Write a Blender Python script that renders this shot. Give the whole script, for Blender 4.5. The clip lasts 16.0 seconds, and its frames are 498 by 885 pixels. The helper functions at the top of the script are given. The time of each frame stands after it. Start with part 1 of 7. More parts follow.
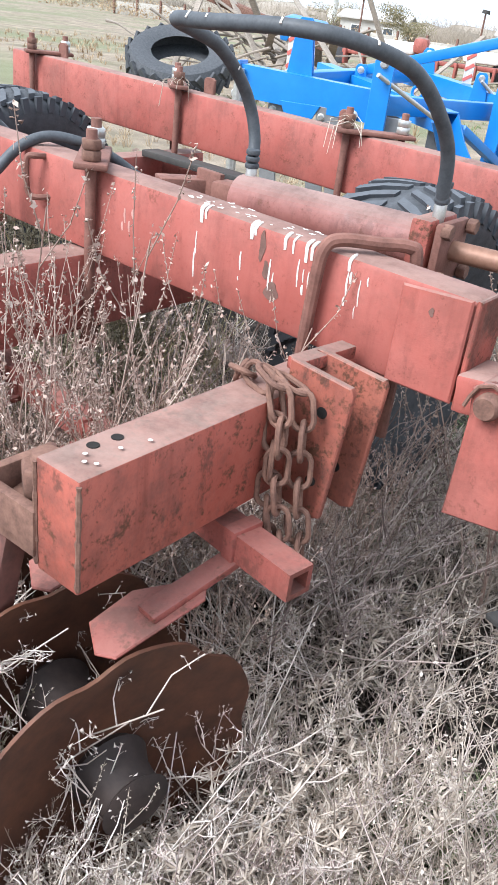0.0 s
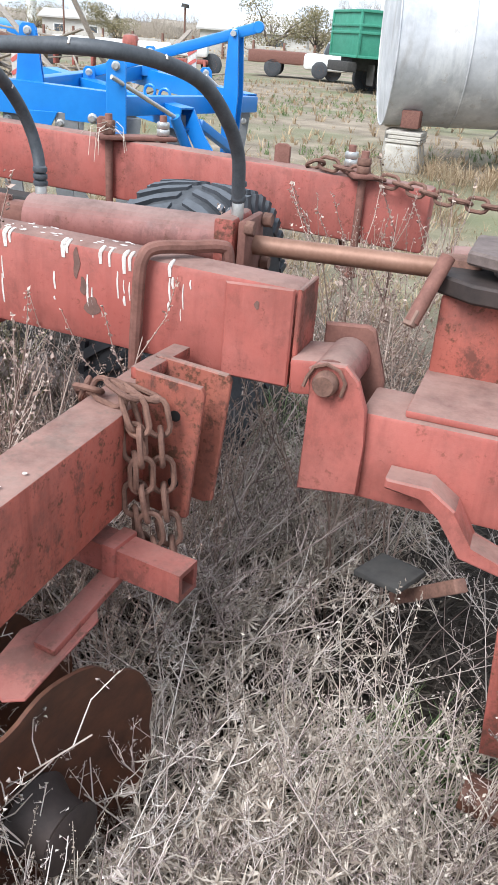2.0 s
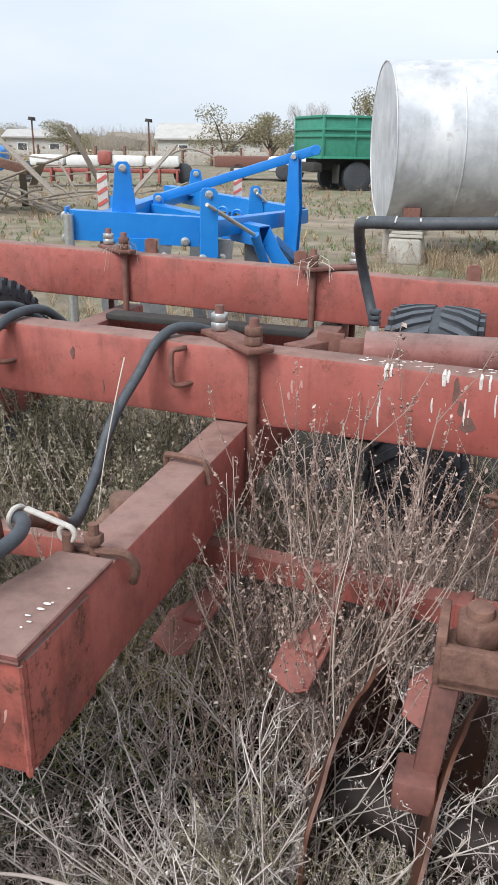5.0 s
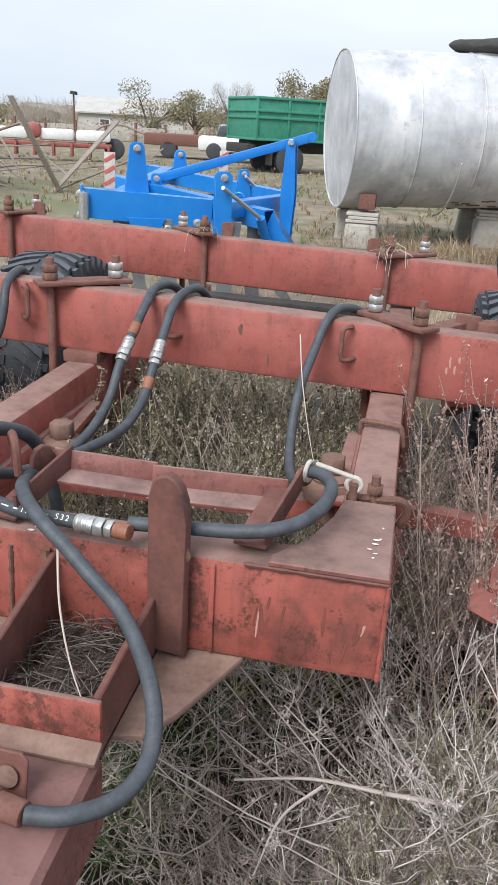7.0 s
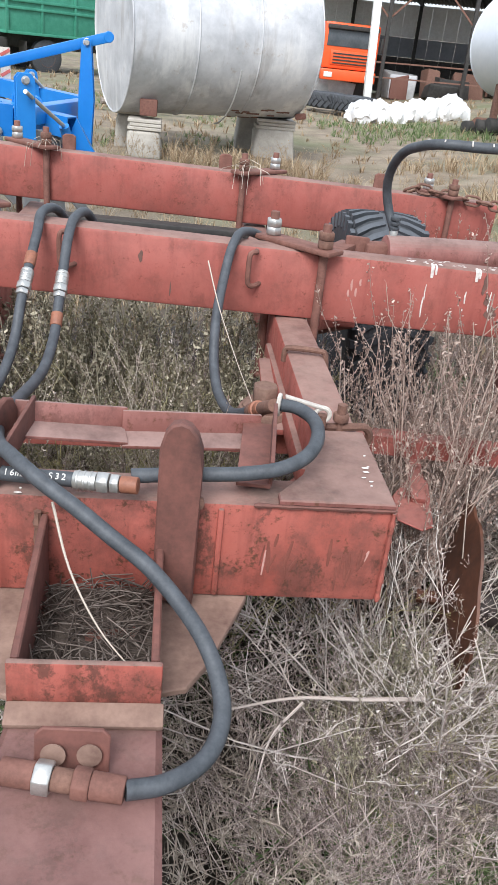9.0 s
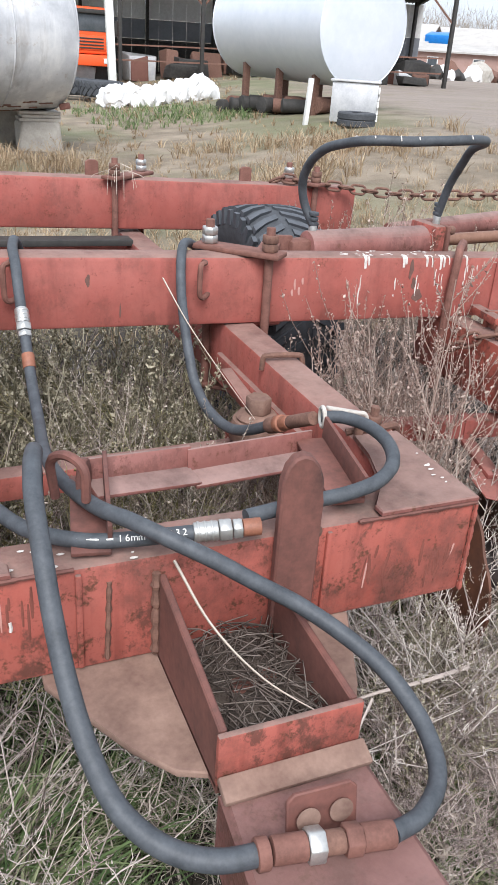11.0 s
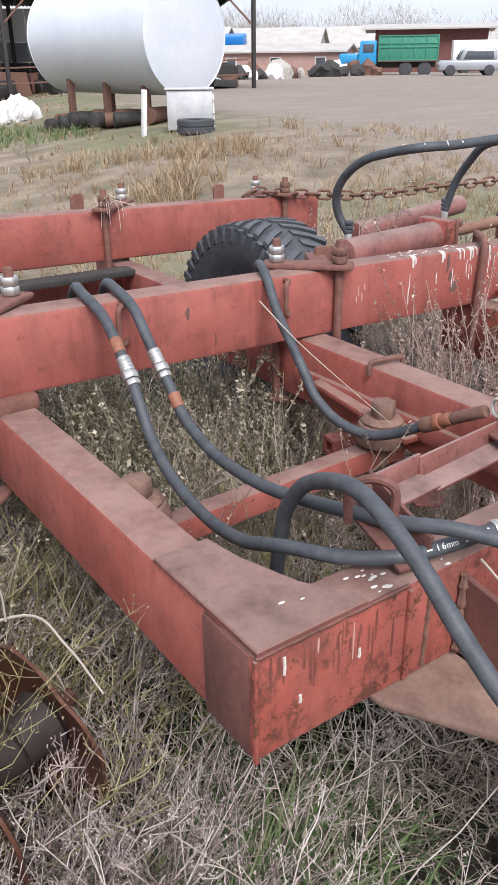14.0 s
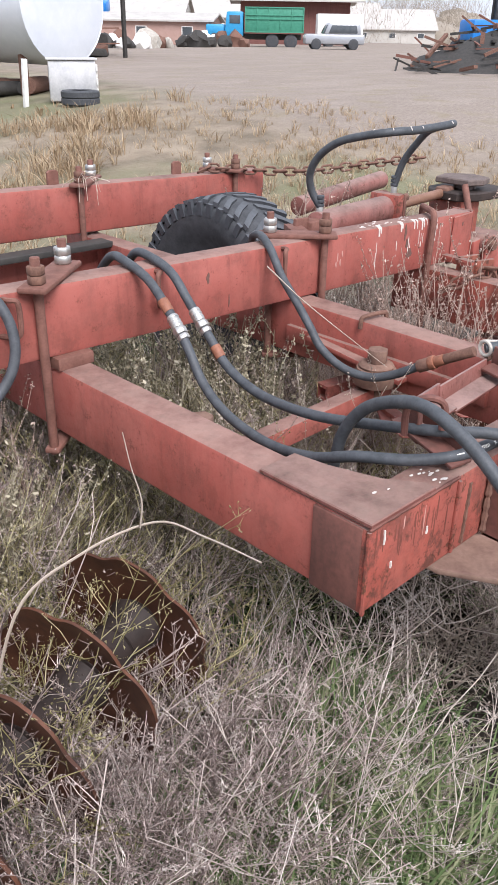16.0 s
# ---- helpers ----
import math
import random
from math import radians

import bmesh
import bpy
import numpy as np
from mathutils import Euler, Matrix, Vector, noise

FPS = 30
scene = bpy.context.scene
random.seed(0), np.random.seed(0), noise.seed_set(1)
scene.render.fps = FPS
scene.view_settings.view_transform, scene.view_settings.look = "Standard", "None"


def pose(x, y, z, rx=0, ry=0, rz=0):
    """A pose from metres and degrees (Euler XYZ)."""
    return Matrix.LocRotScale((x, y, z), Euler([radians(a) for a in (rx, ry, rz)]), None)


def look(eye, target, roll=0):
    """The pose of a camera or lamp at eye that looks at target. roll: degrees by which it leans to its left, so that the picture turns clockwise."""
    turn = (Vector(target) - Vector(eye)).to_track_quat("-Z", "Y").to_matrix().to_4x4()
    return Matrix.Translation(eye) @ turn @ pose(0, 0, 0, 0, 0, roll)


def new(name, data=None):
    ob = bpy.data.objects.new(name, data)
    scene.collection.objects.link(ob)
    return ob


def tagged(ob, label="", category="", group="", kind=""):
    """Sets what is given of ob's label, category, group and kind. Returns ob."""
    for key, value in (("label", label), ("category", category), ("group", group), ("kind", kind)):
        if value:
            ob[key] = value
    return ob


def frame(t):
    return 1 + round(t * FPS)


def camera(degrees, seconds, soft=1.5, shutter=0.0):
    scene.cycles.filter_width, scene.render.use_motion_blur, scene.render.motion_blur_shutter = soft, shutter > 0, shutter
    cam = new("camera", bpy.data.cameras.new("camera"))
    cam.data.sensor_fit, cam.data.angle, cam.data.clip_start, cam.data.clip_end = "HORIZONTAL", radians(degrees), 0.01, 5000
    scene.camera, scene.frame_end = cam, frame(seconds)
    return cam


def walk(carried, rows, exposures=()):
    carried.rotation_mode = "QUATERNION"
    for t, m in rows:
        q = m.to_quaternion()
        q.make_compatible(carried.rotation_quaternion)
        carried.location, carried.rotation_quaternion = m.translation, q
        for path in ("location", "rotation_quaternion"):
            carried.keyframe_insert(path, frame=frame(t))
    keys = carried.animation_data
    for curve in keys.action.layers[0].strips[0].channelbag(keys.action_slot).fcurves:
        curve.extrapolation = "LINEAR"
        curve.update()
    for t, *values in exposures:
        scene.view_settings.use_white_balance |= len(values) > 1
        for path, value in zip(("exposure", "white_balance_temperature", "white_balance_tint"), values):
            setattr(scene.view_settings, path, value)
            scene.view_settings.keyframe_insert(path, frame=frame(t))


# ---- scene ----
cam = camera(34.5, 16.0)
PATH = [
    (0, (1.182, -1.023, 1.208), (0.141, 0.402, 0.267), 7.3),
    (0.5, (1.109, -0.987, 1.21), (0.076, 0.432, 0.251), 4.6),
    (1, (1.094, -1.021, 1.208), (0.219, 0.495, 0.241), 3.8),
    (1.5, (1.079, -1.079, 1.213), (0.365, 0.534, 0.271), 4.2),
    (2, (1.103, -1.104, 1.221), (0.527, 0.588, 0.324), 4.5),
    (2.5, (1.073, -1.146, 1.233), (0.534, 0.57, 0.358), 3.7),
    (3, (0.995, -1.174, 1.237), (0.385, 0.523, 0.372), 2.1),
    (3.5, (0.884, -1.216, 1.25), (0.231, 0.505, 0.468), 2.4),
    (4, (0.704, -1.252, 1.267), (0.065, 0.502, 0.55), 2.2),
    (4.5, (0.602, -1.317, 1.291), (0.022, 0.464, 0.592), 2.1),
    (5, (0.466, -1.512, 1.312), (-0.083, 0.281, 0.617), 0.8),
    (5.2, (0.411, -1.576, 1.323), (-0.16, 0.213, 0.635), 0.3),
    (7.3, (-0.072, -1.888, 1.337), (-0.325, -0.051, 0.588), 4.0),
    (7.5, (-0.103, -1.919, 1.339), (-0.294, -0.082, 0.573), 4.6),
    (8, (-0.215, -1.898, 1.311), (-0.317, -0.078, 0.489), 6.6),
    (8.5, (-0.294, -1.828, 1.329), (-0.296, -0.026, 0.462), 6.0),
    (8.7, (-0.307, -1.822, 1.336), (-0.218, -0.031, 0.451), 6.1),
    (10.8, (-0.706, -1.717, 1.329), (-0.001, -0.057, 0.466), 4.4),
    (11, (-0.739, -1.687, 1.349), (-0.016, -0.041, 0.471), 4.0),
    (11.5, (-0.811, -1.646, 1.36), (-0.067, -0.024, 0.457), 4.5),
    (12, (-0.934, -1.634, 1.375), (-0.143, -0.013, 0.509), 5.4),
    (12.5, (-1.086, -1.657, 1.398), (-0.166, -0.066, 0.611), 5.6),
    (13, (-1.163, -1.641, 1.394), (-0.158, -0.088, 0.634), 4.8),
    (13.5, (-1.223, -1.552, 1.37), (-0.229, -0.013, 0.568), 2.5),
    (14, (-1.253, -1.443, 1.369), (-0.216, 0.039, 0.514), -0.6),
    (14.5, (-1.281, -1.434, 1.39), (-0.176, 0.005, 0.548), -2.6),
    (15, (-1.351, -1.442, 1.4), (-0.203, -0.02, 0.588), -3.0),
    (15.5, (-1.539, -1.454, 1.418), (-0.336, -0.094, 0.58), -1.0),
    (16, (-1.678, -1.455, 1.423), (-0.43, -0.184, 0.513), 1.0),
]
EXPOSURE = [(0, 1.42, 6000, 9), (1.0, 1.30, 6050, 9), (1.5, 1.26, 6050, 9), (2.0, 1.14, 6050, 9), (3.0, 1.05, 6050, 9), (3.5, 0.84, 6050, 9), (5.0, 0.64, 6200, 9), (8.0, 0.70, 6200, 10), (8.5, 0.88, 6200, 10), (11.0, 0.88, 6200, 11), (12.0, 0.80, 6200, 11), (12.5, 0.62, 6200, 11), (14.5, 0.80, 6300, 15), (15.0, 0.60, 6300, 15), (15.5, 0.62, 6300, 15), (16.0, 0.92, 6300, 15)]
walk(cam, [(t, look(eye, target, roll)) for t, eye, target, roll in PATH], EXPOSURE)

# ---- light ----
SUN_EL, SUN_AZ = 48.0, 200.0
world = bpy.data.worlds.new("overcast_sky")
scene.world = world
world.use_nodes = True
wn, wl = world.node_tree.nodes, world.node_tree.links
wn.clear()
w_out = wn.new("ShaderNodeOutputWorld")
w_bg = wn.new("ShaderNodeBackground")
w_sky = wn.new("ShaderNodeTexSky")
w_sky.sky_type, w_sky.sun_disc = "NISHITA", False
w_sky.sun_elevation, w_sky.sun_rotation = radians(SUN_EL), radians(SUN_AZ)
w_sky.air_density, w_sky.dust_density, w_sky.ozone_density = 1.0, 3.0, 1.0
w_cloud = wn.new("ShaderNodeTexNoise")
w_cloud.inputs["Scale"].default_value, w_cloud.inputs["Detail"].default_value = 1.6, 5.0
w_coord, w_map = wn.new("ShaderNodeTexCoord"), wn.new("ShaderNodeMapping")
w_map.inputs["Scale"].default_value = (1.0, 1.0, 3.5)
w_ramp = wn.new("ShaderNodeValToRGB")
w_ramp.color_ramp.elements[0].position, w_ramp.color_ramp.elements[0].color = 0.30, (6.9, 7.7, 8.8, 1)
w_ramp.color_ramp.elements[1].position, w_ramp.color_ramp.elements[1].color = 0.68, (9.4, 9.75, 10.1, 1)
w_mix = wn.new("ShaderNodeMix")
w_mix.data_type = "RGBA"
w_mix.inputs[0].default_value = 0.88
wl.new(w_coord.outputs["Generated"], w_map.inputs["Vector"])
wl.new(w_map.outputs["Vector"], w_cloud.inputs["Vector"])
wl.new(w_cloud.outputs["Fac"], w_ramp.inputs["Fac"])
wl.new(w_sky.outputs["Color"], w_mix.inputs[6])
wl.new(w_ramp.outputs["Color"], w_mix.inputs[7])
wl.new(w_mix.outputs[2], w_bg.inputs["Color"])
w_bg.inputs["Strength"].default_value = 0.070
wl.new(w_bg.outputs["Background"], w_out.inputs["Surface"])

sun = new("sun", bpy.data.lights.new("sun", "SUN"))
sun.data.energy, sun.data.angle, sun.data.color = 2.45, radians(32), (1.0, 0.975, 0.945)
az, el = radians(SUN_AZ), radians(SUN_EL)
sun.matrix_world = look((0, 0, 30), (-30 * math.sin(az) * math.cos(el), -30 * math.cos(az) * math.cos(el), 30 - 30 * math.sin(el)))


# ---- materials ----
def nodes_of(name):
    m = bpy.data.materials.new(name)
    m.use_nodes = True
    nt = m.node_tree
    return m, nt.nodes, nt.links, nt.nodes["Principled BSDF"]


def noise_at(n, l, scale, detail=6.0, rough=0.6, stretch=(1, 1, 1), coord="Object", kind="Fac"):
    tc, mp, tx = n.new("ShaderNodeTexCoord"), n.new("ShaderNodeMapping"), n.new("ShaderNodeTexNoise")
    mp.inputs["Scale"].default_value = stretch
    tx.inputs["Scale"].default_value, tx.inputs["Detail"].default_value, tx.inputs["Roughness"].default_value = scale, detail, rough
    l.new(tc.outputs[coord], mp.inputs["Vector"])
    l.new(mp.outputs["Vector"], tx.inputs["Vector"])
    return tx.outputs[kind]


def ramp(n, l, fac, stops):
    r = n.new("ShaderNodeValToRGB")
    e = r.color_ramp.elements
    while len(e) < len(stops):
        e.new(0.5)
    for item, (p, c) in zip(e, stops):
        item.position, item.color = p, (*c, 1) if len(c) == 3 else c
    l.new(fac, r.inputs["Fac"])
    return r.outputs["Color"]


def grey(v):
    return (v, v, v)


def blend(n, l, fac, a, b, mode="MIX"):
    m = n.new("ShaderNodeMix")
    m.data_type, m.blend_type = "RGBA", mode
    for sock, v in ((m.inputs[0], fac), (m.inputs[6], a), (m.inputs[7], b)):
        if hasattr(v, "is_linked"):
            l.new(v, sock)
        else:
            sock.default_value = v if isinstance(v, float) else (*v, 1)
    return m.outputs[2]


def maths(n, l, op, a, b):
    m = n.new("ShaderNodeMath")
    m.operation = op
    for sock, v in ((m.inputs[0], a), (m.inputs[1], b)):
        if hasattr(v, "is_linked"):
            l.new(v, sock)
        else:
            sock.default_value = v
    return m.outputs[0]


def bump(n, l, bsdf, height, strength, distance=0.002):
    b = n.new("ShaderNodeBump")
    b.inputs["Strength"].default_value, b.inputs["Distance"].default_value = strength, distance
    l.new(height, b.inputs["Height"])
    l.new(b.outputs["Normal"], bsdf.inputs["Normal"])


def up_facing(n, l):
    g, s = n.new("ShaderNodeNewGeometry"), n.new("ShaderNodeSeparateXYZ")
    l.new(g.outputs["True Normal"], s.inputs["Vector"])
    return s.outputs["Z"]


def painted(name, paint, faded, dust=0.80, rust=0.5, rough=0.5, rust_col=(0.10, 0.038, 0.020), dust_col=(0.225, 0.155, 0.130), worn=0.22):
    """Weathered paint: faded patches, grime, long runs, scratches, rust spots, and field dust lying on the upper faces."""
    m, n, l, b = nodes_of(name)
    big, mid, fine = noise_at(n, l, 4.0, 8.0, 0.68), noise_at(n, l, 28.0), noise_at(n, l, 160.0, 4.0)
    base = blend(n, l, ramp(n, l, big, [(0.36, grey(0)), (0.64, grey(1))]), paint, faded)
    # brown grime in large soft clouds with torn edges
    grime = noise_at(n, l, 7.0, 9.0, 0.74, (1, 1, 0.8))
    base = blend(n, l, ramp(n, l, grime, [(0.46, grey(0)), (0.60, grey(0.25 + 0.55 * worn)), (0.75, grey(0.30 + 0.6 * worn))]), base, (0.145, 0.052, 0.040))
    # runs down the sides
    streak = noise_at(n, l, 26.0, 4.0, 0.6, (1, 1, 0.07))
    base = blend(n, l, ramp(n, l, streak, [(0.54, grey(0)), (0.70, grey(0.20 + 0.5 * worn))]), base, tuple(c * 0.42 for c in paint))
    pale = noise_at(n, l, 34.0, 5.0, 0.7, (1, 1, 0.16))
    base = blend(n, l, ramp(n, l, pale, [(0.62, grey(0)), (0.76, grey(0.18))]), base, tuple(min(1, c * 1.25 + 0.06) for c in faded))
    spots = maths(n, l, "ADD", maths(n, l, "MULTIPLY", mid, 0.6), maths(n, l, "MULTIPLY", fine, 0.4))
    spot = ramp(n, l, spots, [(0.60 - 0.06 * rust, grey(0)), (0.66 - 0.04 * rust, grey(rust))])
    base = blend(n, l, spot, base, rust_col)
    patchy = noise_at(n, l, 13.0, 9.0, 0.78, (1, 1, 0.7))
    base = blend(n, l, ramp(n, l, patchy, [(0.53, grey(0)), (0.60, grey(worn * 0.85))]), base, (0.085, 0.036, 0.026))
    # dust, thicker and thinner, with darker wet stains in it
    up = ramp(n, l, maths(n, l, "ADD", up_facing(n, l), maths(n, l, "MULTIPLY", mid, 0.25)), [(0.55, grey(0)), (1.0, grey(dust))])
    crust = ramp(n, l, noise_at(n, l, 11.0, 9.0, 0.72), [(0.32, tuple(c * 0.50 for c in dust_col)), (0.52, dust_col), (0.72, tuple(min(1, c * 1.32) for c in dust_col))])
    base = blend(n, l, up, base, crust)
    l.new(base, b.inputs["Base Color"])
    b.inputs["Roughness"].default_value = rough
    l.new(ramp(n, l, maths(n, l, "ADD", spots, maths(n, l, "MULTIPLY", up, 0.3)), [(0.3, grey(rough - 0.08)), (0.75, grey(0.9))]), b.inputs["Roughness"])
    bump(n, l, b, maths(n, l, "ADD", spots, maths(n, l, "MULTIPLY", patchy, 0.6)), 0.45, 0.0018)
    return m


def plain(name, a, c, scale=30.0, rough=0.7, metal=0.0, relief=0.3, distance=0.001, detail=6.0, stretch=(1, 1, 1), spread=(0.3, 0.7)):
    m, n, l, b = nodes_of(name)
    f = noise_at(n, l, scale, detail, 0.62, stretch)
    fine = noise_at(n, l, scale * 6, 4.0)
    both = maths(n, l, "ADD", maths(n, l, "MULTIPLY", f, 0.7), maths(n, l, "MULTIPLY", fine, 0.3))
    l.new(ramp(n, l, both, [(spread[0], a), (spread[1], c)]), b.inputs["Base Color"])
    b.inputs["Roughness"].default_value, b.inputs["Metallic"].default_value = rough, metal
    bump(n, l, b, both, relief, distance)
    return m


RED = painted("weathered_red_paint", (0.33, 0.083, 0.065), (0.385, 0.120, 0.097), worn=0.30)
RED_CHIP = painted("chipped_orange_red_paint", (0.32, 0.074, 0.050), (0.38, 0.108, 0.078), rust=0.95, worn=0.9)
RED_WORN = painted("worn_red_paint", (0.33, 0.076, 0.055), (0.385, 0.112, 0.086), rust=0.95, worn=0.95)
TAN_DUST = plain("mud_dusted_steel", (0.14, 0.080, 0.062), (0.31, 0.205, 0.16), 18.0, 0.9, 0.0, 0.5, 0.001, 8.0)
GRIMY = plain("grimy_rust_brown_paint", (0.065, 0.030, 0.025), (0.215, 0.085, 0.066), 16.0, 0.75, 0.0, 0.4, 0.001, 8.0, (1, 1, 0.5))
SCRAPER = painted("scraper_red_paint", (0.27, 0.066, 0.052), (0.33, 0.100, 0.082), dust=0.30, rust=0.7, worn=0.6)
PLATE = painted("plate_paint_flaked_to_rust", (0.27, 0.072, 0.048), (0.34, 0.115, 0.078), rust=1.0, worn=1.0)
PIVOT = plain("rusty_dust_caked_iron", (0.10, 0.055, 0.042), (0.27, 0.165, 0.125), 20.0, 0.9, 0.0, 0.6, 0.0015)
# Drilled holes are flat discs; this black paints the dark inside them.
HOLE = plain("black_hole_disc", (0.008, 0.006, 0.006), (0.015, 0.012, 0.01), 30.0, 1.0)
DUSTY = plain("dusty_cast_steel", (0.075, 0.055, 0.05), (0.20, 0.155, 0.14), 22.0, 0.8, 0.2, 0.5)
RED_DULL = painted("dull_dusty_red_paint", (0.19, 0.066, 0.056), (0.245, 0.10, 0.087), dust=0.72, rust=0.8, worn=0.7)
DULL_CYL = painted("mauve_brown_dusted_paint", (0.25, 0.095, 0.080), (0.30, 0.135, 0.118), dust=0.85, rust=0.7, worn=0.5, dust_col=(0.26, 0.175, 0.155))
DRAWBAR = painted("mauve_brown_drawbar_paint", (0.17, 0.062, 0.054), (0.22, 0.088, 0.078), dust=0.55, rust=0.9, worn=0.7, dust_col=(0.19, 0.118, 0.105))
RUST = plain("rusty_steel", (0.085, 0.042, 0.032), (0.25, 0.135, 0.098), 40.0, 0.85, 0.1, 0.6)
RUST_RED = plain("rusty_red_steel", (0.10, 0.042, 0.031), (0.235, 0.107, 0.082), 35.0, 0.8, 0.0, 0.5)
DISC = plain("rusted_disc_steel", (0.034, 0.016, 0.012), (0.155, 0.060, 0.032), 9.0, 0.55, 0.2, 0.4)
SPOOL = plain("dark_cast_iron", (0.014, 0.010, 0.009), (0.055, 0.038, 0.033), 14.0, 0.7, 0.1, 0.6)
RUBBER = plain("black_hose_rubber", (0.032, 0.037, 0.044), (0.085, 0.094, 0.106), 40.0, 0.6, 0.0, 0.3, 0.0005)
TYRE = plain("tyre_rubber", (0.026, 0.029, 0.034), (0.078, 0.083, 0.092), 30.0, 0.75, 0.0, 0.5)
ZINC = plain("zinc_plated_steel", (0.42, 0.42, 0.41), (0.62, 0.61, 0.58), 60.0, 0.4, 0.8, 0.2)
BLUE = plain("new_blue_paint", (0.010, 0.155, 0.50), (0.025, 0.225, 0.62), 2.5, 0.32, 0.0, 0.05)
GALV = plain("galvanised_sheet_steel", (0.42, 0.43, 0.45), (0.66, 0.66, 0.66), 6.0, 0.5, 0.4, 0.15, 0.004)


def tank_skin():
    """Dull zinc plate: cloudy spangle, chalky patches and brown dribbles."""
    m, n, l, b = nodes_of("dull_stained_zinc_plate")
    cloud_f, runs, spots = noise_at(n, l, 1.6, 8.0, 0.66), noise_at(n, l, 3.2, 6.0, 0.62, (1, 1, 0.12)), noise_at(n, l, 5.0, 7.0, 0.7)
    col = ramp(n, l, cloud_f, [(0.34, (0.38, 0.39, 0.41)), (0.52, (0.53, 0.54, 0.56)), (0.68, (0.68, 0.68, 0.68))])
    col = blend(n, l, ramp(n, l, runs, [(0.52, grey(0)), (0.64, grey(0.55))]), col, (0.80, 0.80, 0.79))
    col = blend(n, l, ramp(n, l, noise_at(n, l, 4.0, 6.0, 0.62, (1, 1, 0.16)), [(0.56, grey(0)), (0.68, grey(0.40))]), col, (0.24, 0.21, 0.19))
    col = blend(n, l, ramp(n, l, spots, [(0.60, grey(0)), (0.68, grey(0.45))]), col, (0.33, 0.26, 0.21))
    l.new(col, b.inputs["Base Color"])
    b.inputs["Metallic"].default_value = 0.12
    l.new(ramp(n, l, cloud_f, [(0.3, grey(0.46)), (0.7, grey(0.62))]), b.inputs["Roughness"])
    bump(n, l, b, cloud_f, 0.15, 0.01)
    return m


ZINC_PLATE = tank_skin()
SILVER = plain("silver_painted_steel", (0.58, 0.62, 0.68), (0.70, 0.73, 0.78), 1.5, 0.45, 0.2, 0.1, 0.004)
CONCRETE = plain("weathered_concrete", (0.28, 0.26, 0.23), (0.48, 0.45, 0.40), 7.0, 0.9, 0.0, 0.6, 0.01)
GREEN = plain("green_painted_boards", (0.025, 0.18, 0.115), (0.06, 0.28, 0.19), 5.0, 0.6, 0.0, 0.3, 0.004)
ORANGE = plain("orange_cab_paint", (0.75, 0.09, 0.02), (0.80, 0.12, 0.03), 4.0, 0.35, 0.0, 0.1)
DARK = plain("dark_dirty_steel", (0.02, 0.02, 0.02), (0.06, 0.055, 0.05), 12.0, 0.8, 0.0, 0.3)
WHITE = plain("dirty_white", (0.62, 0.61, 0.58), (0.8, 0.8, 0.78), 8.0, 0.7, 0.0, 0.2)
DUNG = plain("white_droppings", (0.42, 0.36, 0.33), (0.78, 0.75, 0.71), 60.0, 0.9, 0.0, 0.4)


# ---- builders ----
def world_of(ob):
    m = ob.matrix_basis.copy()
    return world_of(ob.parent) @ ob.matrix_parent_inverse @ m if ob.parent else m


def smooth(me, angle=35):
    me.polygons.foreach_set("use_smooth", [True] * len(me.polygons))
    me.set_sharp_from_angle(angle=radians(angle))


def part(name, bm, material, parent=None, label="", sharp=35):
    """Links a bmesh, given in world coordinates, as one mesh object under a thing or a part."""
    me = bpy.data.meshes.new(name)
    bmesh.ops.recalc_face_normals(bm, faces=bm.faces)
    bm.to_mesh(me)
    bm.free()
    smooth(me, sharp)
    me.materials.append(material)
    ob = new(name, me)
    if parent:
        ob.parent = parent
        ob.matrix_parent_inverse = world_of(parent).inverted()
    return tagged(ob, label)


def thing(name, base, label, category, group="", kind=""):
    ob = new(name)
    ob.empty_display_size = 0.1
    ob.matrix_basis = Matrix.Translation(base)
    return tagged(ob, label, category, group, kind)


def put_box(bm, m, size, bev=0.0, seg=2):
    """A box of the given size centred on the pose m, its edges rounded."""
    r = bmesh.ops.create_cube(bm, size=1.0, matrix=m @ Matrix.Diagonal((*size, 1)))
    if bev > 0:
        edges = list({e for v in r["verts"] for e in v.link_edges})
        bmesh.ops.bevel(bm, geom=edges, offset=bev, segments=seg, profile=0.5, affect="EDGES")
    return bm


def box(lo, hi, bev=0.0, m=None, seg=2):
    bm = bmesh.new()
    c = [(a + b) / 2 for a, b in zip(lo, hi)]
    put_box(bm, (m or Matrix()) @ Matrix.Translation(c), [b - a for a, b in zip(lo, hi)], bev, seg)
    return bm


def frame_of(a, b, up=(0, 0, 1)):
    """A turn whose x runs from a to b and whose z is as near to up as can be, at the middle of a and b."""
    a, b, up = Vector(a), Vector(b), Vector(up)
    x = (b - a).normalized()
    y = up.cross(x)
    y = y.normalized() if y.length > 1e-4 else Vector((0, 1, 0))
    z = x.cross(y)
    return Matrix.Translation((a + b) / 2) @ Matrix((x, y, z)).transposed().to_4x4()


def bar(a, b, width, height, bev=0.006, up=(0, 0, 1), bm=None):
    """A bar from a to b, of that width across and height along up."""
    bm = bm or bmesh.new()
    return put_box(bm, frame_of(a, b, up), ((Vector(b) - Vector(a)).length, width, height), bev)


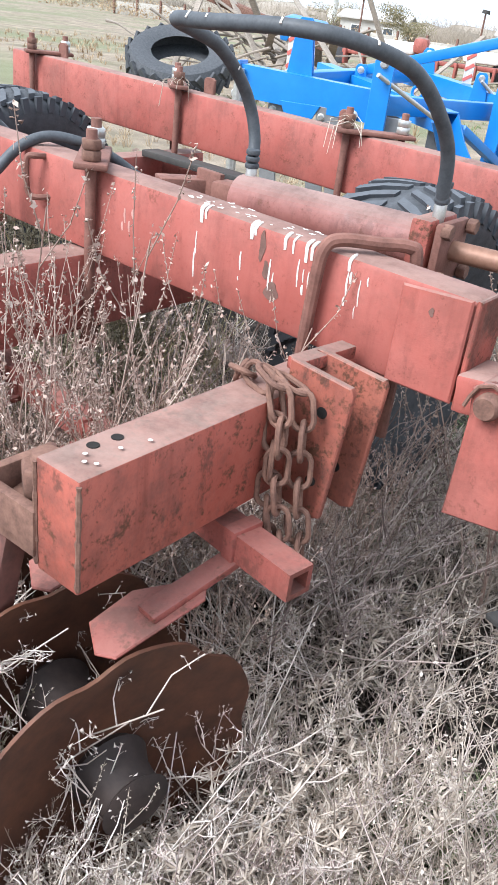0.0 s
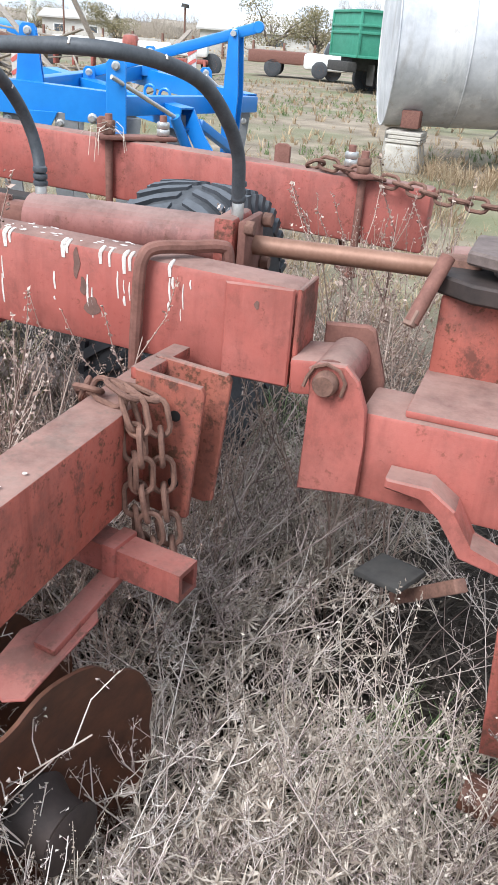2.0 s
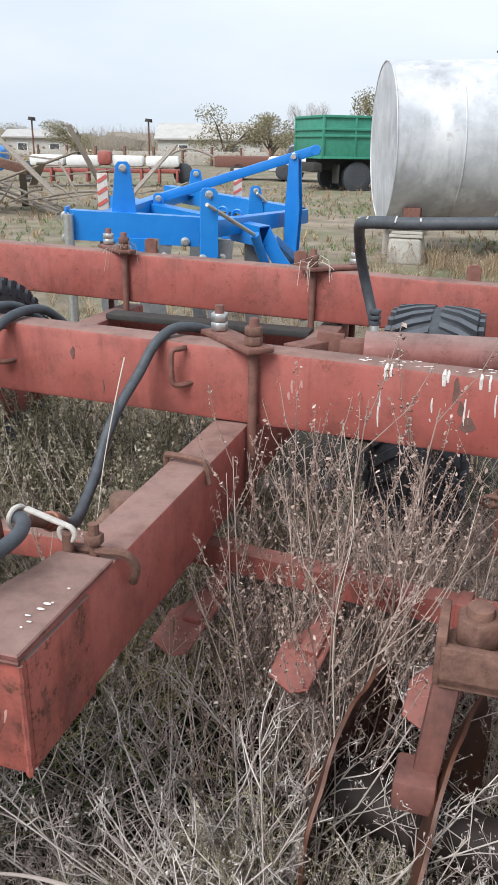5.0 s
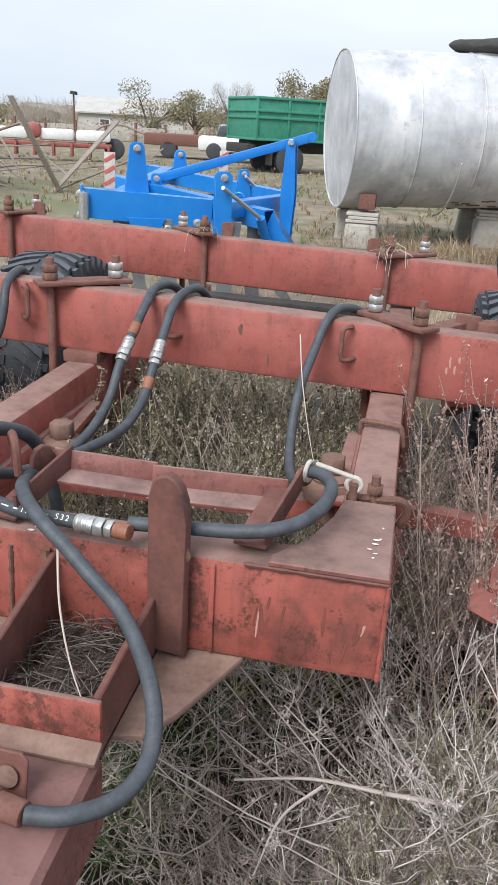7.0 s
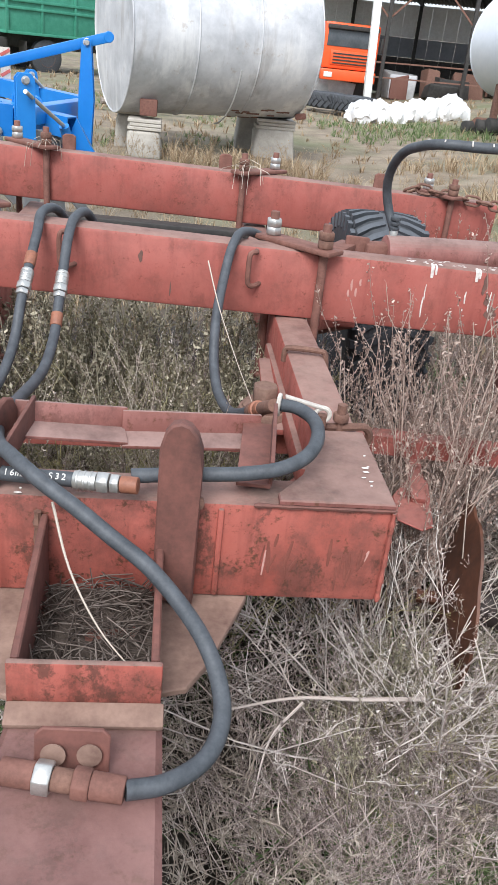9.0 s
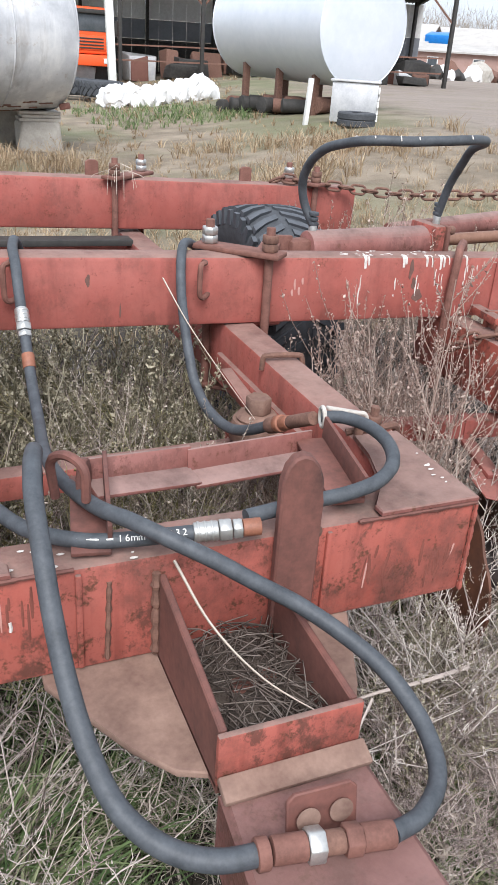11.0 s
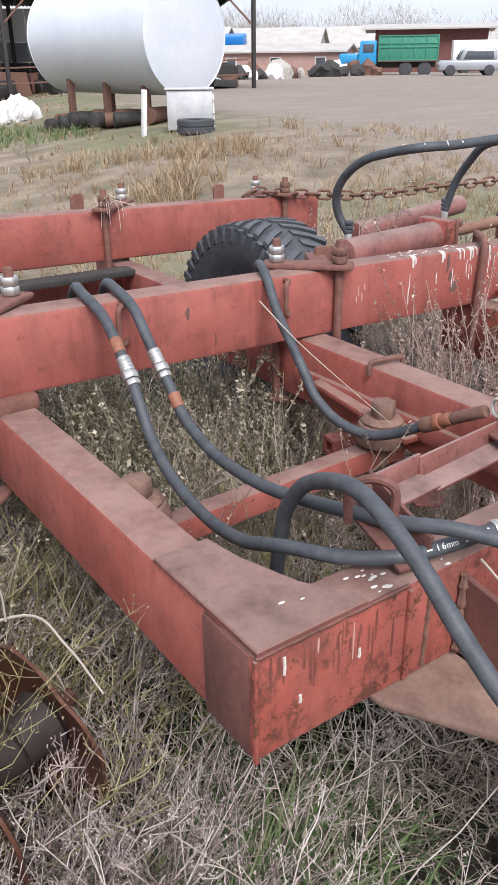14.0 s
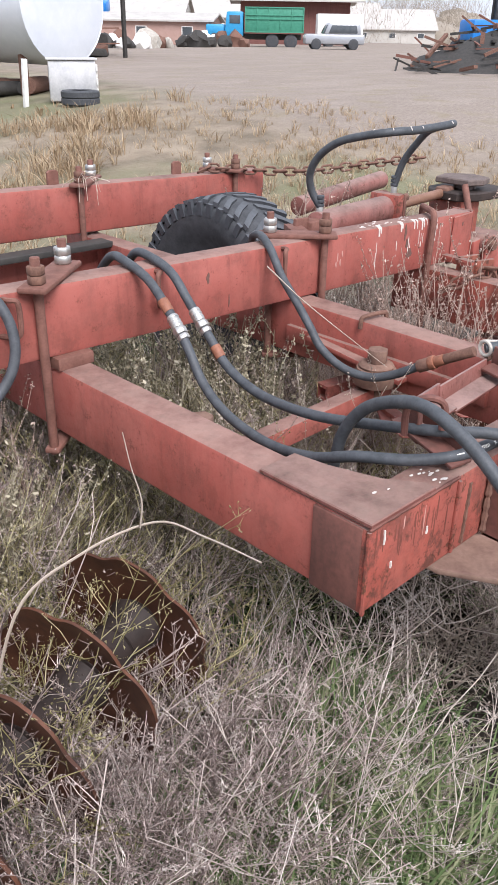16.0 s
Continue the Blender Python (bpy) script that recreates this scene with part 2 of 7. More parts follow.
def rod(a, b, r, r2=None, seg=16, bm=None, bev=0.0):
    bm = bm or bmesh.new()
    a, b = Vector(a), Vector(b)
    turn = (b - a).to_track_quat("Z", "Y").to_matrix().to_4x4()
    q = bmesh.ops.create_cone(bm, cap_ends=True, segments=seg, radius1=r, radius2=r if r2 is None else r2, depth=(b - a).length, matrix=Matrix.Translation((a + b) / 2) @ turn)
    if bev:
        rims = [e for e in {e for v in q["verts"] for e in v.link_edges} if any(len(f.verts) > 4 for f in e.link_faces)]
        bmesh.ops.bevel(bm, geom=rims, offset=bev, segments=2, profile=0.5, affect="EDGES")
    return bm


def glide(points, steps=8):
    """A smooth line through the points (Catmull-Rom)."""
    p = [Vector(q) for q in points]
    p = [2 * p[0] - p[1], *p, 2 * p[-1] - p[-2]]
    out = []
    for i in range(1, len(p) - 2):
        for k in range(steps):
            t = k / steps
            a, b, c, d = p[i - 1], p[i], p[i + 1], p[i + 2]
            out.append(0.5 * (2 * b + (c - a) * t + (2 * a - 5 * b + 4 * c - d) * t * t + (3 * b - a - 3 * c + d) * t ** 3))
    return out + [p[-2]]


def sweep(path, r, seg=10, bm=None, closed=False):
    """A round tube along a line of points; r is a number or a function of the way along it, 0 to 1."""
    bm = bm or bmesh.new()
    path = [Vector(q) for q in path]
    k, rings, side = len(path), [], None
    for i, q in enumerate(path):
        d = (path[(i + 1) % k] - path[i - 1]) if closed else (path[min(i + 1, k - 1)] - path[max(i - 1, 0)])
        d.normalize()
        side = (side - d * side.dot(d)) if side else d.orthogonal()
        side.normalize()
        other, rad = d.cross(side), r(i / (k - 1)) if callable(r) else r
        rings.append([bm.verts.new(q + rad * (math.cos(2 * math.pi * j / seg) * side + math.sin(2 * math.pi * j / seg) * other)) for j in range(seg)])
    for i in range(k if closed else k - 1):
        a, b = rings[i], rings[(i + 1) % k]
        shift = 0
        if closed and i == k - 1:
            shift = min(range(seg), key=lambda s: (a[0].co - b[s].co).length)
        for j in range(seg):
            bm.faces.new((a[j], a[(j + 1) % seg], b[(j + 1 + shift) % seg], b[(j + shift) % seg]))
    if not closed:
        bm.faces.new(rings[0])
        bm.faces.new(rings[-1])
    return bm


def slab(outline, m, thick, bev=0.002, bm=None):
    """A plate: an outline of (u, v) in the x-y plane of the pose m, thick along its z (from 0 up)."""
    bm = bm or bmesh.new()
    low = [bm.verts.new(m @ Vector((u, v, 0))) for u, v in outline]
    high = [bm.verts.new(m @ Vector((u, v, thick))) for u, v in outline]
    k = len(outline)
    faces = [bm.faces.new(low), bm.faces.new(high)] + [bm.faces.new((low[i], low[(i + 1) % k], high[(i + 1) % k], high[i])) for i in range(k)]
    if bev:
        rims = list({e for f in faces[:2] for e in f.edges})
        bmesh.ops.bevel(bm, geom=rims, offset=bev, segments=1, affect="EDGES")
    return bm


def turned(profile, m, seg=24, bm=None):
    """A body of revolution about the z of the pose m; profile of (radius, height)."""
    bm = bm or bmesh.new()
    rings = []
    for r, h in profile:
        rings.append([bm.verts.new(m @ Vector((r * math.cos(2 * math.pi * j / seg), r * math.sin(2 * math.pi * j / seg), h))) for j in range(seg)])
    for a, b in zip(rings, rings[1:]):
        for j in range(seg):
            bm.faces.new((a[j], a[(j + 1) % seg], b[(j + 1) % seg], b[j]))
    bm.faces.new(rings[0])
    bm.faces.new(rings[-1])
    return bm


def toward(at, ahead):
    """A pose at a place whose z points along ahead."""
    return Matrix.Translation(at) @ Vector(ahead).to_track_quat("Z", "Y").to_matrix().to_4x4()


# ---- the disc harrow ----
MID = -0.435          # its centre line, in x


def top_a(x):
    return 0.925 - 0.03 * x


def top_c(x):
    return 0.940 - 0.03 * x


def hexnut(bm, at, r, h, up=(0, 0, 1)):
    m = toward(at, up)
    q = bmesh.ops.create_cone(bm, cap_ends=True, segments=6, radius1=r, radius2=r, depth=h, matrix=m @ Matrix.Translation((0, 0, h / 2)))
    bmesh.ops.bevel(bm, geom=list({e for v in q["verts"] for e in v.link_edges}), offset=r * 0.08, segments=1, affect="EDGES")
    return bm


def hollow_bar(a, b, width, height, wall=0.008, up=(0, 0, 1)):
    """A rectangular tube, open at its ends."""
    m = frame_of(a, b, up)
    k = (Vector(b) - Vector(a)).length / 2
    bm = bmesh.new()
    loops = []
    for s, inset in ((-k, 0), (k, 0), (k, wall), (-k, wall)):
        w, h = width / 2 - inset, height / 2 - inset
        loops.append([bm.verts.new(m @ Vector((s, y, z))) for y, z in ((-w, -h), (w, -h), (w, h), (-w, h))])
    for i in range(4):
        p, q = loops[i], loops[(i + 1) % 4]
        for j in range(4):
            bm.faces.new((p[j], p[(j + 1) % 4], q[(j + 1) % 4], q[j]))
    return bm


harrow = thing("disc_harrow", (MID, 0.1, 0), "weathered red steel disc harrow standing in dry weeds", "disc harrow")

# cross beams
main = part("main_beam", bar((-1.66, 0.0375, top_a(-1.66) - 0.08), (0.785, 0.0375, top_a(0.785) - 0.08), 0.075, 0.16, 0.011), RED, harrow, "long red box beam with white droppings")
part("end_cap", slab([(-0.004, -0.082), (0.075, -0.085), (0.088, 0.03), (0.079, 0.082), (-0.004, 0.08)], pose(0.785, 0, top_a(0.785) - 0.08, 90, 0, 90), 0.008), RED_WORN, main, "bent plate cap with chipped paint")
part("doubler_plate", slab([(0, 0), (0.11, 0), (0.11, 0.155), (0, 0.15)], pose(0.672, -0.0005, top_a(0.73) - 0.157, 90, 0, 0), 0.006, 0.003), RED, main, "welded square reinforcing plate")
rear = part("rear_beam", bar((-1.65, 1.0575, top_c(-1.65) - 0.083), (0.813, 1.0575, top_c(0.813) - 0.083), 0.075, 0.166, 0.011), RED, harrow)


def side_beam(x0, x1, inner):
    """A lengthways beam: the tube, its doubled front corner and the fan-shaped plate on top of that."""
    ob = part("side_beam", box((x0, -0.855, 0.607), (x1, 1.16, 0.765), 0.009), RED, harrow)
    part("front_stiffener", box((min(x0, x1) - 0.004, -0.852, 0.606), (max(x0, x1) + 0.004, -0.752 if x0 < -0.5 else -0.70, 0.760), 0.003), GRIMY if x0 < -0.5 else RED_WORN, ob)
    outer = x1 if inner < 0 else x0
    s = -1 if inner < 0 else 1
    fan = [(outer + s * -0.002, -0.867), (outer + s * 0.165, -0.867), (outer + s * 0.165, -0.845), (outer + s * 0.12, -0.79), (outer + s * 0.09, -0.70), (outer + s * 0.083, -0.63), (outer + s * -0.002, -0.63)]
    part("corner_plate", slab(fan if s > 0 else fan[::-1], Matrix.Translation((0, 0, 0.766)), 0.009), RED_DULL, ob, "fan-shaped plate dulled by dust")
    return ob


side_beam(-0.08, 0.0, -1)
beam_e = side_beam(-0.84, -0.76, 1)
front = part("front_beam", box((-0.842, -0.862, 0.602), (0.002, -0.782, 0.762), 0.007), RED_WORN, harrow, "front cross beam with scuffed, rust-pitted paint")
for x in (-0.595, -0.245):
    part("weld_strip", box((x - 0.0045, -0.868, 0.608), (x + 0.0045, -0.860, 0.755), 0.003), RED_WORN, front)
def weld_bead(a, b, r, parent, mat=None):
    """A lumpy weld run from a to b."""
    a, b = Vector(a), Vector(b)
    n = max(6, int((b - a).length / 0.006))
    part("weld_bead", sweep([a.lerp(b, k / n) for k in range(n + 1)], lambda t: r * (0.75 + 0.35 * abs(math.sin(t * n * 1.3)) + 0.2 * math.sin(t * 31)), 6), mat or RUST, parent)


for x in (-0.842, 0.002):
    weld_bead((x, -0.864, 0.604), (x, -0.864, 0.760), 0.004, front, RED_WORN)
weld_bead((-0.842, -0.864, 0.763), (-0.60, -0.864, 0.763), 0.0035, front, GRIMY)
weld_bead((-0.20, -0.864, 0.763), (0.002, -0.864, 0.763), 0.0035, front, GRIMY)
weld_bead((-0.496, -0.868, 0.61), (-0.496, -0.868, 0.74), 0.006, front)
weld_bead((-0.322, -0.868, 0.61), (-0.322, -0.868, 0.72), 0.005, front)
part("spacer", box((-0.845, -0.02, 0.764), (-0.755, 0.10, 0.792), 0.003), RUST_RED, beam_e)


def clamp(xf, yf, xr, yr, ztop, zlow):
    """Two long bolts with nuts on a skew plate over a cross beam, gripping it to the beam below."""
    plate = part("clamp_plate", bar((xf + (xf - xr) * 0.22, yf + (yf - yr) * 0.22, ztop + 0.007), (xr + (xr - xf) * 0.22, yr + (yr - yf) * 0.22, ztop + 0.007), 0.062, 0.012, 0.004), RUST_RED, harrow, "skewed clamp plate with rounded corners")
    for x, y, mat in ((xf, yf, RUST), (xr, yr, ZINC)):
        bolt = part("clamp_bolt", rod((x, y, zlow), (x, y, ztop + 0.068), 0.0105, seg=12, bev=0.002), RUST_RED, plate)
        for k in (0.014, 0.033):
            part("lock_nut", hexnut(bmesh.new(), (x, y, ztop + k), 0.019, 0.018), mat, plate)
    part("lower_plate", bar((xf + (xf - xr) * 0.1, yf + (yf - yr) * 0.1, zlow + 0.012), (xr + (xr - xf) * 0.1, yr + (yr - yf) * 0.1, zlow + 0.012), 0.034, 0.012, 0.004), RUST_RED, harrow)


clamp(0.014, -0.0145, -0.094, 0.09, top_a(-0.04), 0.575)
clamp(-0.874, -0.0145, -0.766 + 0.02, 0.09, top_a(-0.82), 0.575)
clamp(-0.101, 1.005, 0.016, 1.11, top_c(-0.04), 0.575)
clamp(-0.755, 1.005, -0.865, 1.11, top_c(-0.82), 0.575)
clamp(0.635, 1.005, 0.575, 1.11, top_c(0.61), 0.66)
clamp(-1.505, 1.005, -1.445, 1.11, top_c(-1.48), 0.66)
for x in (-1.42, -0.69, 0.39, -0.16):
    lug = slab([(-0.022, 0), (0.022, 0), (0.022, 0.045), (0.012, 0.052), (-0.012, 0.052), (-0.022, 0.045)], pose(x, 1.088, top_c(x) - 0.004, 90, 0, 0), 0.012)
    part("lug", lug, RUST_RED, rear)


def wire_hook(x, s=1):
    """A bent round-bar hose holder welded to the front of the main beam."""
    z = top_a(x)
    p = [(x + 0.016 * s, 0.004, z - 0.012), (x + 0.014 * s, -0.018, z - 0.010), (x, -0.028, z - 0.014), (x - 0.002 * s, -0.03, z - 0.045), (x, -0.028, z - 0.08), (x + 0.012 * s, -0.02, z - 0.088), (x + 0.03 * s, 0.004, z - 0.086)]
    part("hose_hook", sweep(glide(p, 4), 0.006, 8), RUST_RED, main)


wire_hook(-0.155)
wire_hook(-0.575)
wire_hook(-0.93, -1)
# long U rod bent over the main beam
u = [(0.522, -0.016, 0.56), (0.524, -0.016, 0.70), (0.532, -0.017, 0.86), (0.538, -0.014, 0.912), (0.552, 0.004, 0.926), (0.59, 0.05, 0.924), (0.622, 0.088, 0.922), (0.634, 0.098, 0.905), (0.636, 0.098, 0.80), (0.636, 0.098, 0.60)]
part("bent_clamp_rod", sweep(glide(u, 6), 0.0105, 10), RUST_RED, harrow, "rust-brown rod bent over the beam")
u2 = [(2 * MID - x, y, z + 0.055 if z > 0.8 else z) for x, y, z in u]
part("bent_clamp_rod", sweep(glide(u2, 6), 0.0105, 10), RUST_RED, harrow)

# white droppings along the top edge of the main beam: blobs on the edge, thin runs below them
FAINT = plain("faint_old_marks", (0.42, 0.20, 0.17), (0.55, 0.33, 0.29), 70.0, 0.9)


def run(x, z, k, w, parent, mat=None):
    bm = sweep(glide([(x, 0.0, z), (x - 0.0008, 0.0, z - k * 0.45), (x + 0.001, 0.0, z - k)], 3), lambda t: w * 0.78 * (0.35 + 0.65 * math.sin(0.3 + 2.4 * t)), 6)
    for v in bm.verts:
        v.co.y = -0.0006 + v.co.y * 0.25
    part("dropping", bm, mat or DUNG, parent)


for x, z, k, w in ((0.27, 0.872, 0.038, 0.0018), (0.268, 0.842, 0.05, 0.0024), (0.37, 0.862, 0.03, 0.0026), (0.369, 0.82, 0.006, 0.002), (0.432, 0.866, 0.062, 0.0028), (0.440, 0.846, 0.05, 0.0022), (0.487, 0.88, 0.044, 0.0022), (0.498, 0.868, 0.022, 0.0016), (0.499, 0.842, 0.016, 0.0034), (0.508, 0.866, 0.03, 0.0016), (0.578, 0.884, 0.036, 0.0024), (0.577, 0.846, 0.014, 0.0028), (0.583, 0.886, 0.018, 0.003), (0.601, 0.878, 0.04, 0.0016), (0.598, 0.838, 0.02, 0.001), (0.613, 0.886, 0.014, 0.002)):
    run(x, z, k, w, main)
for x, w, k in ((0.278, 0.0055, 0.018), (0.287, 0.0035, 0.010), (0.388, 0.0058, 0.016), (0.395, 0.004, 0.008), (0.456, 0.0045, 0.014), (0.472, 0.003, 0.016), (0.498, 0.0048, 0.022), (0.508, 0.0042, 0.016), (0.523, 0.0025, 0.010), (0.577, 0.0042, 0.012)):
    z = top_a(x)
    path = [(x, 0.016, z + 0.0004), (x + 0.001, 0.006, z - 0.0014), (x, 0.0002, z - 0.008), (x + 0.0008, -0.0002, z - 0.010 - k)]
    bm = sweep(glide(path, 4), lambda t, w=w: w * 0.78 * (0.45 + 0.55 * math.sin(0.4 + 2.2 * t)), 7)
    for v in bm.verts:
        if v.co.z < z - 0.006:
            v.co.y = -0.0006 + (v.co.y) * 0.22
    part("dropping", bm, DUNG, main)
# faint older marks, and dark scuffs
for x, z, k in ((0.092, 0.87, 0.026), (0.112, 0.872, 0.016), (0.086, 0.845, 0.016), (0.104, 0.85, 0.02)):
    run(x, z, k, 0.0036, main, FAINT)
SCUFF = plain("dark_scuffed_metal", (0.10, 0.055, 0.045), (0.19, 0.10, 0.08), 50.0, 0.85)
for x, z, w, k in ((0.412, 0.882, 0.006, 0.018), (0.424, 0.846, 0.006, 0.012), (0.440, 0.815, 0.014, 0.004), (-0.40, 0.885, 0.005, 0.009), (-0.33, 0.815, 0.002, 0.014), (0.725, 0.868, 0.004, 0.003)):
    sh = [(w * math.cos(t) * (1 + 0.3 * math.sin(3 * t + x * 50)), k * math.sin(t) * (1 + 0.25 * math.cos(2 * t + z * 90)) + w * 0.8 * math.sin(t)) for t in [2 * math.pi * q / 14 for q in range(14)]]
    part("scuff", slab(sh, pose(x, -0.0002 if x < 0.67 else -0.0066, z, 90, 0, 0), 0.0008, 0), SCUFF, main)
rnd = random.Random(4)
for k in range(34):
    x, y = rnd.uniform(0.22, 0.50), rnd.uniform(0.012, 0.066)
    part("dropping", turned([(0.0005, -0.001), (rnd.uniform(0.0015, 0.0048), 0.0004), (0.001, 0.0012)], Matrix.Translation((x, y, top_a(x))) @ Matrix.Diagonal((1.5, rnd.uniform(0.5, 1), 1, 1)), 7), DUNG, main)
for x, y, z in ((0.59, -0.46, 0.751), (0.575, -0.50, 0.751), (0.588, -0.512, 0.751), (0.598, -0.42, 0.751), (0.60, -0.505, 0.751)):
    part("dropping", turned([(0.0005, -0.001), (0.0032, 0.0006), (0.001, 0.0014)], Matrix.Translation((x, y, z)), 8), DUNG, harrow)
for k in range(26):
    x, y = (rnd.uniform(-0.68, -0.62), rnd.uniform(-0.855, -0.80)) if k < 12 else (rnd.uniform(-0.80, -0.5), rnd.uniform(-0.86, -0.80)) if k < 19 else (rnd.uniform(-0.04, -0.01), rnd.uniform(-0.82, -0.70))
    z = 0.776 if x < -0.69 or x > -0.2 else 0.763
    part("dropping", turned([(0.0005, -0.001), (rnd.uniform(0.0014, 0.0040), 0.0006), (0.001, 0.0014)], Matrix.Translation((x, y, z)) @ Matrix.Diagonal((1.6, 0.8, 1, 1)), 7), DUNG, front)
run_spots = ((-0.80, 0.745, 0.026), (-0.775, 0.675, 0.012), (-0.68, 0.70, 0.014))
for x, z, k in run_spots:
    bm = sweep([(x, -0.8625, z), (x + 0.001, -0.8628, z - k * 0.6), (x, -0.8625, z - k)], 0.0022, 6)
    part("dropping", bm, DUNG, front)

rd = random.Random(27)
RUN = plain("dark_rust_run", (0.13, 0.040, 0.029), (0.23, 0.070, 0.050), 40.0, 0.85)
for k in range(46):
    x = rd.uniform(-0.82, -0.62) if k < 26 else rd.uniform(-0.20, -0.02)
    z, h, w = (rd.uniform(0.715, 0.758), rd.uniform(0.015, 0.06), rd.uniform(0.0010, 0.0030)) if k < 26 else (rd.uniform(0.66, 0.72), rd.uniform(0.015, 0.05), rd.uniform(0.0014, 0.0034))
    lean = 0.0 if k < 26 else rd.uniform(-0.012, 0.004)
    bm = sweep(glide([(x, 0, z), (x + lean * 0.5, 0, z - h * 0.5), (x + lean, 0, z - h)], 3), lambda t, w=w: w * (0.3 + 0.7 * math.sin(0.35 + 2.4 * t)), 6)
    for v in bm.verts:
        v.co.y = -0.8622 + v.co.y * 0.2
    part("paint_run", bm, FAINT if k % 13 == 0 else RUN, front)

# drawbar, its box with straw, and the plates that tie it to the front beam
part("drawbar", slab([(-0.495, -1.115), (-0.315, -1.115), (-0.30, -1.9), (-0.46, -2.3), (-0.60, -2.3), (-0.53, -1.6)], Matrix.Translation((0, 0, 0.50)), 0.118, 0.008), DRAWBAR, harrow, "red drawbar top plate grey with dust")
part("drawbar_overlay", slab([(-0.475, -1.42), (-0.325, -1.40), (-0.325, -1.9), (-0.48, -2.2), (-0.57, -2.2)], Matrix.Translation((0, 0, 0.6185)), 0.008), DRAWBAR, harrow)
for x in (-0.45, -0.35):
    part("rivet", turned([(0.011, 0), (0.010, 0.004), (0.004, 0.007)], Matrix.Translation((x, -1.39, 0.6185)), 12), RUST_RED, harrow)
for x, y in ((-0.470, -1.50), (-0.452, -1.525), (-0.43, -1.465), (-0.40, -1.52)):
    part("dropping", turned([(0.0005, -0.001), (0.006, 0.0006), (0.001, 0.0014)], Matrix.Translation((x, y, 0.6265)), 9), DUNG, harrow)
part("box_side", slab([(-0.866, 0.60), (-0.866, 0.735), (-1.10, 0.69), (-1.10, 0.60)], Matrix(((0, 0, 1, -0.492), (1, 0, 0, 0), (0, 1, 0, 0), (0, 0, 0, 1))), 0.010), GRIMY, harrow)
part("box_side", slab([(-0.866, 0.60), (-0.866, 0.70), (-1.10, 0.69), (-1.10, 0.60)], Matrix(((0, 0, 1, -0.332), (1, 0, 0, 0), (0, 1, 0, 0), (0, 0, 0, 1))), 0.010), GRIMY, harrow)
part("box_front", box((-0.496, -1.110, 0.618), (-0.318, -1.1005, 0.690), 0.003), RED_WORN, harrow, "box front with flaking paint")
part("box_foot", bar((-0.496, -1.124, 0.626), (-0.314, -1.124, 0.626), 0.030, 0.012, 0.003, (0, -0.4, 1)), TAN_DUST, harrow)
part("box_floor", box((-0.492, -1.10, 0.596), (-0.322, -0.866, 0.606)), RUST_RED, harrow)
part("gusset", slab([(-0.645, -0.80), (-0.489, -0.80), (-0.489, -1.075), (-0.525, -1.06), (-0.565, -1.01), (-0.645, -0.875)], Matrix.Translation((0, 0, 0.590)), 0.011), TAN_DUST, harrow, "horizontal gusset plate gone brown")
part("gusset", slab([(-0.325, -0.80), (-0.195, -0.80), (-0.195, -0.86), (-0.255, -1.0), (-0.285, -1.05), (-0.325, -1.06)], Matrix.Translation((0, 0, 0.590)), 0.011), TAN_DUST, harrow)
lug_shape = [(0, 0), (0.058, 0), (0.058, 0.215), (0.056, 0.248), (0.049, 0.268), (0.039, 0.280), (0.027, 0.284), (0.015, 0.280), (0.006, 0.268), (0, 0.245)]
lug = part("upright_lug", slab(lug_shape, pose(-0.333, -0.866, 0.610, 90, 0, -8), 0.020, 0.003), GRIMY, harrow, "upright plate with a rounded top and blackened paint")
part("lug_bolt", turned([(0.012, 0), (0.012, 0.006), (0.007, 0.009)], toward((-0.283, -0.882, 0.775), (0, -1, 0)), 12), RUST, lug)
weld_bead((-0.560, -0.863, 0.612), (-0.556, -0.863, 0.735), 0.0038, front)
guide = slab([(-0.022, 0), (0.022, 0), (0.022, 0.052), (0.014, 0.068), (0, 0.073), (-0.014, 0.068), (-0.022, 0.052)], pose(-0.565, -0.735, 0.775, 90, 0, 62), 0.010)
guide = part("hose_guide", guide, GRIMY, harrow, "upright rounded guide plate beside the hoses")
part("hose_guide_loop", sweep(glide([(-0.60, -0.745, 0.80), (-0.605, -0.75, 0.855), (-0.59, -0.775, 0.876), (-0.572, -0.80, 0.866), (-0.57, -0.80, 0.82)], 5), 0.0065, 8), GRIMY, harrow)
part("hole", turned([(0.011, 0), (0.011, 0.0012)], pose(-0.5595, -0.738, 0.828, 90, 0, 62), 16), HOLE, guide)
bm = bmesh.new()
ears = [(-0.04, 0), (0.04, 0), (0.04, 0.048), (0.032, 0.056), (-0.032, 0.056), (-0.04, 0.048)]
slab(ears, pose(-0.411, -1.196, 0.618, 78, 0, -2), 0.006, 0.0015, bm)
hose_plate = part("hose_plate", bm, GRIMY, harrow, "small upright plate with two round holes")
for k in (-0.019, 0.019):
    part("hole", turned([(0.0135, 0), (0.0135, 0.0012)], pose(-0.411 + k, -1.2008, 0.648, 78, 0, -2), 18), TAN_DUST, hose_plate)
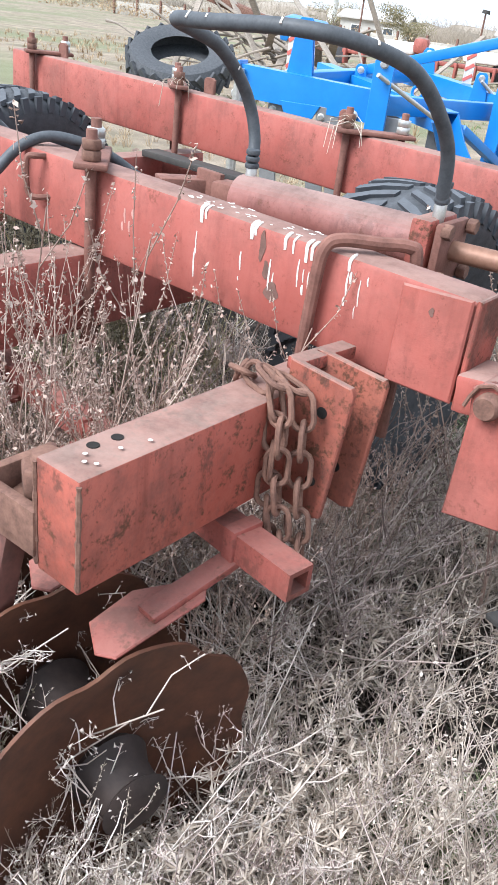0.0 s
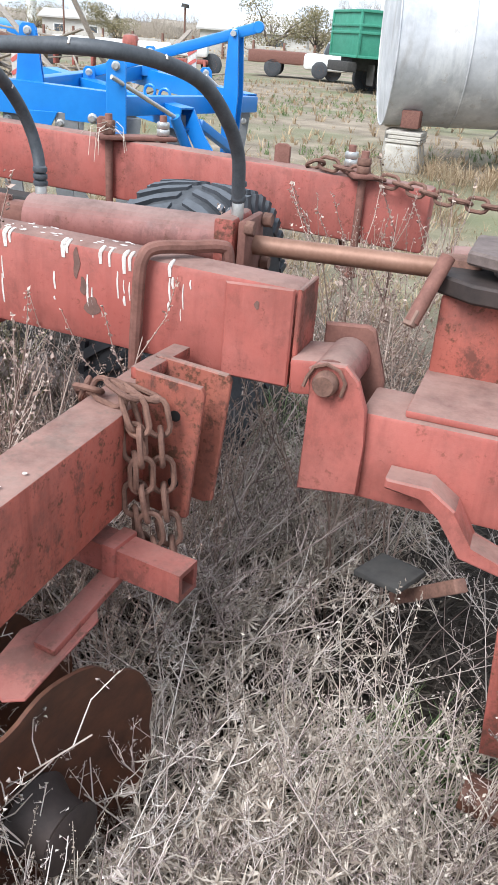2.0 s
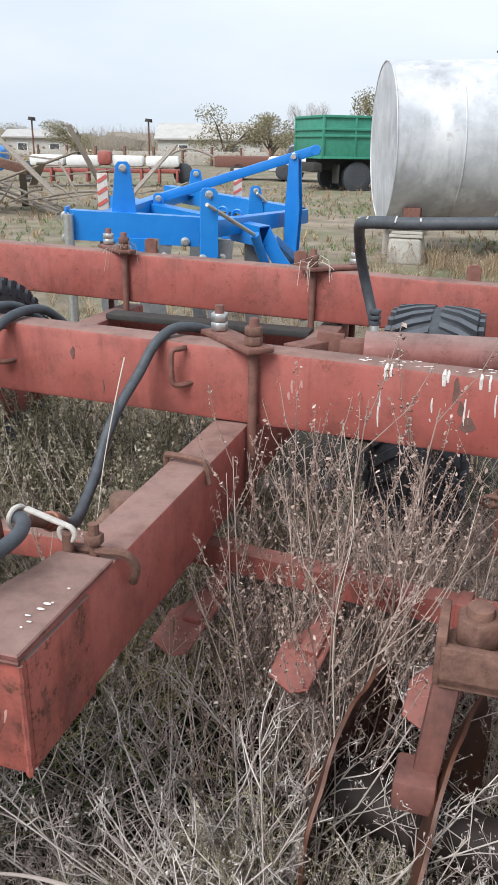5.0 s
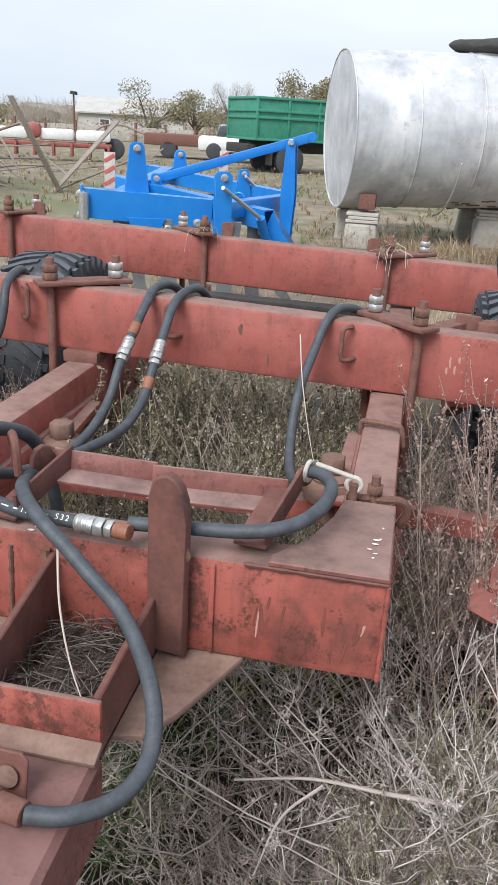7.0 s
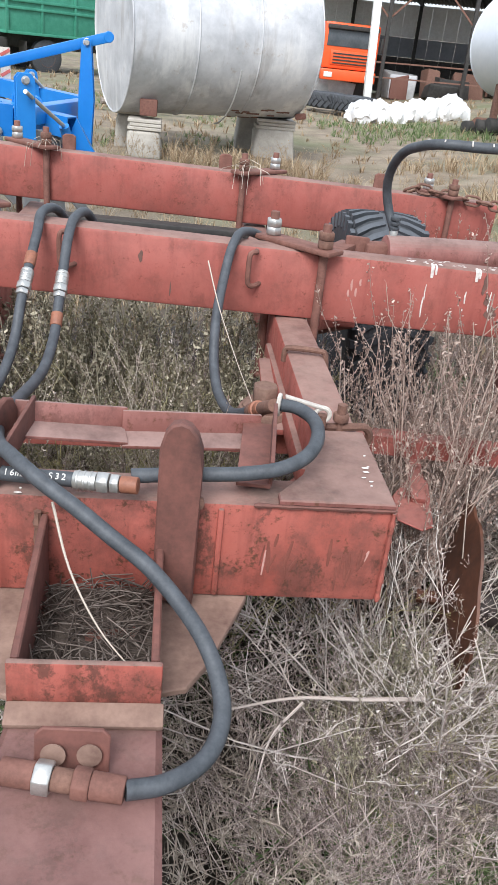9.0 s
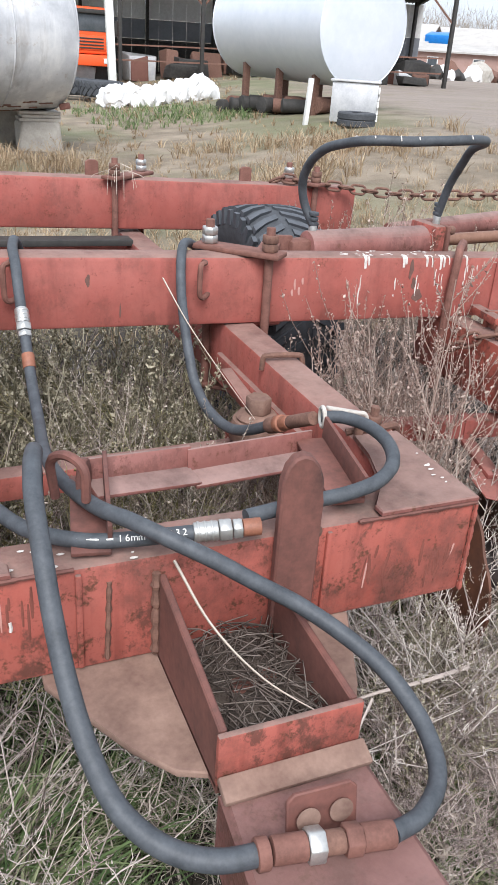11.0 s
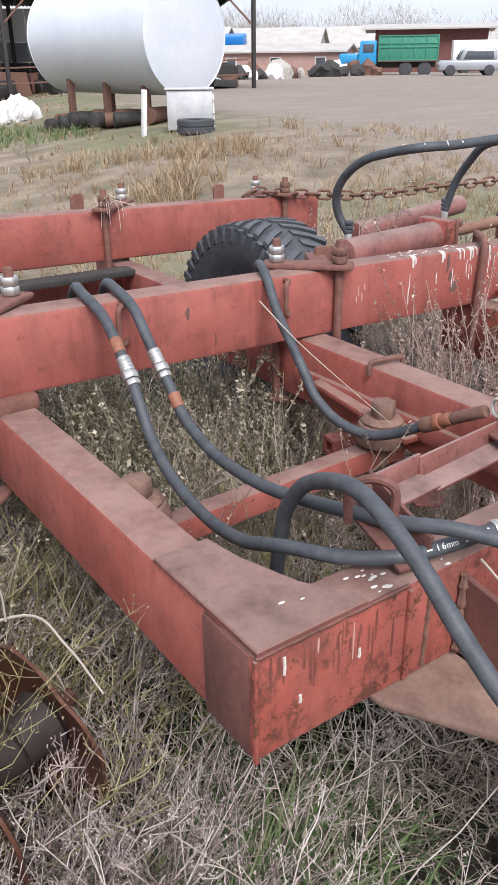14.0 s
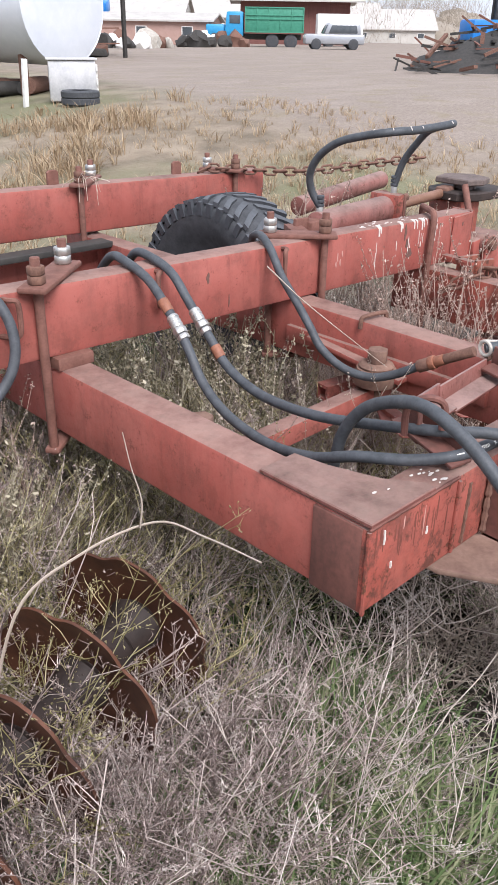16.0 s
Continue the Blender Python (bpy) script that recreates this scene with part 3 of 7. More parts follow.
# angle irons between the side beams
bm = bar((-0.552, -0.715, 0.815), (-0.39, -0.675, 0.795), 0.006, 0.040, 0.001, (0, 0.1, 1))
bar((-0.55, -0.735, 0.799), (-0.388, -0.697, 0.777), 0.042, 0.006, 0.001, (0, -0.2, 1), bm)
part("angle_iron", bm, DULL_CYL, harrow, "rust-brown angle iron")
bm = bar((-0.395, -0.680, 0.792), (-0.175, -0.652, 0.785), 0.006, 0.040, 0.001, (0, 0.1, 1))
bar((-0.395, -0.700, 0.773), (-0.175, -0.674, 0.767), 0.042, 0.006, 0.001, (0, -0.2, 1), bm)
part("angle_iron", bm, DULL_CYL, harrow, "rust-brown angle iron")
for a, b in (((-0.20, -0.83, 0.775), (-0.178, -0.655, 0.79)), ((-0.575, -0.85, 0.772), (-0.548, -0.70, 0.80))):
    bm = bar(a, b, 0.05, 0.006, 0.001)
    bar((a[0] + 0.024, a[1], a[2] + 0.02), (b[0] + 0.024, b[1], b[2] + 0.02), 0.006, 0.04, 0.001, (0, 0, 1), bm)
    part("angle_bracket", bm, GRIMY, harrow)
part("tie_bar", bar((-0.78, -0.335, 0.60), (-0.06, -0.315, 0.60), 0.045, 0.05, 0.004), RED, harrow)
part("wheel_axle", rod((-0.72, 0.70, 0.31), (0.06, 0.70, 0.31), 0.04, seg=16), DUSTY, harrow, "dusty grey round wheel axle")
part("rear_tie_bar", bar((-0.765, 0.90, 0.775), (-0.075, 0.90, 0.765), 0.07, 0.02, 0.003), DARK, harrow)
part("rear_cross_plate", bar((-0.765, 0.965, 0.70), (-0.075, 0.965, 0.70), 0.012, 0.10, 0.003), RED, harrow)
for x in (-0.128, -0.712):
    s = 1 if x > MID else -1
    hub = part("pivot_bolt", hexnut(rod((x, -0.33, 0.58), (x, -0.33, 0.68), 0.017), (x, -0.33, 0.692), 0.027, 0.034), PIVOT, harrow, "large pivot bolt head")
    part("washer", turned([(0.043, 0), (0.045, 0.006), (0.04, 0.012), (0.034, 0.014)], Matrix.Translation((x, -0.33, 0.678)), 20), PIVOT, hub)
    part("pivot_boss", turned([(0.055, 0), (0.058, 0.02), (0.05, 0.042)], Matrix.Translation((x, -0.33, 0.636)), 20), PIVOT, harrow)
    part("pivot_strap", bar((x + 0.03 * s, -0.40, 0.655), (x + 0.04 * s, -0.08, 0.685), 0.06, 0.014, 0.003), RED, harrow)
    part("side_flange", bar((x + 0.045 * s, -0.62, 0.672), (x + 0.045 * s, 0.02, 0.672), 0.02, 0.045, 0.006), RED, harrow)
part("grab_handle", sweep(glide([(-0.084, -0.235, 0.745), (-0.083, -0.238, 0.772), (-0.070, -0.243, 0.778), (-0.012, -0.25, 0.777), (0.000, -0.252, 0.770), (0.006, -0.252, 0.735)], 4), 0.006, 8), RUST, harrow)
part("hose_strap", sweep(glide([(-0.08, -0.60, 0.766), (-0.02, -0.615, 0.776), (0.01, -0.61, 0.774), (0.022, -0.60, 0.75), (0.012, -0.59, 0.72)], 4), 0.007, 8), RUST, harrow)
part("strap_bolt", hexnut(rod((-0.035, -0.612, 0.765), (-0.035, -0.612, 0.815), 0.008, seg=10), (-0.035, -0.612, 0.785), 0.0145, 0.014), RUST, harrow)



# gang beams under the main beam's ends
def gang(flip):
    def p(x, y, z):
        return (2 * MID - x - 0.03 if flip else x, y, z + 0.02 if flip and z < 0.3 else z)
    def bx(lo, hi, bev, mat, name, parent, label=""):
        a, b = p(*lo), p(*hi)
        return part(name, box([min(u, v) for u, v in zip(a, b)], [max(u, v) for u, v in zip(a, b)], bev), mat, parent, label)
    beam = bx((0.540, -0.542, 0.592), (0.615, 0.12, 0.748), 0.004, RED_CHIP, "gang_beam", harrow, "stub box beam with chipped orange-red end")
    for x, y in ((0.562, -0.477), (0.565, -0.442)):
        part("bolt_hole", turned([(0.0078, 0), (0.0078, 0.0012)], Matrix.Translation(p(x, y, 0.748)), 16), HOLE, beam)
    weld_bead(p(0.540, -0.542, 0.60), p(0.540, -0.542, 0.742), 0.0035, beam)
    weld_bead(p(0.615, -0.542, 0.60), p(0.615, -0.542, 0.742), 0.0035, beam)
    # paired hitch plates, each drilled twice
    for k, (y, x1) in enumerate(((-0.142, 0.708), (-0.078, 0.722))):
        outline = [(0.600, 0.572), (x1 - 0.035, 0.560), (x1 - 0.020, 0.566), (x1, 0.772), (x1 - 0.005, 0.782), (0.600, 0.792)]
        plate = part("hitch_plate", slab([(p(u, 0, 0)[0], v) for u, v in outline], Matrix(((1, 0, 0, 0), (0, 0, -1, y), (0, 1, 0, 0), (0, 0, 0, 1))), 0.012, 0.002), PLATE, beam, "heavy drilled plate, edges rusted")
        for z in (0.732, 0.622):
            part("bolt_hole", turned([(0.0085, 0), (0.0085, 0.0012)], toward(p(0.665, y - 0.012, z), (0, -1, 0)), 16), HOLE, plate)
    part("top_strap", bar(p(0.600, -0.142, 0.778), p(0.612, -0.02, 0.778), 0.030, 0.020, 0.003), RED_WORN, beam)
    # scraper bar with its scraper blades, on one side of the frame only
    a, b = p(-0.12, -0.150, 0.548), p(0.748, -0.275, 0.548)
    way = (Vector(b) - Vector(a)).normalized()
    scraper = None if flip else part("scraper_bar", hollow_bar(a, b, 0.045, 0.045), SCRAPER, harrow, "red square tube with an open end")
    for k in () if flip else (0.02, 0.25, 0.48, 0.64):
        c = Vector(a) + way * (0.12 + k)
        c.z = 0.53
        part("collar", bar(c + way * -0.012 + Vector((0, 0, 0.018)), c + way * 0.012 + Vector((0, 0, 0.018)), 0.056, 0.058, 0.003), SCRAPER, scraper)
        tip = c + Vector((way.x * -0.02, -0.165, -0.035))
        part("scraper_arm", bar(c + Vector((0, 0, -0.005)), tip, 0.035, 0.012, 0.002), SCRAPER, scraper)
        m = frame_of(c.lerp(tip, 0.45), tip + (tip - c) * 0.35)
        part("scraper_blade", slab([(-0.09, 0.0), (0.0, -0.055), (0.075, -0.05), (0.10, 0.0), (0.085, 0.025), (-0.06, 0.03)], m @ Matrix.Translation((0, 0, -0.012)), 0.006), SCRAPER, scraper)
    # discs on their axle
    if flip:
        first, step, count, R = Vector((-0.942, -0.403, 0.378)), Vector((-0.157, -0.046, -0.020)), 5, 0.184
    else:
        first, step, count, R = Vector((0.622, -0.496, 0.284)), Vector((-0.163, 0.034, 0.0)), 3, 0.222
    n = (step if flip else -step).normalized()
    axle = part("axle", rod(first - step * 0.3, first + step * (count - 0.7), 0.016, seg=8), DISC, harrow)
    for i in range(count):
        at = first + step * i
        bm = bmesh.new()
        seg, rings = 72, 7
        face = toward(at, n)
        loops = []
        for side in (0.0, -0.006):
            for q in range(rings + 1):
                f = q / rings
                loop = []
                for j in range(seg):
                    t = 2 * math.pi * j / seg
                    notch = (0.5 + 0.5 * math.cos(7 * t + i)) ** 3 * 0.014
                    r = f * (R - (notch if f > 0.99 else notch * 0.5 if f > 0.8 else 0))
                    loop.append(bm.verts.new(face @ Vector((max(r, 0.012) * math.cos(t), max(r, 0.012) * math.sin(t), 0.19 * R * f * f + side))))
                loops.append(loop)
        order = loops[:rings + 1] + loops[rings + 1:][::-1]
        for u, v in zip(order, order[1:]):
            for j in range(seg):
                bm.faces.new((u[j], u[(j + 1) % seg], v[(j + 1) % seg], v[j]))
        part("disc", bm, DISC, axle, "scalloped dished steel disc, rust brown")
        if i == 0:
            part("spool", turned([(0.050, 0.004), (0.058, 0.015), (0.046, 0.04), (0.042, 0.075), (0.05, 0.082), (0.03, 0.09)], toward(at, n), 24), SPOOL, axle)
        if i < count - 1:
            k = step.length / 0.22
            prof = [(0.052, 0.008), (0.060, 0.02), (0.048, 0.05), (0.044, 0.11), (0.048, 0.17), (0.060, 0.20), (0.052, 0.212)]
            part("spool", turned([(r, h * k) for r, h in prof], toward(at, step), 24), SPOOL, axle, "dark greasy cast spool")
        part("hub", hexnut(turned([(0.050, 0.0), (0.048, 0.016), (0.030, 0.026)], toward(at, n), 20), at + n * 0.030, 0.03, 0.02, n), SPOOL, axle)
    if flip:
        return
    # bearing hanger beside the beam's end
    bx((0.448, -0.548, 0.610), (0.542, -0.532, 0.675), 0.003, RUST, "hanger_plate", beam)
    bx((0.448, -0.548, 0.612), (0.540, -0.43, 0.628), 0.003, RUST, "hanger_plate", beam)
    bx((0.440, -0.545, 0.612), (0.455, -0.44, 0.69), 0.003, RUST, "hanger_plate", beam)
    nut = part("hanger_nut", hexnut(rod(p(0.495, -0.49, 0.62), p(0.495, -0.49, 0.715), 0.02, seg=12, bev=0.004), p(0.495, -0.49, 0.660), 0.034, 0.040), RUST, beam, "large rusty nut")
    part("washer", turned([(0.046, 0), (0.046, 0.008), (0.04, 0.012)], Matrix.Translation(p(0.495, -0.49, 0.645)), 20), RUST, nut)
    part("hanger_column", bar(p(0.462, -0.520, 0.62), p(0.446, -0.545, 0.46), 0.038, 0.038, 0.005, (0, 1, 0)), GRIMY, beam)
    part("bearing_housing", box((-0.031, -0.034, -0.026), (0.031, 0.034, 0.026), 0.007, Matrix.Translation(p(0.434, -0.560, 0.447))), GRIMY, beam)


gang(False)
gang(True)

# hinge and wing section past the main beam's end
wing = part("wing_beam", box((0.905, -0.03, 0.60), (2.1, 0.085, 0.745), 0.008), RED, harrow, "hinged outer wing beam")
hp = [(0.826, 0.600), (0.921, 0.612), (0.920, 0.700), (0.917, 0.753), (0.900, 0.795), (0.880, 0.815), (0.840, 0.812), (0.824, 0.800), (0.830, 0.760)]
cp = [(0.800, 0.700), (0.905, 0.690), (0.905, 0.752), (0.880, 0.830), (0.868, 0.836), (0.800, 0.830)]
part("hinge_plate", slab(hp, Matrix(((1, 0, 0, 0), (0, 0, -1, -0.032), (0, 1, 0, 0), (0, 0, 0, 1))), 0.014, 0.003), RED, wing, "tapered hinge plate")
part("hinge_plate", slab(cp, Matrix(((1, 0, 0, 0.01), (0, 0, -1, 0.10), (0, 1, 0, 0), (0, 0, 0, 1))), 0.014, 0.003), RUST_RED, wing)
part("hinge_tube", rod((0.856, -0.03, 0.782), (0.856, 0.086, 0.782), 0.034, seg=24, bev=0.004), RED_DULL, wing)
part("hinge_lug", bar((0.79, 0.028, 0.772), (0.856, 0.028, 0.780), 0.100, 0.058, 0.008), RED, main)
part("hinge_pin", turned([(0.019, 0), (0.019, 0.012), (0.015, 0.020)], toward((0.854, -0.046, 0.785), (0, -1, 0)), 16), RUST, wing)
pin = [(0.854 + 0.029 * math.cos(t), -0.050, 0.785 + 0.029 * math.sin(t)) for t in (-0.6, 0.2, 0.9, 1.6, 2.3, 3.0)]
part("split_pin", sweep(pin + [(0.822, -0.055, 0.775)], 0.003, 6), RUST, wing)
strap = [(0.965, 0.672), (1.03, 0.672), (1.07, 0.645), (1.10, 0.59), (1.20, 0.56), (1.20, 0.545), (1.085, 0.57), (1.05, 0.63), (1.02, 0.655), (0.965, 0.656)]
part("wing_strap", slab(strap, Matrix(((1, 0, 0, 0), (0, 0, -1, -0.032), (0, 1, 0, 0), (0, 0, 0, 1))), 0.05, 0.003), RED, wing)
turret = part("turret_post", box((0.972, 0.16, 0.745), (1.10, 0.30, 0.886), 0.006), RED_CHIP, harrow, "upright post, paint worn to rust")
part("turret_foot", box((0.97, -0.02, 0.745), (1.2, 0.32, 0.757), 0.003), RED, turret)
part("turret_plate", slab([(0.95, 0.17), (1.02, 0.12), (1.20, 0.10), (1.24, 0.20), (1.20, 0.34), (1.02, 0.34), (0.95, 0.28)], Matrix.Translation((0, 0, 0.886)), 0.03, 0.004), SPOOL, turret)
part("turret_plate", slab([(1.0, 0.16), (1.06, 0.13), (1.13, 0.15), (1.16, 0.24), (1.09, 0.32), (1.0, 0.30)], Matrix.Translation((0, 0, 0.936)), 0.022, 0.004), DUSTY, turret)
part("turret_spacer", rod((1.08, 0.22, 0.914), (1.08, 0.22, 0.938), 0.04), DUSTY, turret)
part("latch_pin", rod((0.940, 0.10, 0.850), (0.972, 0.155, 0.945), 0.012), RUST_RED, turret)
part("latch_tag", bar((0.938, 0.094, 0.846), (0.945, 0.106, 0.868), 0.017, 0.015, 0.002), TAN_DUST, turret, "dusty clip on the latch pin")
for x in (1.24, 1.46, 1.68):
    n = Vector((1, 0.2, 0)).normalized()
    prof = [(0.012, 0.0), (0.09, 0.006), (0.17, 0.018), (0.24, 0.037), (0.28, 0.054), (0.28, 0.048), (0.24, 0.031), (0.17, 0.012), (0.09, 0.0), (0.012, -0.006)]
    part("disc", turned(prof, toward((x, -0.16 - 0.2 * (x - 1.05), 0.24), n), 48), DISC, wing, "dished steel disc, rust brown")
part("axle", rod((1.17, -0.18, 0.24), (1.9, -0.33, 0.24), 0.03, seg=10), DISC, wing)
part("wing_plate", bar((0.955, -0.04, 0.495), (1.03, -0.075, 0.505), 0.075, 0.010, 0.002), DARK, wing)
part("wing_plate", bar((1.20, -0.13, 0.52), (1.22, -0.13, 0.28), 0.08, 0.014, 0.003, (0, 1, 0)), RED_WORN, wing, "rusty orange-red hanger plate")
part("wing_bar", bar((1.0, 0.02, 0.40), (1.10, -0.10, 0.54), 0.022, 0.022, 0.003), RUST, wing)

# folding cylinder behind the main beam
cyl = part("hydraulic_cylinder", rod((0.205, 0.185, 0.898), (0.585, 0.215, 0.900), 0.044, seg=32, bev=0.004), DULL_CYL, harrow, "dusty red hydraulic cylinder")
part("cylinder_head", bar((0.575, 0.2145, 0.900), (0.612, 0.2175, 0.900), 0.115, 0.105, 0.008), RED_WORN, cyl)
part("gland_flange", bar((0.618, 0.218, 0.900), (0.634, 0.219, 0.900), 0.110, 0.10, 0.006), RUST_RED, cyl)
part("piston_rod", rod((0.63, 0.2185, 0.902), (0.97, 0.245, 0.906), 0.017, seg=20), plain("rusted_rod", (0.19, 0.095, 0.06), (0.31, 0.175, 0.125), 25.0, 0.55, 0.3), cyl, "rust-orange piston rod")
part("rod_eye", bar((0.955, 0.244, 0.906), (1.02, 0.249, 0.907), 0.05, 0.045, 0.008), RUST, cyl)
part("cylinder_eye", bar((0.15, 0.181, 0.897), (0.215, 0.186, 0.898), 0.05, 0.05, 0.01), RUST_RED, cyl)
for y in (-0.045, 0.045):
    for z in (-0.038, 0.038):
        part("tie_bolt", hexnut(bmesh.new(), (0.632, 0.219 + y, 0.900 + z), 0.013, 0.016, (1, 0.07, 0)), RUST, cyl)
part("cylinder_bracket", bar((0.10, 0.18, 0.90), (0.16, 0.182, 0.897), 0.014, 0.07, 0.003), RUST_RED, harrow)
part("cylinder_bracket", bar((0.06, 0.11, 0.885), (0.12, 0.21, 0.885), 0.05, 0.06, 0.003), RUST_RED, harrow)
# second cylinder, level with the first and farther back
part("rear_cylinder", rod((0.90, 0.90, 0.77), (1.6, 1.0, 0.80), 0.04, seg=24, bev=0.004), DULL_CYL, harrow)


# lugged transport wheels
def wheel(x):
    c = Vector((x, 0.70, 0.538))
    prof = [(0.20, -0.085), (0.235, -0.105), (0.30, -0.122), (0.335, -0.115), (0.352, -0.100), (0.362, -0.06), (0.366, 0.0), (0.362, 0.06), (0.352, 0.100), (0.335, 0.115), (0.30, 0.122), (0.235, 0.105), (0.20, 0.085)]
    w = part("wheel", turned([(0.19, -0.07), (0.19, 0.07), (0.05, 0.05), (0.05, -0.02)], toward(c, (1, 0, 0)), 32), WHITE, harrow)
    bm = turned(prof, toward(c, (1, 0, 0)), 56)
    tyre = part("tyre", bm, TYRE, w, "black tyre with chunky dusty tread")
    # tread: bent lugs and shoulder blocks, one mesh a side, set round the tyre
    for s in (-1, 1):
        lug = bmesh.new()
        for a, b, y0, y1 in ((0.0, 0.045, 0.012, 0.062), (0.045, 0.10, 0.062, 0.108)):
            pts = []
            for u, yy in ((a, y0), (a + 0.042, y0), (b + 0.042, y1), (b, y1)):
                pts.append((u * 1.6, 0.362 - 0.10 * max(0, yy - 0.055), yy * s))
            lo = [lug.verts.new((yy, (rr - 0.006) * math.cos(tt), (rr - 0.006) * math.sin(tt))) for tt, rr, yy in pts]
            hi = [lug.verts.new((yy * 0.985, (rr + 0.010) * math.cos(tt), (rr + 0.010) * math.sin(tt))) for tt, rr, yy in pts]
            lug.faces.new(hi)
            for j in range(4):
                lug.faces.new((lo[j], lo[(j + 1) % 4], hi[(j + 1) % 4], hi[j]))
        first = part("tread_lug", lug, TYRE_DUSTY, w)
        block = part("shoulder_block", put_box(bmesh.new(), Matrix.Translation((0.117 * s, 0.335, 0)), (0.014, 0.045, 0.022)), TYRE_DUSTY, w)
        for src in (first, block):
            for k in range(42):
                ob = src if k == 0 else src.copy()
                if k:
                    scene.collection.objects.link(ob)
                ob.matrix_basis = Matrix.Translation(c) @ Matrix.Rotation(2 * math.pi * k / 42 + (math.pi / 42 if s > 0 else 0), 4, "X")
    part("wheel_arm", bar((x - 0.17, 0.70, 0.545), (x - 0.17, 0.25, 0.72), 0.05, 0.09, 0.006), RED, harrow)


TYRE_DUSTY = painted("dusty_tread", (0.040, 0.046, 0.055), (0.062, 0.068, 0.078), dust=0.55, rust=0.0, worn=-0.4, rough=0.7, dust_col=(0.115, 0.125, 0.14))
wheel(0.32)
wheel(2 * MID - 0.32)


# ---- hoses and chains ----
def fitting(name, a, b, r, mat, parent, label=""):
    return part(name, rod(a, b, r, seg=14, bev=0.0015), mat, parent, label)


def hose(points, label, r=0.0106):
    path = glide(points, 8)
    h = thing("hydraulic_hose", path[0], label, "hose", "hydraulic hoses on the harrow")
    part("tube", sweep(path, r, 12), RUBBER, h)
    return h, path


def couple(h, path, i, tones=("zinc",), back=False):
    """A crimped coupling on the hose at the step i of its line: ferrule, nut, and a painted or rusty sleeve."""
    at = path[i]
    d = (path[min(i + 2, len(path) - 1)] - path[max(i - 2, 0)]).normalized() * (-1 if back else 1)
    fitting("ferrule", at, at + d * 0.032, 0.0132, ZINC if "zinc" in tones else RUST, h, "ribbed crimped ferrule")
    for k in (0.004, 0.013, 0.022):
        fitting("ferrule_rib", at + d * k, at + d * (k + 0.004), 0.0143, ZINC if "zinc" in tones else RUST, h)
    part("coupling_nut", hexnut(bmesh.new(), at + d * 0.033, 0.0158, 0.016, d), ZINC, h)
    part("coupling_nut", hexnut(bmesh.new(), at + d * 0.051, 0.0142, 0.012, d), ZINC, h)
    if "orange" in tones:
        fitting("sleeve", at + d * 0.064, at + d * 0.088, 0.0118, ORANGE_RUST, h, "orange sleeve")


ORANGE_RUST = plain("orange_primer", (0.17, 0.065, 0.04), (0.33, 0.135, 0.078), 60.0, 0.6, 0.0, 0.3)

h1, p1 = hose([(-0.50, 0.22, 0.86), (-0.53, 0.12, 0.945), (-0.548, 0.03, 0.955), (-0.553, -0.05, 0.935), (-0.556, -0.11, 0.885), (-0.558, -0.185, 0.818), (-0.560, -0.25, 0.765), (-0.566, -0.36, 0.738), (-0.580, -0.52, 0.752), (-0.580, -0.67, 0.785), (-0.560, -0.80, 0.812), (-0.528, -0.865, 0.822), (-0.486, -0.905, 0.810), (-0.438, -0.930, 0.787), (-0.389, -0.954, 0.759), (-0.344, -0.977, 0.735), (-0.303, -1.019, 0.713), (-0.272, -1.062, 0.692), (-0.253, -1.103, 0.668), (-0.249, -1.149, 0.648), (-0.268, -1.196, 0.640), (-0.31, -1.229, 0.640), (-0.352, -1.240, 0.642)],
              "black rubber hydraulic hose looping over the frame to the drawbar")
couple(h1, p1, 34, ("zinc",))
fitting("sleeve", p1[42], p1[45], 0.0122, ORANGE_RUST, h1, "orange rusted sleeve")
end = p1[-1]
for k, (a, b, r, m) in enumerate(((0.0, 0.036, 0.0145, RUST_RED), (0.036, 0.054, 0.0175, RUST_RED), (0.054, 0.076, 0.0125, RUST), (0.076, 0.094, 0.0185, ZINC), (0.094, 0.13, 0.0145, RUST_RED))):
    d = Vector((-0.476, -1.222, 0.648)) - end
    d.normalize()
    bm = hexnut(bmesh.new(), end + d * a, r, b - a, d) if k in (1, 3) else rod(end + d * a, end + d * b, r, seg=14, bev=0.002)
    part("pipe_coupling", bm, m, h1, "coupling joining two hoses")
h4, p4 = hose([(-0.484, -1.222, 0.648), (-0.535, -1.215, 0.650), (-0.578, -1.19, 0.655), (-0.612, -1.15, 0.672), (-0.630, -1.10, 0.700), (-0.640, -1.04, 0.742), (-0.644, -0.98, 0.790), (-0.644, -0.92, 0.838), (-0.642, -0.86, 0.870), (-0.634, -0.80, 0.882), (-0.624, -0.74, 0.868), (-0.616, -0.67, 0.830), (-0.610, -0.62, 0.765), (-0.607, -0.60, 0.690), (-0.60, -0.58, 0.62), (-0.58, -0.52, 0.57)],
              "black rubber hydraulic hose arching over the front beam", 0.0118)
fitting("ferrule", p4[2], p4[0], 0.0165, RUST_RED, h4, "rusty crimped ferrule")
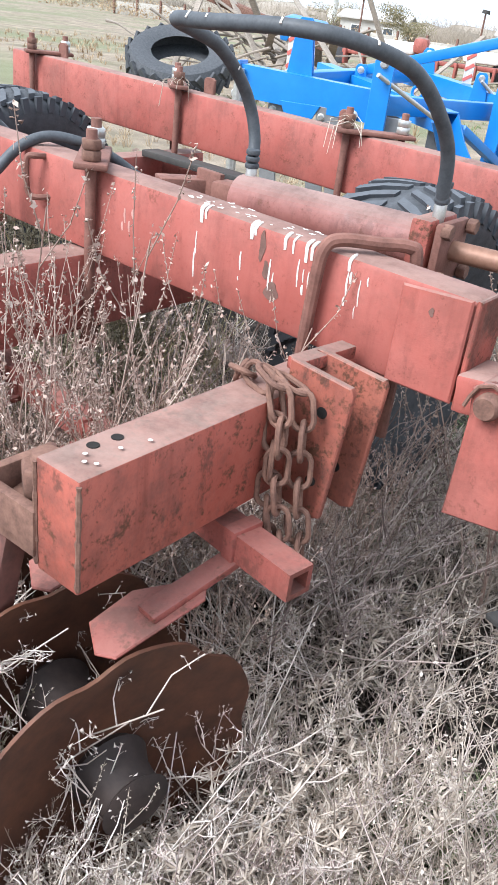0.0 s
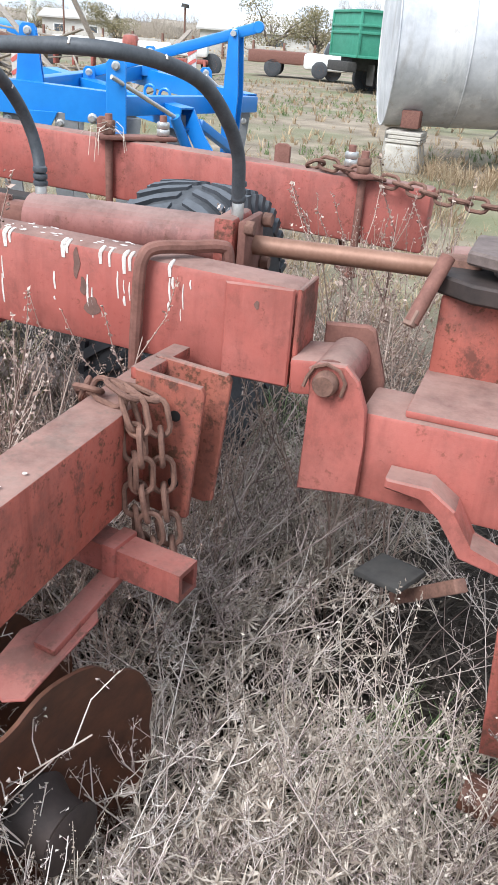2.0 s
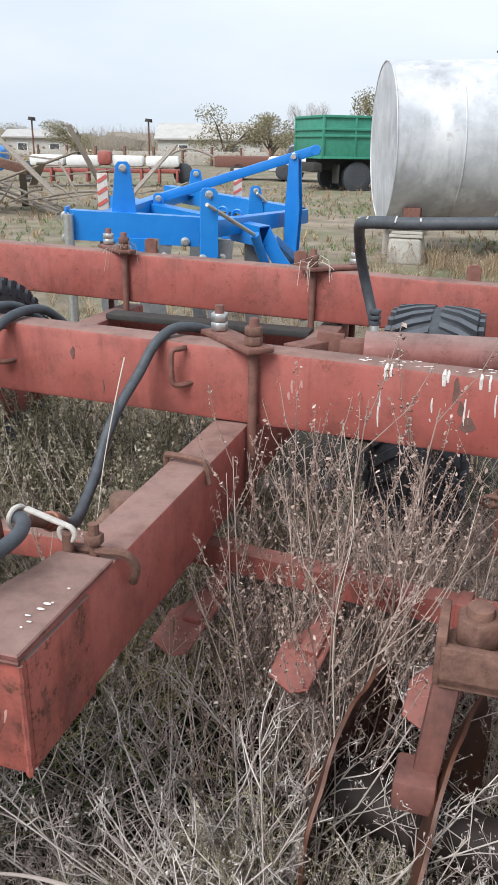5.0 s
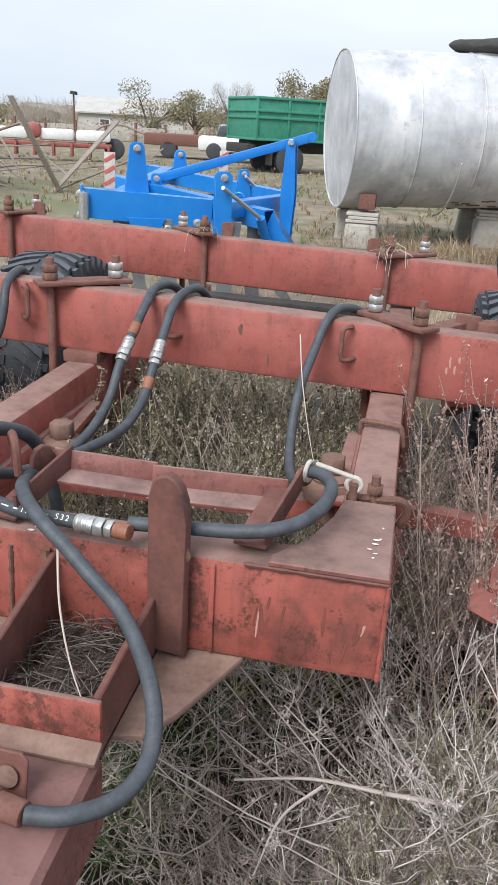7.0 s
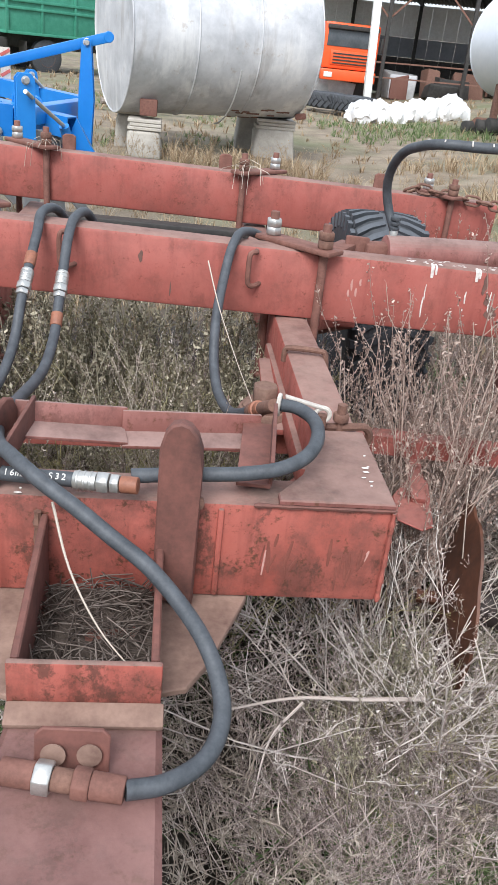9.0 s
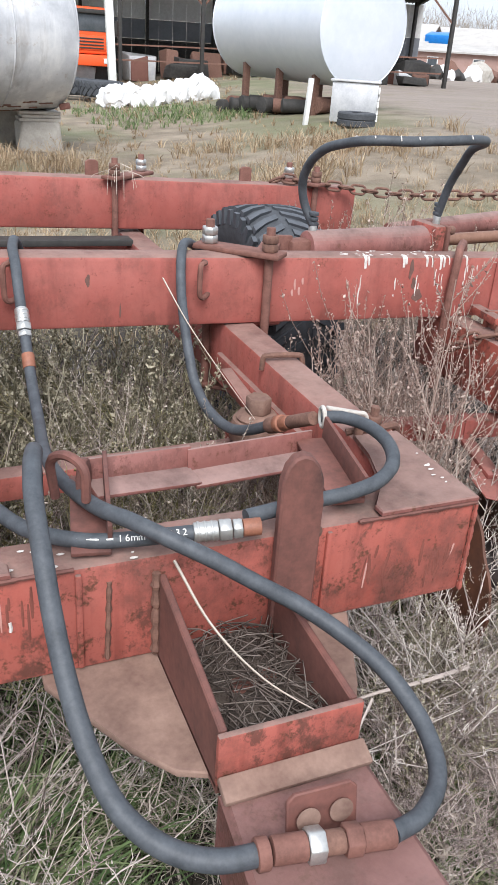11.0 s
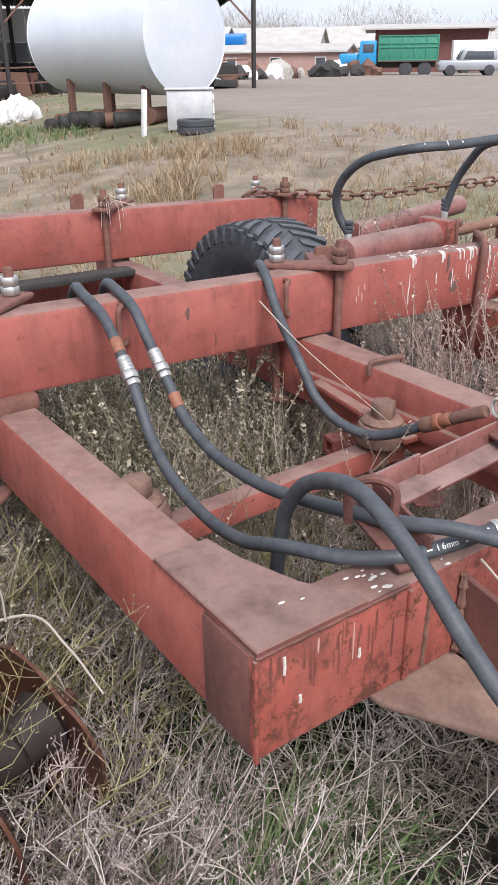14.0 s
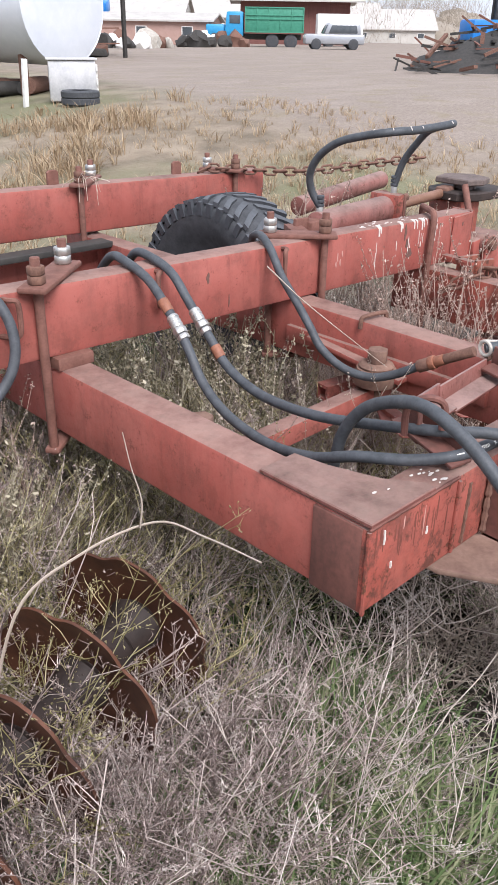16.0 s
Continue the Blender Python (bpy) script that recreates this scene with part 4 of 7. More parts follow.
h2, p2 = hose([(-0.57, 0.24, 0.86), (-0.60, 0.12, 0.948), (-0.622, 0.03, 0.958), (-0.620, -0.05, 0.932), (-0.625, -0.12, 0.885), (-0.632, -0.19, 0.825), (-0.638, -0.25, 0.755), (-0.648, -0.34, 0.712), (-0.662, -0.47, 0.700), (-0.678, -0.60, 0.726), (-0.672, -0.70, 0.764), (-0.640, -0.785, 0.779), (-0.580, -0.832, 0.782), (-0.520, -0.850, 0.785), (-0.475, -0.860, 0.789), (-0.447, -0.866, 0.791)],
              "black rubber hydraulic hose with white lettering lying on the front beam")
couple(h2, p2, 34, ("zinc",))
fitting("sleeve", p2[30], p2[33], 0.0122, ORANGE_RUST, h2, "orange rusted sleeve")
couple(h2, p2, len(p2) - 1, ("zinc", "orange"))
h3, p3 = hose([(-0.372, -0.858, 0.797), (-0.31, -0.852, 0.799), (-0.263, -0.852, 0.802), (-0.215, -0.852, 0.806), (-0.165, -0.843, 0.812), (-0.125, -0.815, 0.820), (-0.103, -0.765, 0.826), (-0.100, -0.705, 0.826), (-0.118, -0.655, 0.822), (-0.145, -0.628, 0.815)],
              "black rubber hydraulic hose curving to the side beam's clamp")
h5, p5 = hose([(-0.170, -0.480, 0.735), (-0.188, -0.42, 0.700), (-0.205, -0.362, 0.682), (-0.222, -0.294, 0.692), (-0.230, -0.231, 0.726), (-0.231, -0.19, 0.773), (-0.226, -0.14, 0.820), (-0.213, -0.071, 0.872), (-0.196, -0.012, 0.928), (-0.17, 0.05, 0.948), (-0.12, 0.13, 0.925), (-0.06, 0.20, 0.87)],
              "black rubber hydraulic hose dropping from the main beam")
d = (Vector((-0.150, -0.60, 0.80)) - Vector(p5[0])).normalized()
s = Vector(p5[0])
for a, b, r, m in ((0.0, 0.03, 0.0155, RUST), (0.03, 0.045, 0.0165, ORANGE_RUST), (0.045, 0.07, 0.013, ORANGE_RUST), (0.07, 0.145, 0.012, RUST)):
    fitting("pipe_coupling", s + d * a, s + d * b, r, m, h5, "rusty orange pipe coupling")
# pale hose clamp on the side beam
CLAMP = plain("dirty_pale_plastic", (0.36, 0.32, 0.28), (0.62, 0.59, 0.54), 50.0, 0.6)
clampy = thing("hose_clamp", (-0.10, -0.63, 0.766), "dirty white two-loop plastic hose clamp on the side beam", "hose clamp")
ringpts = [(-0.145 + 0.004 * math.cos(t), -0.628 + 0.016 * math.cos(t), 0.815 + 0.016 * math.sin(t)) for t in [2 * math.pi * k / 16 for k in range(16)]]
part("loop", sweep(ringpts, 0.0038, 8, None, True), CLAMP, clampy)
ringpts = [(-0.07 + 0.012 * math.cos(t), -0.624, 0.800 + 0.012 * math.sin(t)) for t in [2 * math.pi * k / 16 for k in range(16)]]
part("loop", sweep(ringpts, 0.0042, 8, None, True), CLAMP, clampy)
part("bridge", bar((-0.135, -0.622, 0.828), (-0.07, -0.624, 0.812), 0.011, 0.005, 0.002), CLAMP, clampy)
part("foot", rod((-0.07, -0.624, 0.764), (-0.07, -0.624, 0.80), 0.008), RUST, clampy)
hv, pv = hose([(0.222, 0.190, 0.955), (0.204, 0.212, 1.004), (0.190, 0.206, 1.058), (0.186, 0.168, 1.109), (0.192, 0.106, 1.150), (0.205, 0.03, 1.172), (0.222, -0.03, 1.184), (0.255, -0.055, 1.188), (0.31, -0.070, 1.189), (0.392, -0.078, 1.193), (0.462, -0.078, 1.196), (0.518, -0.055, 1.194), (0.561, -0.008, 1.184), (0.585, 0.069, 1.161), (0.602, 0.125, 1.116), (0.610, 0.175, 1.054), (0.606, 0.200, 0.975)],
              "black rubber hydraulic hose arched between the cylinder's ports", 0.0112)
for q in (pv[0], pv[-1]):
    fitting("port", q + Vector((0, 0, -0.04)), q + Vector((0, 0, 0.002)), 0.0105, ZINC, hv)
    for k in (0.0, 0.012, 0.024):
        fitting("ferrule", q + Vector((0, 0, k)), q + Vector((0, 0, k + 0.009)), 0.0130, RUBBER, hv)
for i, k in ((26, 0.006), (44, 0.010), (52, 0.005), (61, 0.013), (66, 0.006), (80, 0.009), (96, 0.007)):
    d = (pv[i + 1] - pv[i]).normalized()
    nrm = Vector((0.2, -0.8, 0.6))
    nrm = (nrm - d * nrm.dot(d)).normalized()
    q = pv[i] + nrm * 0.0110
    part("dropping", sweep([q - nrm.cross(d) * k * 0.5, q + nrm * 0.0004, q + nrm.cross(d) * k * 0.5], 0.0016, 6), DUNG, hv)
hl, pl = hose([(-1.02, 0.20, 0.87), (-1.00, 0.10, 0.955), (-0.985, 0.02, 0.965), (-0.975, -0.045, 0.945), (-0.97, -0.075, 0.89), (-0.985, -0.085, 0.83), (-1.03, -0.09, 0.78), (-1.10, -0.10, 0.75)], "black rubber hydraulic hose hanging over the main beam")


def lettering(text, path, i0, size, off, mat, parent, flip=False):
    """Words painted along a hose, on the side that the vector off names."""
    n = len(text)
    seg = path[i0:]
    dist = [0.0]
    for a, b in zip(seg, seg[1:]):
        dist.append(dist[-1] + (b - a).length)
    for j, ch in enumerate(text):
        if ch == " ":
            continue
        sdist = (j + 0.5) * size * 0.72
        k = max(q for q in range(len(dist)) if dist[q] <= sdist)
        if k >= len(seg) - 1:
            break
        f = (sdist - dist[k]) / max(1e-6, dist[k + 1] - dist[k])
        at, d = seg[k].lerp(seg[k + 1], f), (seg[k + 1] - seg[k]).normalized()
        nrm = Vector(off)
        nrm = (nrm - d * nrm.dot(d)).normalized()
        up = nrm.cross(d)
        cu = bpy.data.curves.new("letters", "FONT")
        cu.body, cu.size, cu.align_x, cu.align_y, cu.extrude = ch, size, "CENTER", "CENTER", 0.0002
        tmp = bpy.data.objects.new("letters", cu)
        me = tmp.to_mesh()
        bm = bmesh.new()
        bm.from_mesh(me)
        m = Matrix((d, up, nrm)).transposed().to_4x4()
        m.translation = at + nrm * 0.0109
        bmesh.ops.transform(bm, matrix=m, verts=bm.verts)
        tmp.to_mesh_clear()
        bpy.data.objects.remove(tmp)
        part("letter", bm, WHITE, parent)


lettering("16mm x S32", p2, 101, 0.0125, (0.1, -0.75, 0.65), WHITE, h2)
# the maker's mark beside it, as plain strokes
for (i, w) in ((94, 0.010), (96, 0.012), (97, 0.010), (99, 0.012)):
    a, b = p2[i], p2[i + 1]
    off = Vector((0.1, -0.75, 0.65)).normalized() * 0.0130
    part("mark", bar(a + off * 0.86, a + off * 0.86 + (b - a).normalized() * w * 0.7, 0.0022, 0.0010, 0.0003, (0.1, -0.75, 0.65)), WHITE, h2)


def chain(points, label, size=0.030, wire=0.0048, mat=None):
    """A chain of oval links hung along a line, each link turned a quarter from the last."""
    path = glide(points, 12)
    ch = thing("chain", path[0], label, "chain")
    dist = [0.0]
    for a, b in zip(path, path[1:]):
        dist.append(dist[-1] + (b - a).length)
    pitch, k = size * 1.45, 0
    links = int(dist[-1] / pitch)
    for k in range(links):
        s = (k + 0.5) * pitch
        i = max(q for q in range(len(dist)) if dist[q] <= s)
        i = min(i, len(path) - 2)
        f = (s - dist[i]) / (dist[i + 1] - dist[i])
        at, d = path[i].lerp(path[i + 1], f), (path[i + 1] - path[i]).normalized()
        side = d.cross(Vector((0.3, 0.2, 0.93))).normalized()
        if k % 2:
            side = d.cross(side)
        loop = []
        for j in range(14):
            t = 2 * math.pi * j / 14
            loop.append(at + d * (math.cos(t) * 0.5 * size + math.copysign(0.42 * size, math.cos(t)) * min(1, abs(math.cos(t)) * 4)) + side * math.sin(t) * 0.52 * size)
        part("link", sweep(loop, wire, 7, None, True), mat or RUST, ch)
    return ch


chain([(0.49, -0.10, 0.70), (0.515, -0.15, 0.740), (0.545, -0.185, 0.760), (0.580, -0.195, 0.766), (0.615, -0.200, 0.752), (0.628, -0.208, 0.70), (0.630, -0.208, 0.62), (0.632, -0.205, 0.55), (0.634, -0.200, 0.49)], "rusty steel chain draped over the gang beam", 0.031, 0.0044)
chain([(0.585, -0.190, 0.780), (0.622, -0.205, 0.768), (0.640, -0.212, 0.71), (0.645, -0.212, 0.63), (0.660, -0.210, 0.56), (0.668, -0.205, 0.50)], "rusty steel chain hanging beside the gang beam", 0.031, 0.0044)
chain([(0.600, -0.178, 0.772), (0.640, -0.180, 0.760), (0.656, -0.182, 0.71), (0.662, -0.182, 0.64), (0.672, -0.182, 0.57), (0.684, -0.180, 0.51), (0.690, -0.180, 0.48)], "rusty steel chain hanging against the hitch plate", 0.031, 0.0044)
chain([(0.48, 1.05, 0.93), (0.52, 1.03, 0.945), (0.60, 1.02, 0.935), (0.70, 1.00, 0.925), (0.85, 0.92, 0.915), (1.0, 0.86, 0.915), (1.2, 0.78, 0.93), (1.5, 0.70, 0.94)], "rusty chain stretched along the rear beam", 0.03)


# ---- ground ----
def ease(a, b, v):
    t = min(1.0, max(0.0, (v - a) / (b - a)))
    return t * t * (3 - 2 * t)


def ground_z(x, y):
    """The yard: level round the harrow, a little lower behind it, rising gently on the far side."""
    k = ease(1.5, 7.0, y)
    s = ease(0.0, 7.0, x - 0.25 * (y - 6.0))
    return k * (-0.10 + 0.60 * s) + 0.03 * math.sin(x * 0.9 + 1.3) * math.sin(y * 0.7) * k


def soil_material():
    m, n, l, b = nodes_of("yard_soil_grass_and_shade")
    big, mid, fine = noise_at(n, l, 0.22, 5.0), noise_at(n, l, 1.6, 6.0), noise_at(n, l, 22.0, 6.0)
    grass = ramp(n, l, mid, [(0.3, (0.13, 0.105, 0.075)), (0.5, (0.225, 0.18, 0.13)), (0.7, (0.32, 0.265, 0.20))])
    green = blend(n, l, ramp(n, l, big, [(0.46, grey(0)), (0.60, grey(0.8))]), grass, (0.14, 0.155, 0.075))
    dirt = ramp(n, l, fine, [(0.3, (0.20, 0.163, 0.138)), (0.7, (0.34, 0.285, 0.243))])
    # wheel ruts and trodden patches across the bare earth
    tc, turn, rut = n.new("ShaderNodeTexCoord"), n.new("ShaderNodeMapping"), n.new("ShaderNodeTexNoise")
    turn.inputs["Rotation"].default_value, turn.inputs["Scale"].default_value = (0, 0, radians(-32)), (0.16, 0.55, 1)
    rut.inputs["Scale"].default_value, rut.inputs["Detail"].default_value, rut.inputs["Roughness"].default_value = 1.4, 7.0, 0.66
    l.new(tc.outputs["Object"], turn.inputs["Vector"])
    l.new(turn.outputs["Vector"], rut.inputs["Vector"])
    dirt = blend(n, l, ramp(n, l, rut.outputs["Fac"], [(0.38, grey(0)), (0.50, grey(0.30)), (0.60, grey(0))]), dirt, (0.145, 0.115, 0.093))
    dirt = blend(n, l, ramp(n, l, mid, [(0.54, grey(0)), (0.68, grey(0.6))]), dirt, (0.21, 0.175, 0.105))
    g, s = n.new("ShaderNodeNewGeometry"), n.new("ShaderNodeSeparateXYZ")
    l.new(g.outputs["Position"], s.inputs["Vector"])
    # a worn earth yard and track beyond the grass
    across = maths(n, l, "SUBTRACT", s.outputs["X"], maths(n, l, "MULTIPLY", s.outputs["Y"], 0.30))
    edge = maths(n, l, "ADD", across, maths(n, l, "MULTIPLY", maths(n, l, "SUBTRACT", mid, 0.5), 3.5))
    worn = ramp(n, l, maths(n, l, "MULTIPLY", edge, 0.1), [(0.34, grey(0)), (0.52, grey(1))])
    far = maths(n, l, "ADD", maths(n, l, "MULTIPLY", s.outputs["X"], 0.6), s.outputs["Y"])
    worn2 = maths(n, l, "MULTIPLY", worn, ramp(n, l, maths(n, l, "MULTIPLY", maths(n, l, "ADD", far, maths(n, l, "MULTIPLY", big, 5.0)), 0.05), [(0.42, grey(0)), (0.56, grey(1))]))
    col = blend(n, l, worn2, green, dirt)
    # Dark soil round the harrow, painted nearly black for the shade under the weeds.
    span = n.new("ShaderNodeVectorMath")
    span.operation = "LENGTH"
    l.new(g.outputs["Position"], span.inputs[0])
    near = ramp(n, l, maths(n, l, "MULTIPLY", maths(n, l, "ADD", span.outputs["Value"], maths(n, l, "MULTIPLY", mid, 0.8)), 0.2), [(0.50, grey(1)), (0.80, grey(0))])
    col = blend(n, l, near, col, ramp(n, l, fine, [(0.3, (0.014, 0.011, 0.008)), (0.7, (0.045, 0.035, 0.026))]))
    l.new(col, b.inputs["Base Color"])
    b.inputs["Roughness"].default_value = 0.95
    bump(n, l, b, maths(n, l, "ADD", mid, fine), 0.7, 0.03)
    return m


axis = sorted({round(v, 3) for v in [*np.arange(-14, 36, 1.0), *np.arange(-100, 140, 10.0), -1500, -700, -300, 300, 700, 1500]})
gb = bmesh.new()
grid = [[gb.verts.new((x, y, ground_z(x, y))) for x in axis] for y in axis]
for r0, r1 in zip(grid, grid[1:]):
    for i in range(len(axis) - 1):
        gb.faces.new((r0[i], r0[i + 1], r1[i + 1], r1[i]))
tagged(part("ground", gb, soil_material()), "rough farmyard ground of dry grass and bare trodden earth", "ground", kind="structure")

# ---- the blue plough ----
plough = thing("chisel_plough", (-1.4, 3.6, ground_z(-1.4, 3.6)), "new bright blue mounted chisel plough with galvanised bolts", "plough")


def bolt_on(at, ahead, r, parent, mat=None):
    return part("bolt", hexnut(turned([(r * 1.5, 0), (r * 1.5, 0.006), (r * 1.2, 0.008)], toward(at, ahead), 14), Vector(at) + Vector(ahead).normalized() * 0.007, r, 0.018, ahead), mat or ZINC, parent)


fb = part("frame_beam", hollow_bar((-1.95, 2.77, 0.870), (-1.24, 3.02, 0.835), 0.11, 0.165), BLUE, plough)
part("end_plate", bar((-1.965, 2.762, 0.870), (-1.952, 2.767, 0.870), 0.15, 0.20, 0.003), BLUE, fb)
part("gusset", slab([(-0.10, 0.0), (0.13, 0.0), (0.05, -0.15), (-0.02, -0.17)], Matrix.Translation((-1.60, 2.835, 0.80)) @ Matrix.Rotation(radians(19), 4, "Z") @ Matrix.Rotation(radians(90), 4, "X"), 0.012, 0.002), BLUE, fb)
for x, y, z in ((-1.94, 2.705, 0.92), (-1.94, 2.705, 0.80), (-1.30, 2.935, 0.78)):
    bolt_on((x, y, z), (0.35, -0.94, 0), 0.018, fb)
part("frame_beam", hollow_bar((-0.957, 3.40, 0.785), (-2.25, 3.98, 0.90), 0.11, 0.12, 0.008), BLUE, plough)
part("frame_beam", hollow_bar((-1.02, 4.58, 0.82), (-2.35, 5.2, 0.92), 0.11, 0.12), BLUE, plough)
part("cross_member", bar((-1.78, 2.84, 0.88), (-2.15, 5.1, 0.93), 0.10, 0.10, 0.006), BLUE, plough)
part("cross_member", bar((-1.22, 2.98, 0.85), (-1.0, 4.55, 0.82), 0.10, 0.10, 0.006), BLUE, plough)


def fin(at, w0, w1, h, low, yaw, name="tine_bracket"):
    """An upright tapering pair of plates with a bolt through the top."""
    ob = None
    for k in (-0.022, 0.022):
        m = Matrix.Translation(at) @ Matrix.Rotation(radians(yaw), 4, "Z") @ Matrix.Translation((0, k - 0.005, 0)) @ Matrix.Rotation(radians(90), 4, "X")
        o = part(name, slab([(-w0, -low), (w0, -low), (w1, h - w1 * 0.5), (w1 * 0.6, h), (-w1 * 0.6, h), (-w1, h - w1 * 0.5)], m, 0.010, 0.002), BLUE, plough)
        ob = ob or o
    out = Matrix.Rotation(radians(yaw), 3, "Z") @ Vector((0, -1, 0))
    bolt_on(Vector(at) + Vector((0, 0, h - 0.035)) + out * 0.03, out, 0.017, ob)
    return ob


fin((-1.683, 2.94, 0.93), 0.075, 0.042, 0.285, 0.02, 24)
f1 = fin((-1.152, 2.93, 0.80), 0.052, 0.05, 0.285, 0.15, 24)
bolt_on((-1.165, 2.862, 0.70), (0.4, -0.9, 0), 0.017, f1)
fin((-1.40, 4.66, 0.86), 0.06, 0.04, 0.16, 0.05, 24)
fin((-2.03, 5.03, 0.93), 0.07, 0.042, 0.19, 0.02, 24)
fin((-1.85, 3.83, 0.90), 0.04, 0.035, 0.095, 0.02, 24)
# top link and mast
link = part("top_link", bar((-1.86, 3.86, 0.955), (-0.80, 4.056, 1.288), 0.03, 0.062, 0.006), BLUE, plough)
part("link_eye", turned([(0.030, -0.018), (0.034, -0.015), (0.034, 0.015), (0.030, 0.018)], toward((-0.80, 4.056, 1.288), (0.17, -1, 0)), 20), BLUE, link)
bolt_on((-0.932, 3.995, 1.243), (0.1, -1, 0), 0.018, link)
bolt_on((-1.84, 3.83, 0.962), (0.1, -1, 0), 0.015, link)
for y in (4.00, 4.085):
    part("mast", slab([(-0.985, 0.52), (-0.905, 0.52), (-0.885, 0.9), (-0.905, 1.265), (-0.965, 1.265), (-0.985, 0.9)], Matrix(((1, 0, 0, 0), (0, 0, -1, y), (0, 1, 0, 0), (0, 0, 0, 1))), 0.014, 0.002), BLUE, plough)
part("mast_base", slab([(-0.98, 0.73), (-0.93, 0.84), (-0.86, 0.70), (-0.72, 0.52), (-0.78, 0.47), (-0.90, 0.60)], Matrix(((1, 0, 0, 0), (0, 0, -1, 3.44), (0, 1, 0, 0), (0, 0, 0, 1))), 0.016, 0.002), BLUE, plough)
part("mast_brace", bar((-0.93, 3.50, 0.76), (-0.90, 4.05, 0.55), 0.05, 0.05, 0.004), BLUE, plough)
bolt_on((-0.78, 3.42, 0.53), (0, -1, 0), 0.017, plough)
bolt_on((-0.94, 3.98, 0.585), (0, -1, 0), 0.017, plough)
for a, b, c in (((-1.13, 2.84, 1.0), (-0.99, 3.30, 0.80), (-0.95, 3.42, 0.60)), ((-1.37, 4.6, 0.97), (-1.25, 4.75, 0.83), (-1.2, 4.8, 0.75))):
    part("damper_rod", rod(a, b, 0.012), ZINC, plough)
    part("damper", rod(b, c, 0.030, seg=16), BLUE, plough)
for x, y, z in ((-1.30, 3.60, 0.90), (-1.20, 3.60, 0.885)):
    ringpts = [(x + 0.035 * math.cos(t), y, z + 0.035 * math.sin(t)) for t in [2 * math.pi * k / 14 for k in range(14)]]
    part("lifting_eye", sweep(ringpts, 0.009, 8, None, True), BLUE, plough)
part("sticker", bar((-1.33, 3.512, 0.83), (-1.12, 3.415, 0.812), 0.002, 0.05, 0.0), WHITE, plough, "white maker's sticker")
part("sticker_mark", bar((-1.27, 3.482, 0.826), (-1.24, 3.468, 0.823), 0.002, 0.028, 0.0), BLUE, plough)
part("parking_leg", rod((-1.92, 2.70, 0.0), (-1.92, 2.70, 0.93), 0.028), ZINC, plough, "grey tubular parking leg")
tine_steel = plain("grey_tine_steel", (0.20, 0.21, 0.22), (0.33, 0.33, 0.33), 10.0, 0.5, 0.6)
for x, y in ((-1.74, 2.86), (-1.45, 2.92), (-1.12, 3.0), (-1.05, 3.48), (-1.5, 3.68), (-2.0, 3.9), (-1.1, 4.62), (-1.7, 4.9)):
    outline = [(-0.06, 0.80), (0.07, 0.80), (0.05, 0.62), (0.02, 0.40), (0.05, 0.18), (0.16, 0.02), (0.10, 0.0), (-0.03, 0.14), (-0.07, 0.40), (-0.06, 0.62)]
    t = part("tine", slab(outline, Matrix.Translation((x, y, 0)) @ Matrix.Rotation(radians(24), 4, "Z") @ Matrix.Rotation(radians(90), 4, "X"), 0.03, 0.003), tine_steel, plough, "grey steel tine")
    bolt_on((x - 0.02, y - 0.035, 0.745), (0.4, -0.9, 0), 0.014, t)
    bolt_on((x + 0.035, y - 0.03, 0.70), (0.4, -0.9, 0), 0.014, t)
RED_SIGN = plain("faded_warning_red", (0.38, 0.07, 0.055), (0.50, 0.12, 0.10), 20.0)
for x, y in ((-1.95, 3.20), (-1.62, 4.9)):
    b = part("warning_board", bar((x - 0.036, y, 1.03), (x + 0.036, y, 1.03), 0.006, 0.22, 0.001), CLAMP, plough, "red and white striped warning board")
    for k in range(3):
        part("stripe", bar((x - 0.034, y - 0.005, 0.945 + 0.07 * k), (x + 0.034, y - 0.005, 0.985 + 0.07 * k), 0.002, 0.022, 0.0), RED_SIGN, b)

# ---- tanks ----
def tank(name, a, b, r, mat, label, bulge=0.10, seams=(0.0, 0.33, 0.66, 1.0)):
    a, b = Vector(a), Vector(b)
    d = (b - a).normalized()
    L = (b - a).length
    ob = thing(name, (a + b) / 2 - Vector((0, 0, r)), label, "tank")
    m = toward(a, d)
    part("shell", turned([(r - 0.004, 0.0), (r, 0.004), (r, L * 0.5), (r, L - 0.004), (r - 0.004, L)], m, 72), mat, ob)
    cap = [(r, 0.0), (r * 0.9, -bulge * 0.35), (r * 0.6, -bulge * 0.75), (r * 0.25, -bulge), (0.01, -bulge * 1.02)]
    part("end_cap", turned(cap, m, 64), mat, ob)
    part("end_cap", turned([(q, L - h) for q, h in cap], m, 64), mat, ob)
    for k in seams:
        ringpts = [m @ Vector(((r + 0.002) * math.cos(t), (r + 0.002) * math.sin(t), k * L)) for t in [2 * math.pi * j / 64 for j in range(64)]]
        part("weld_seam", sweep(ringpts, 0.012, 6, None, True), mat, ob)
    return ob, m, L


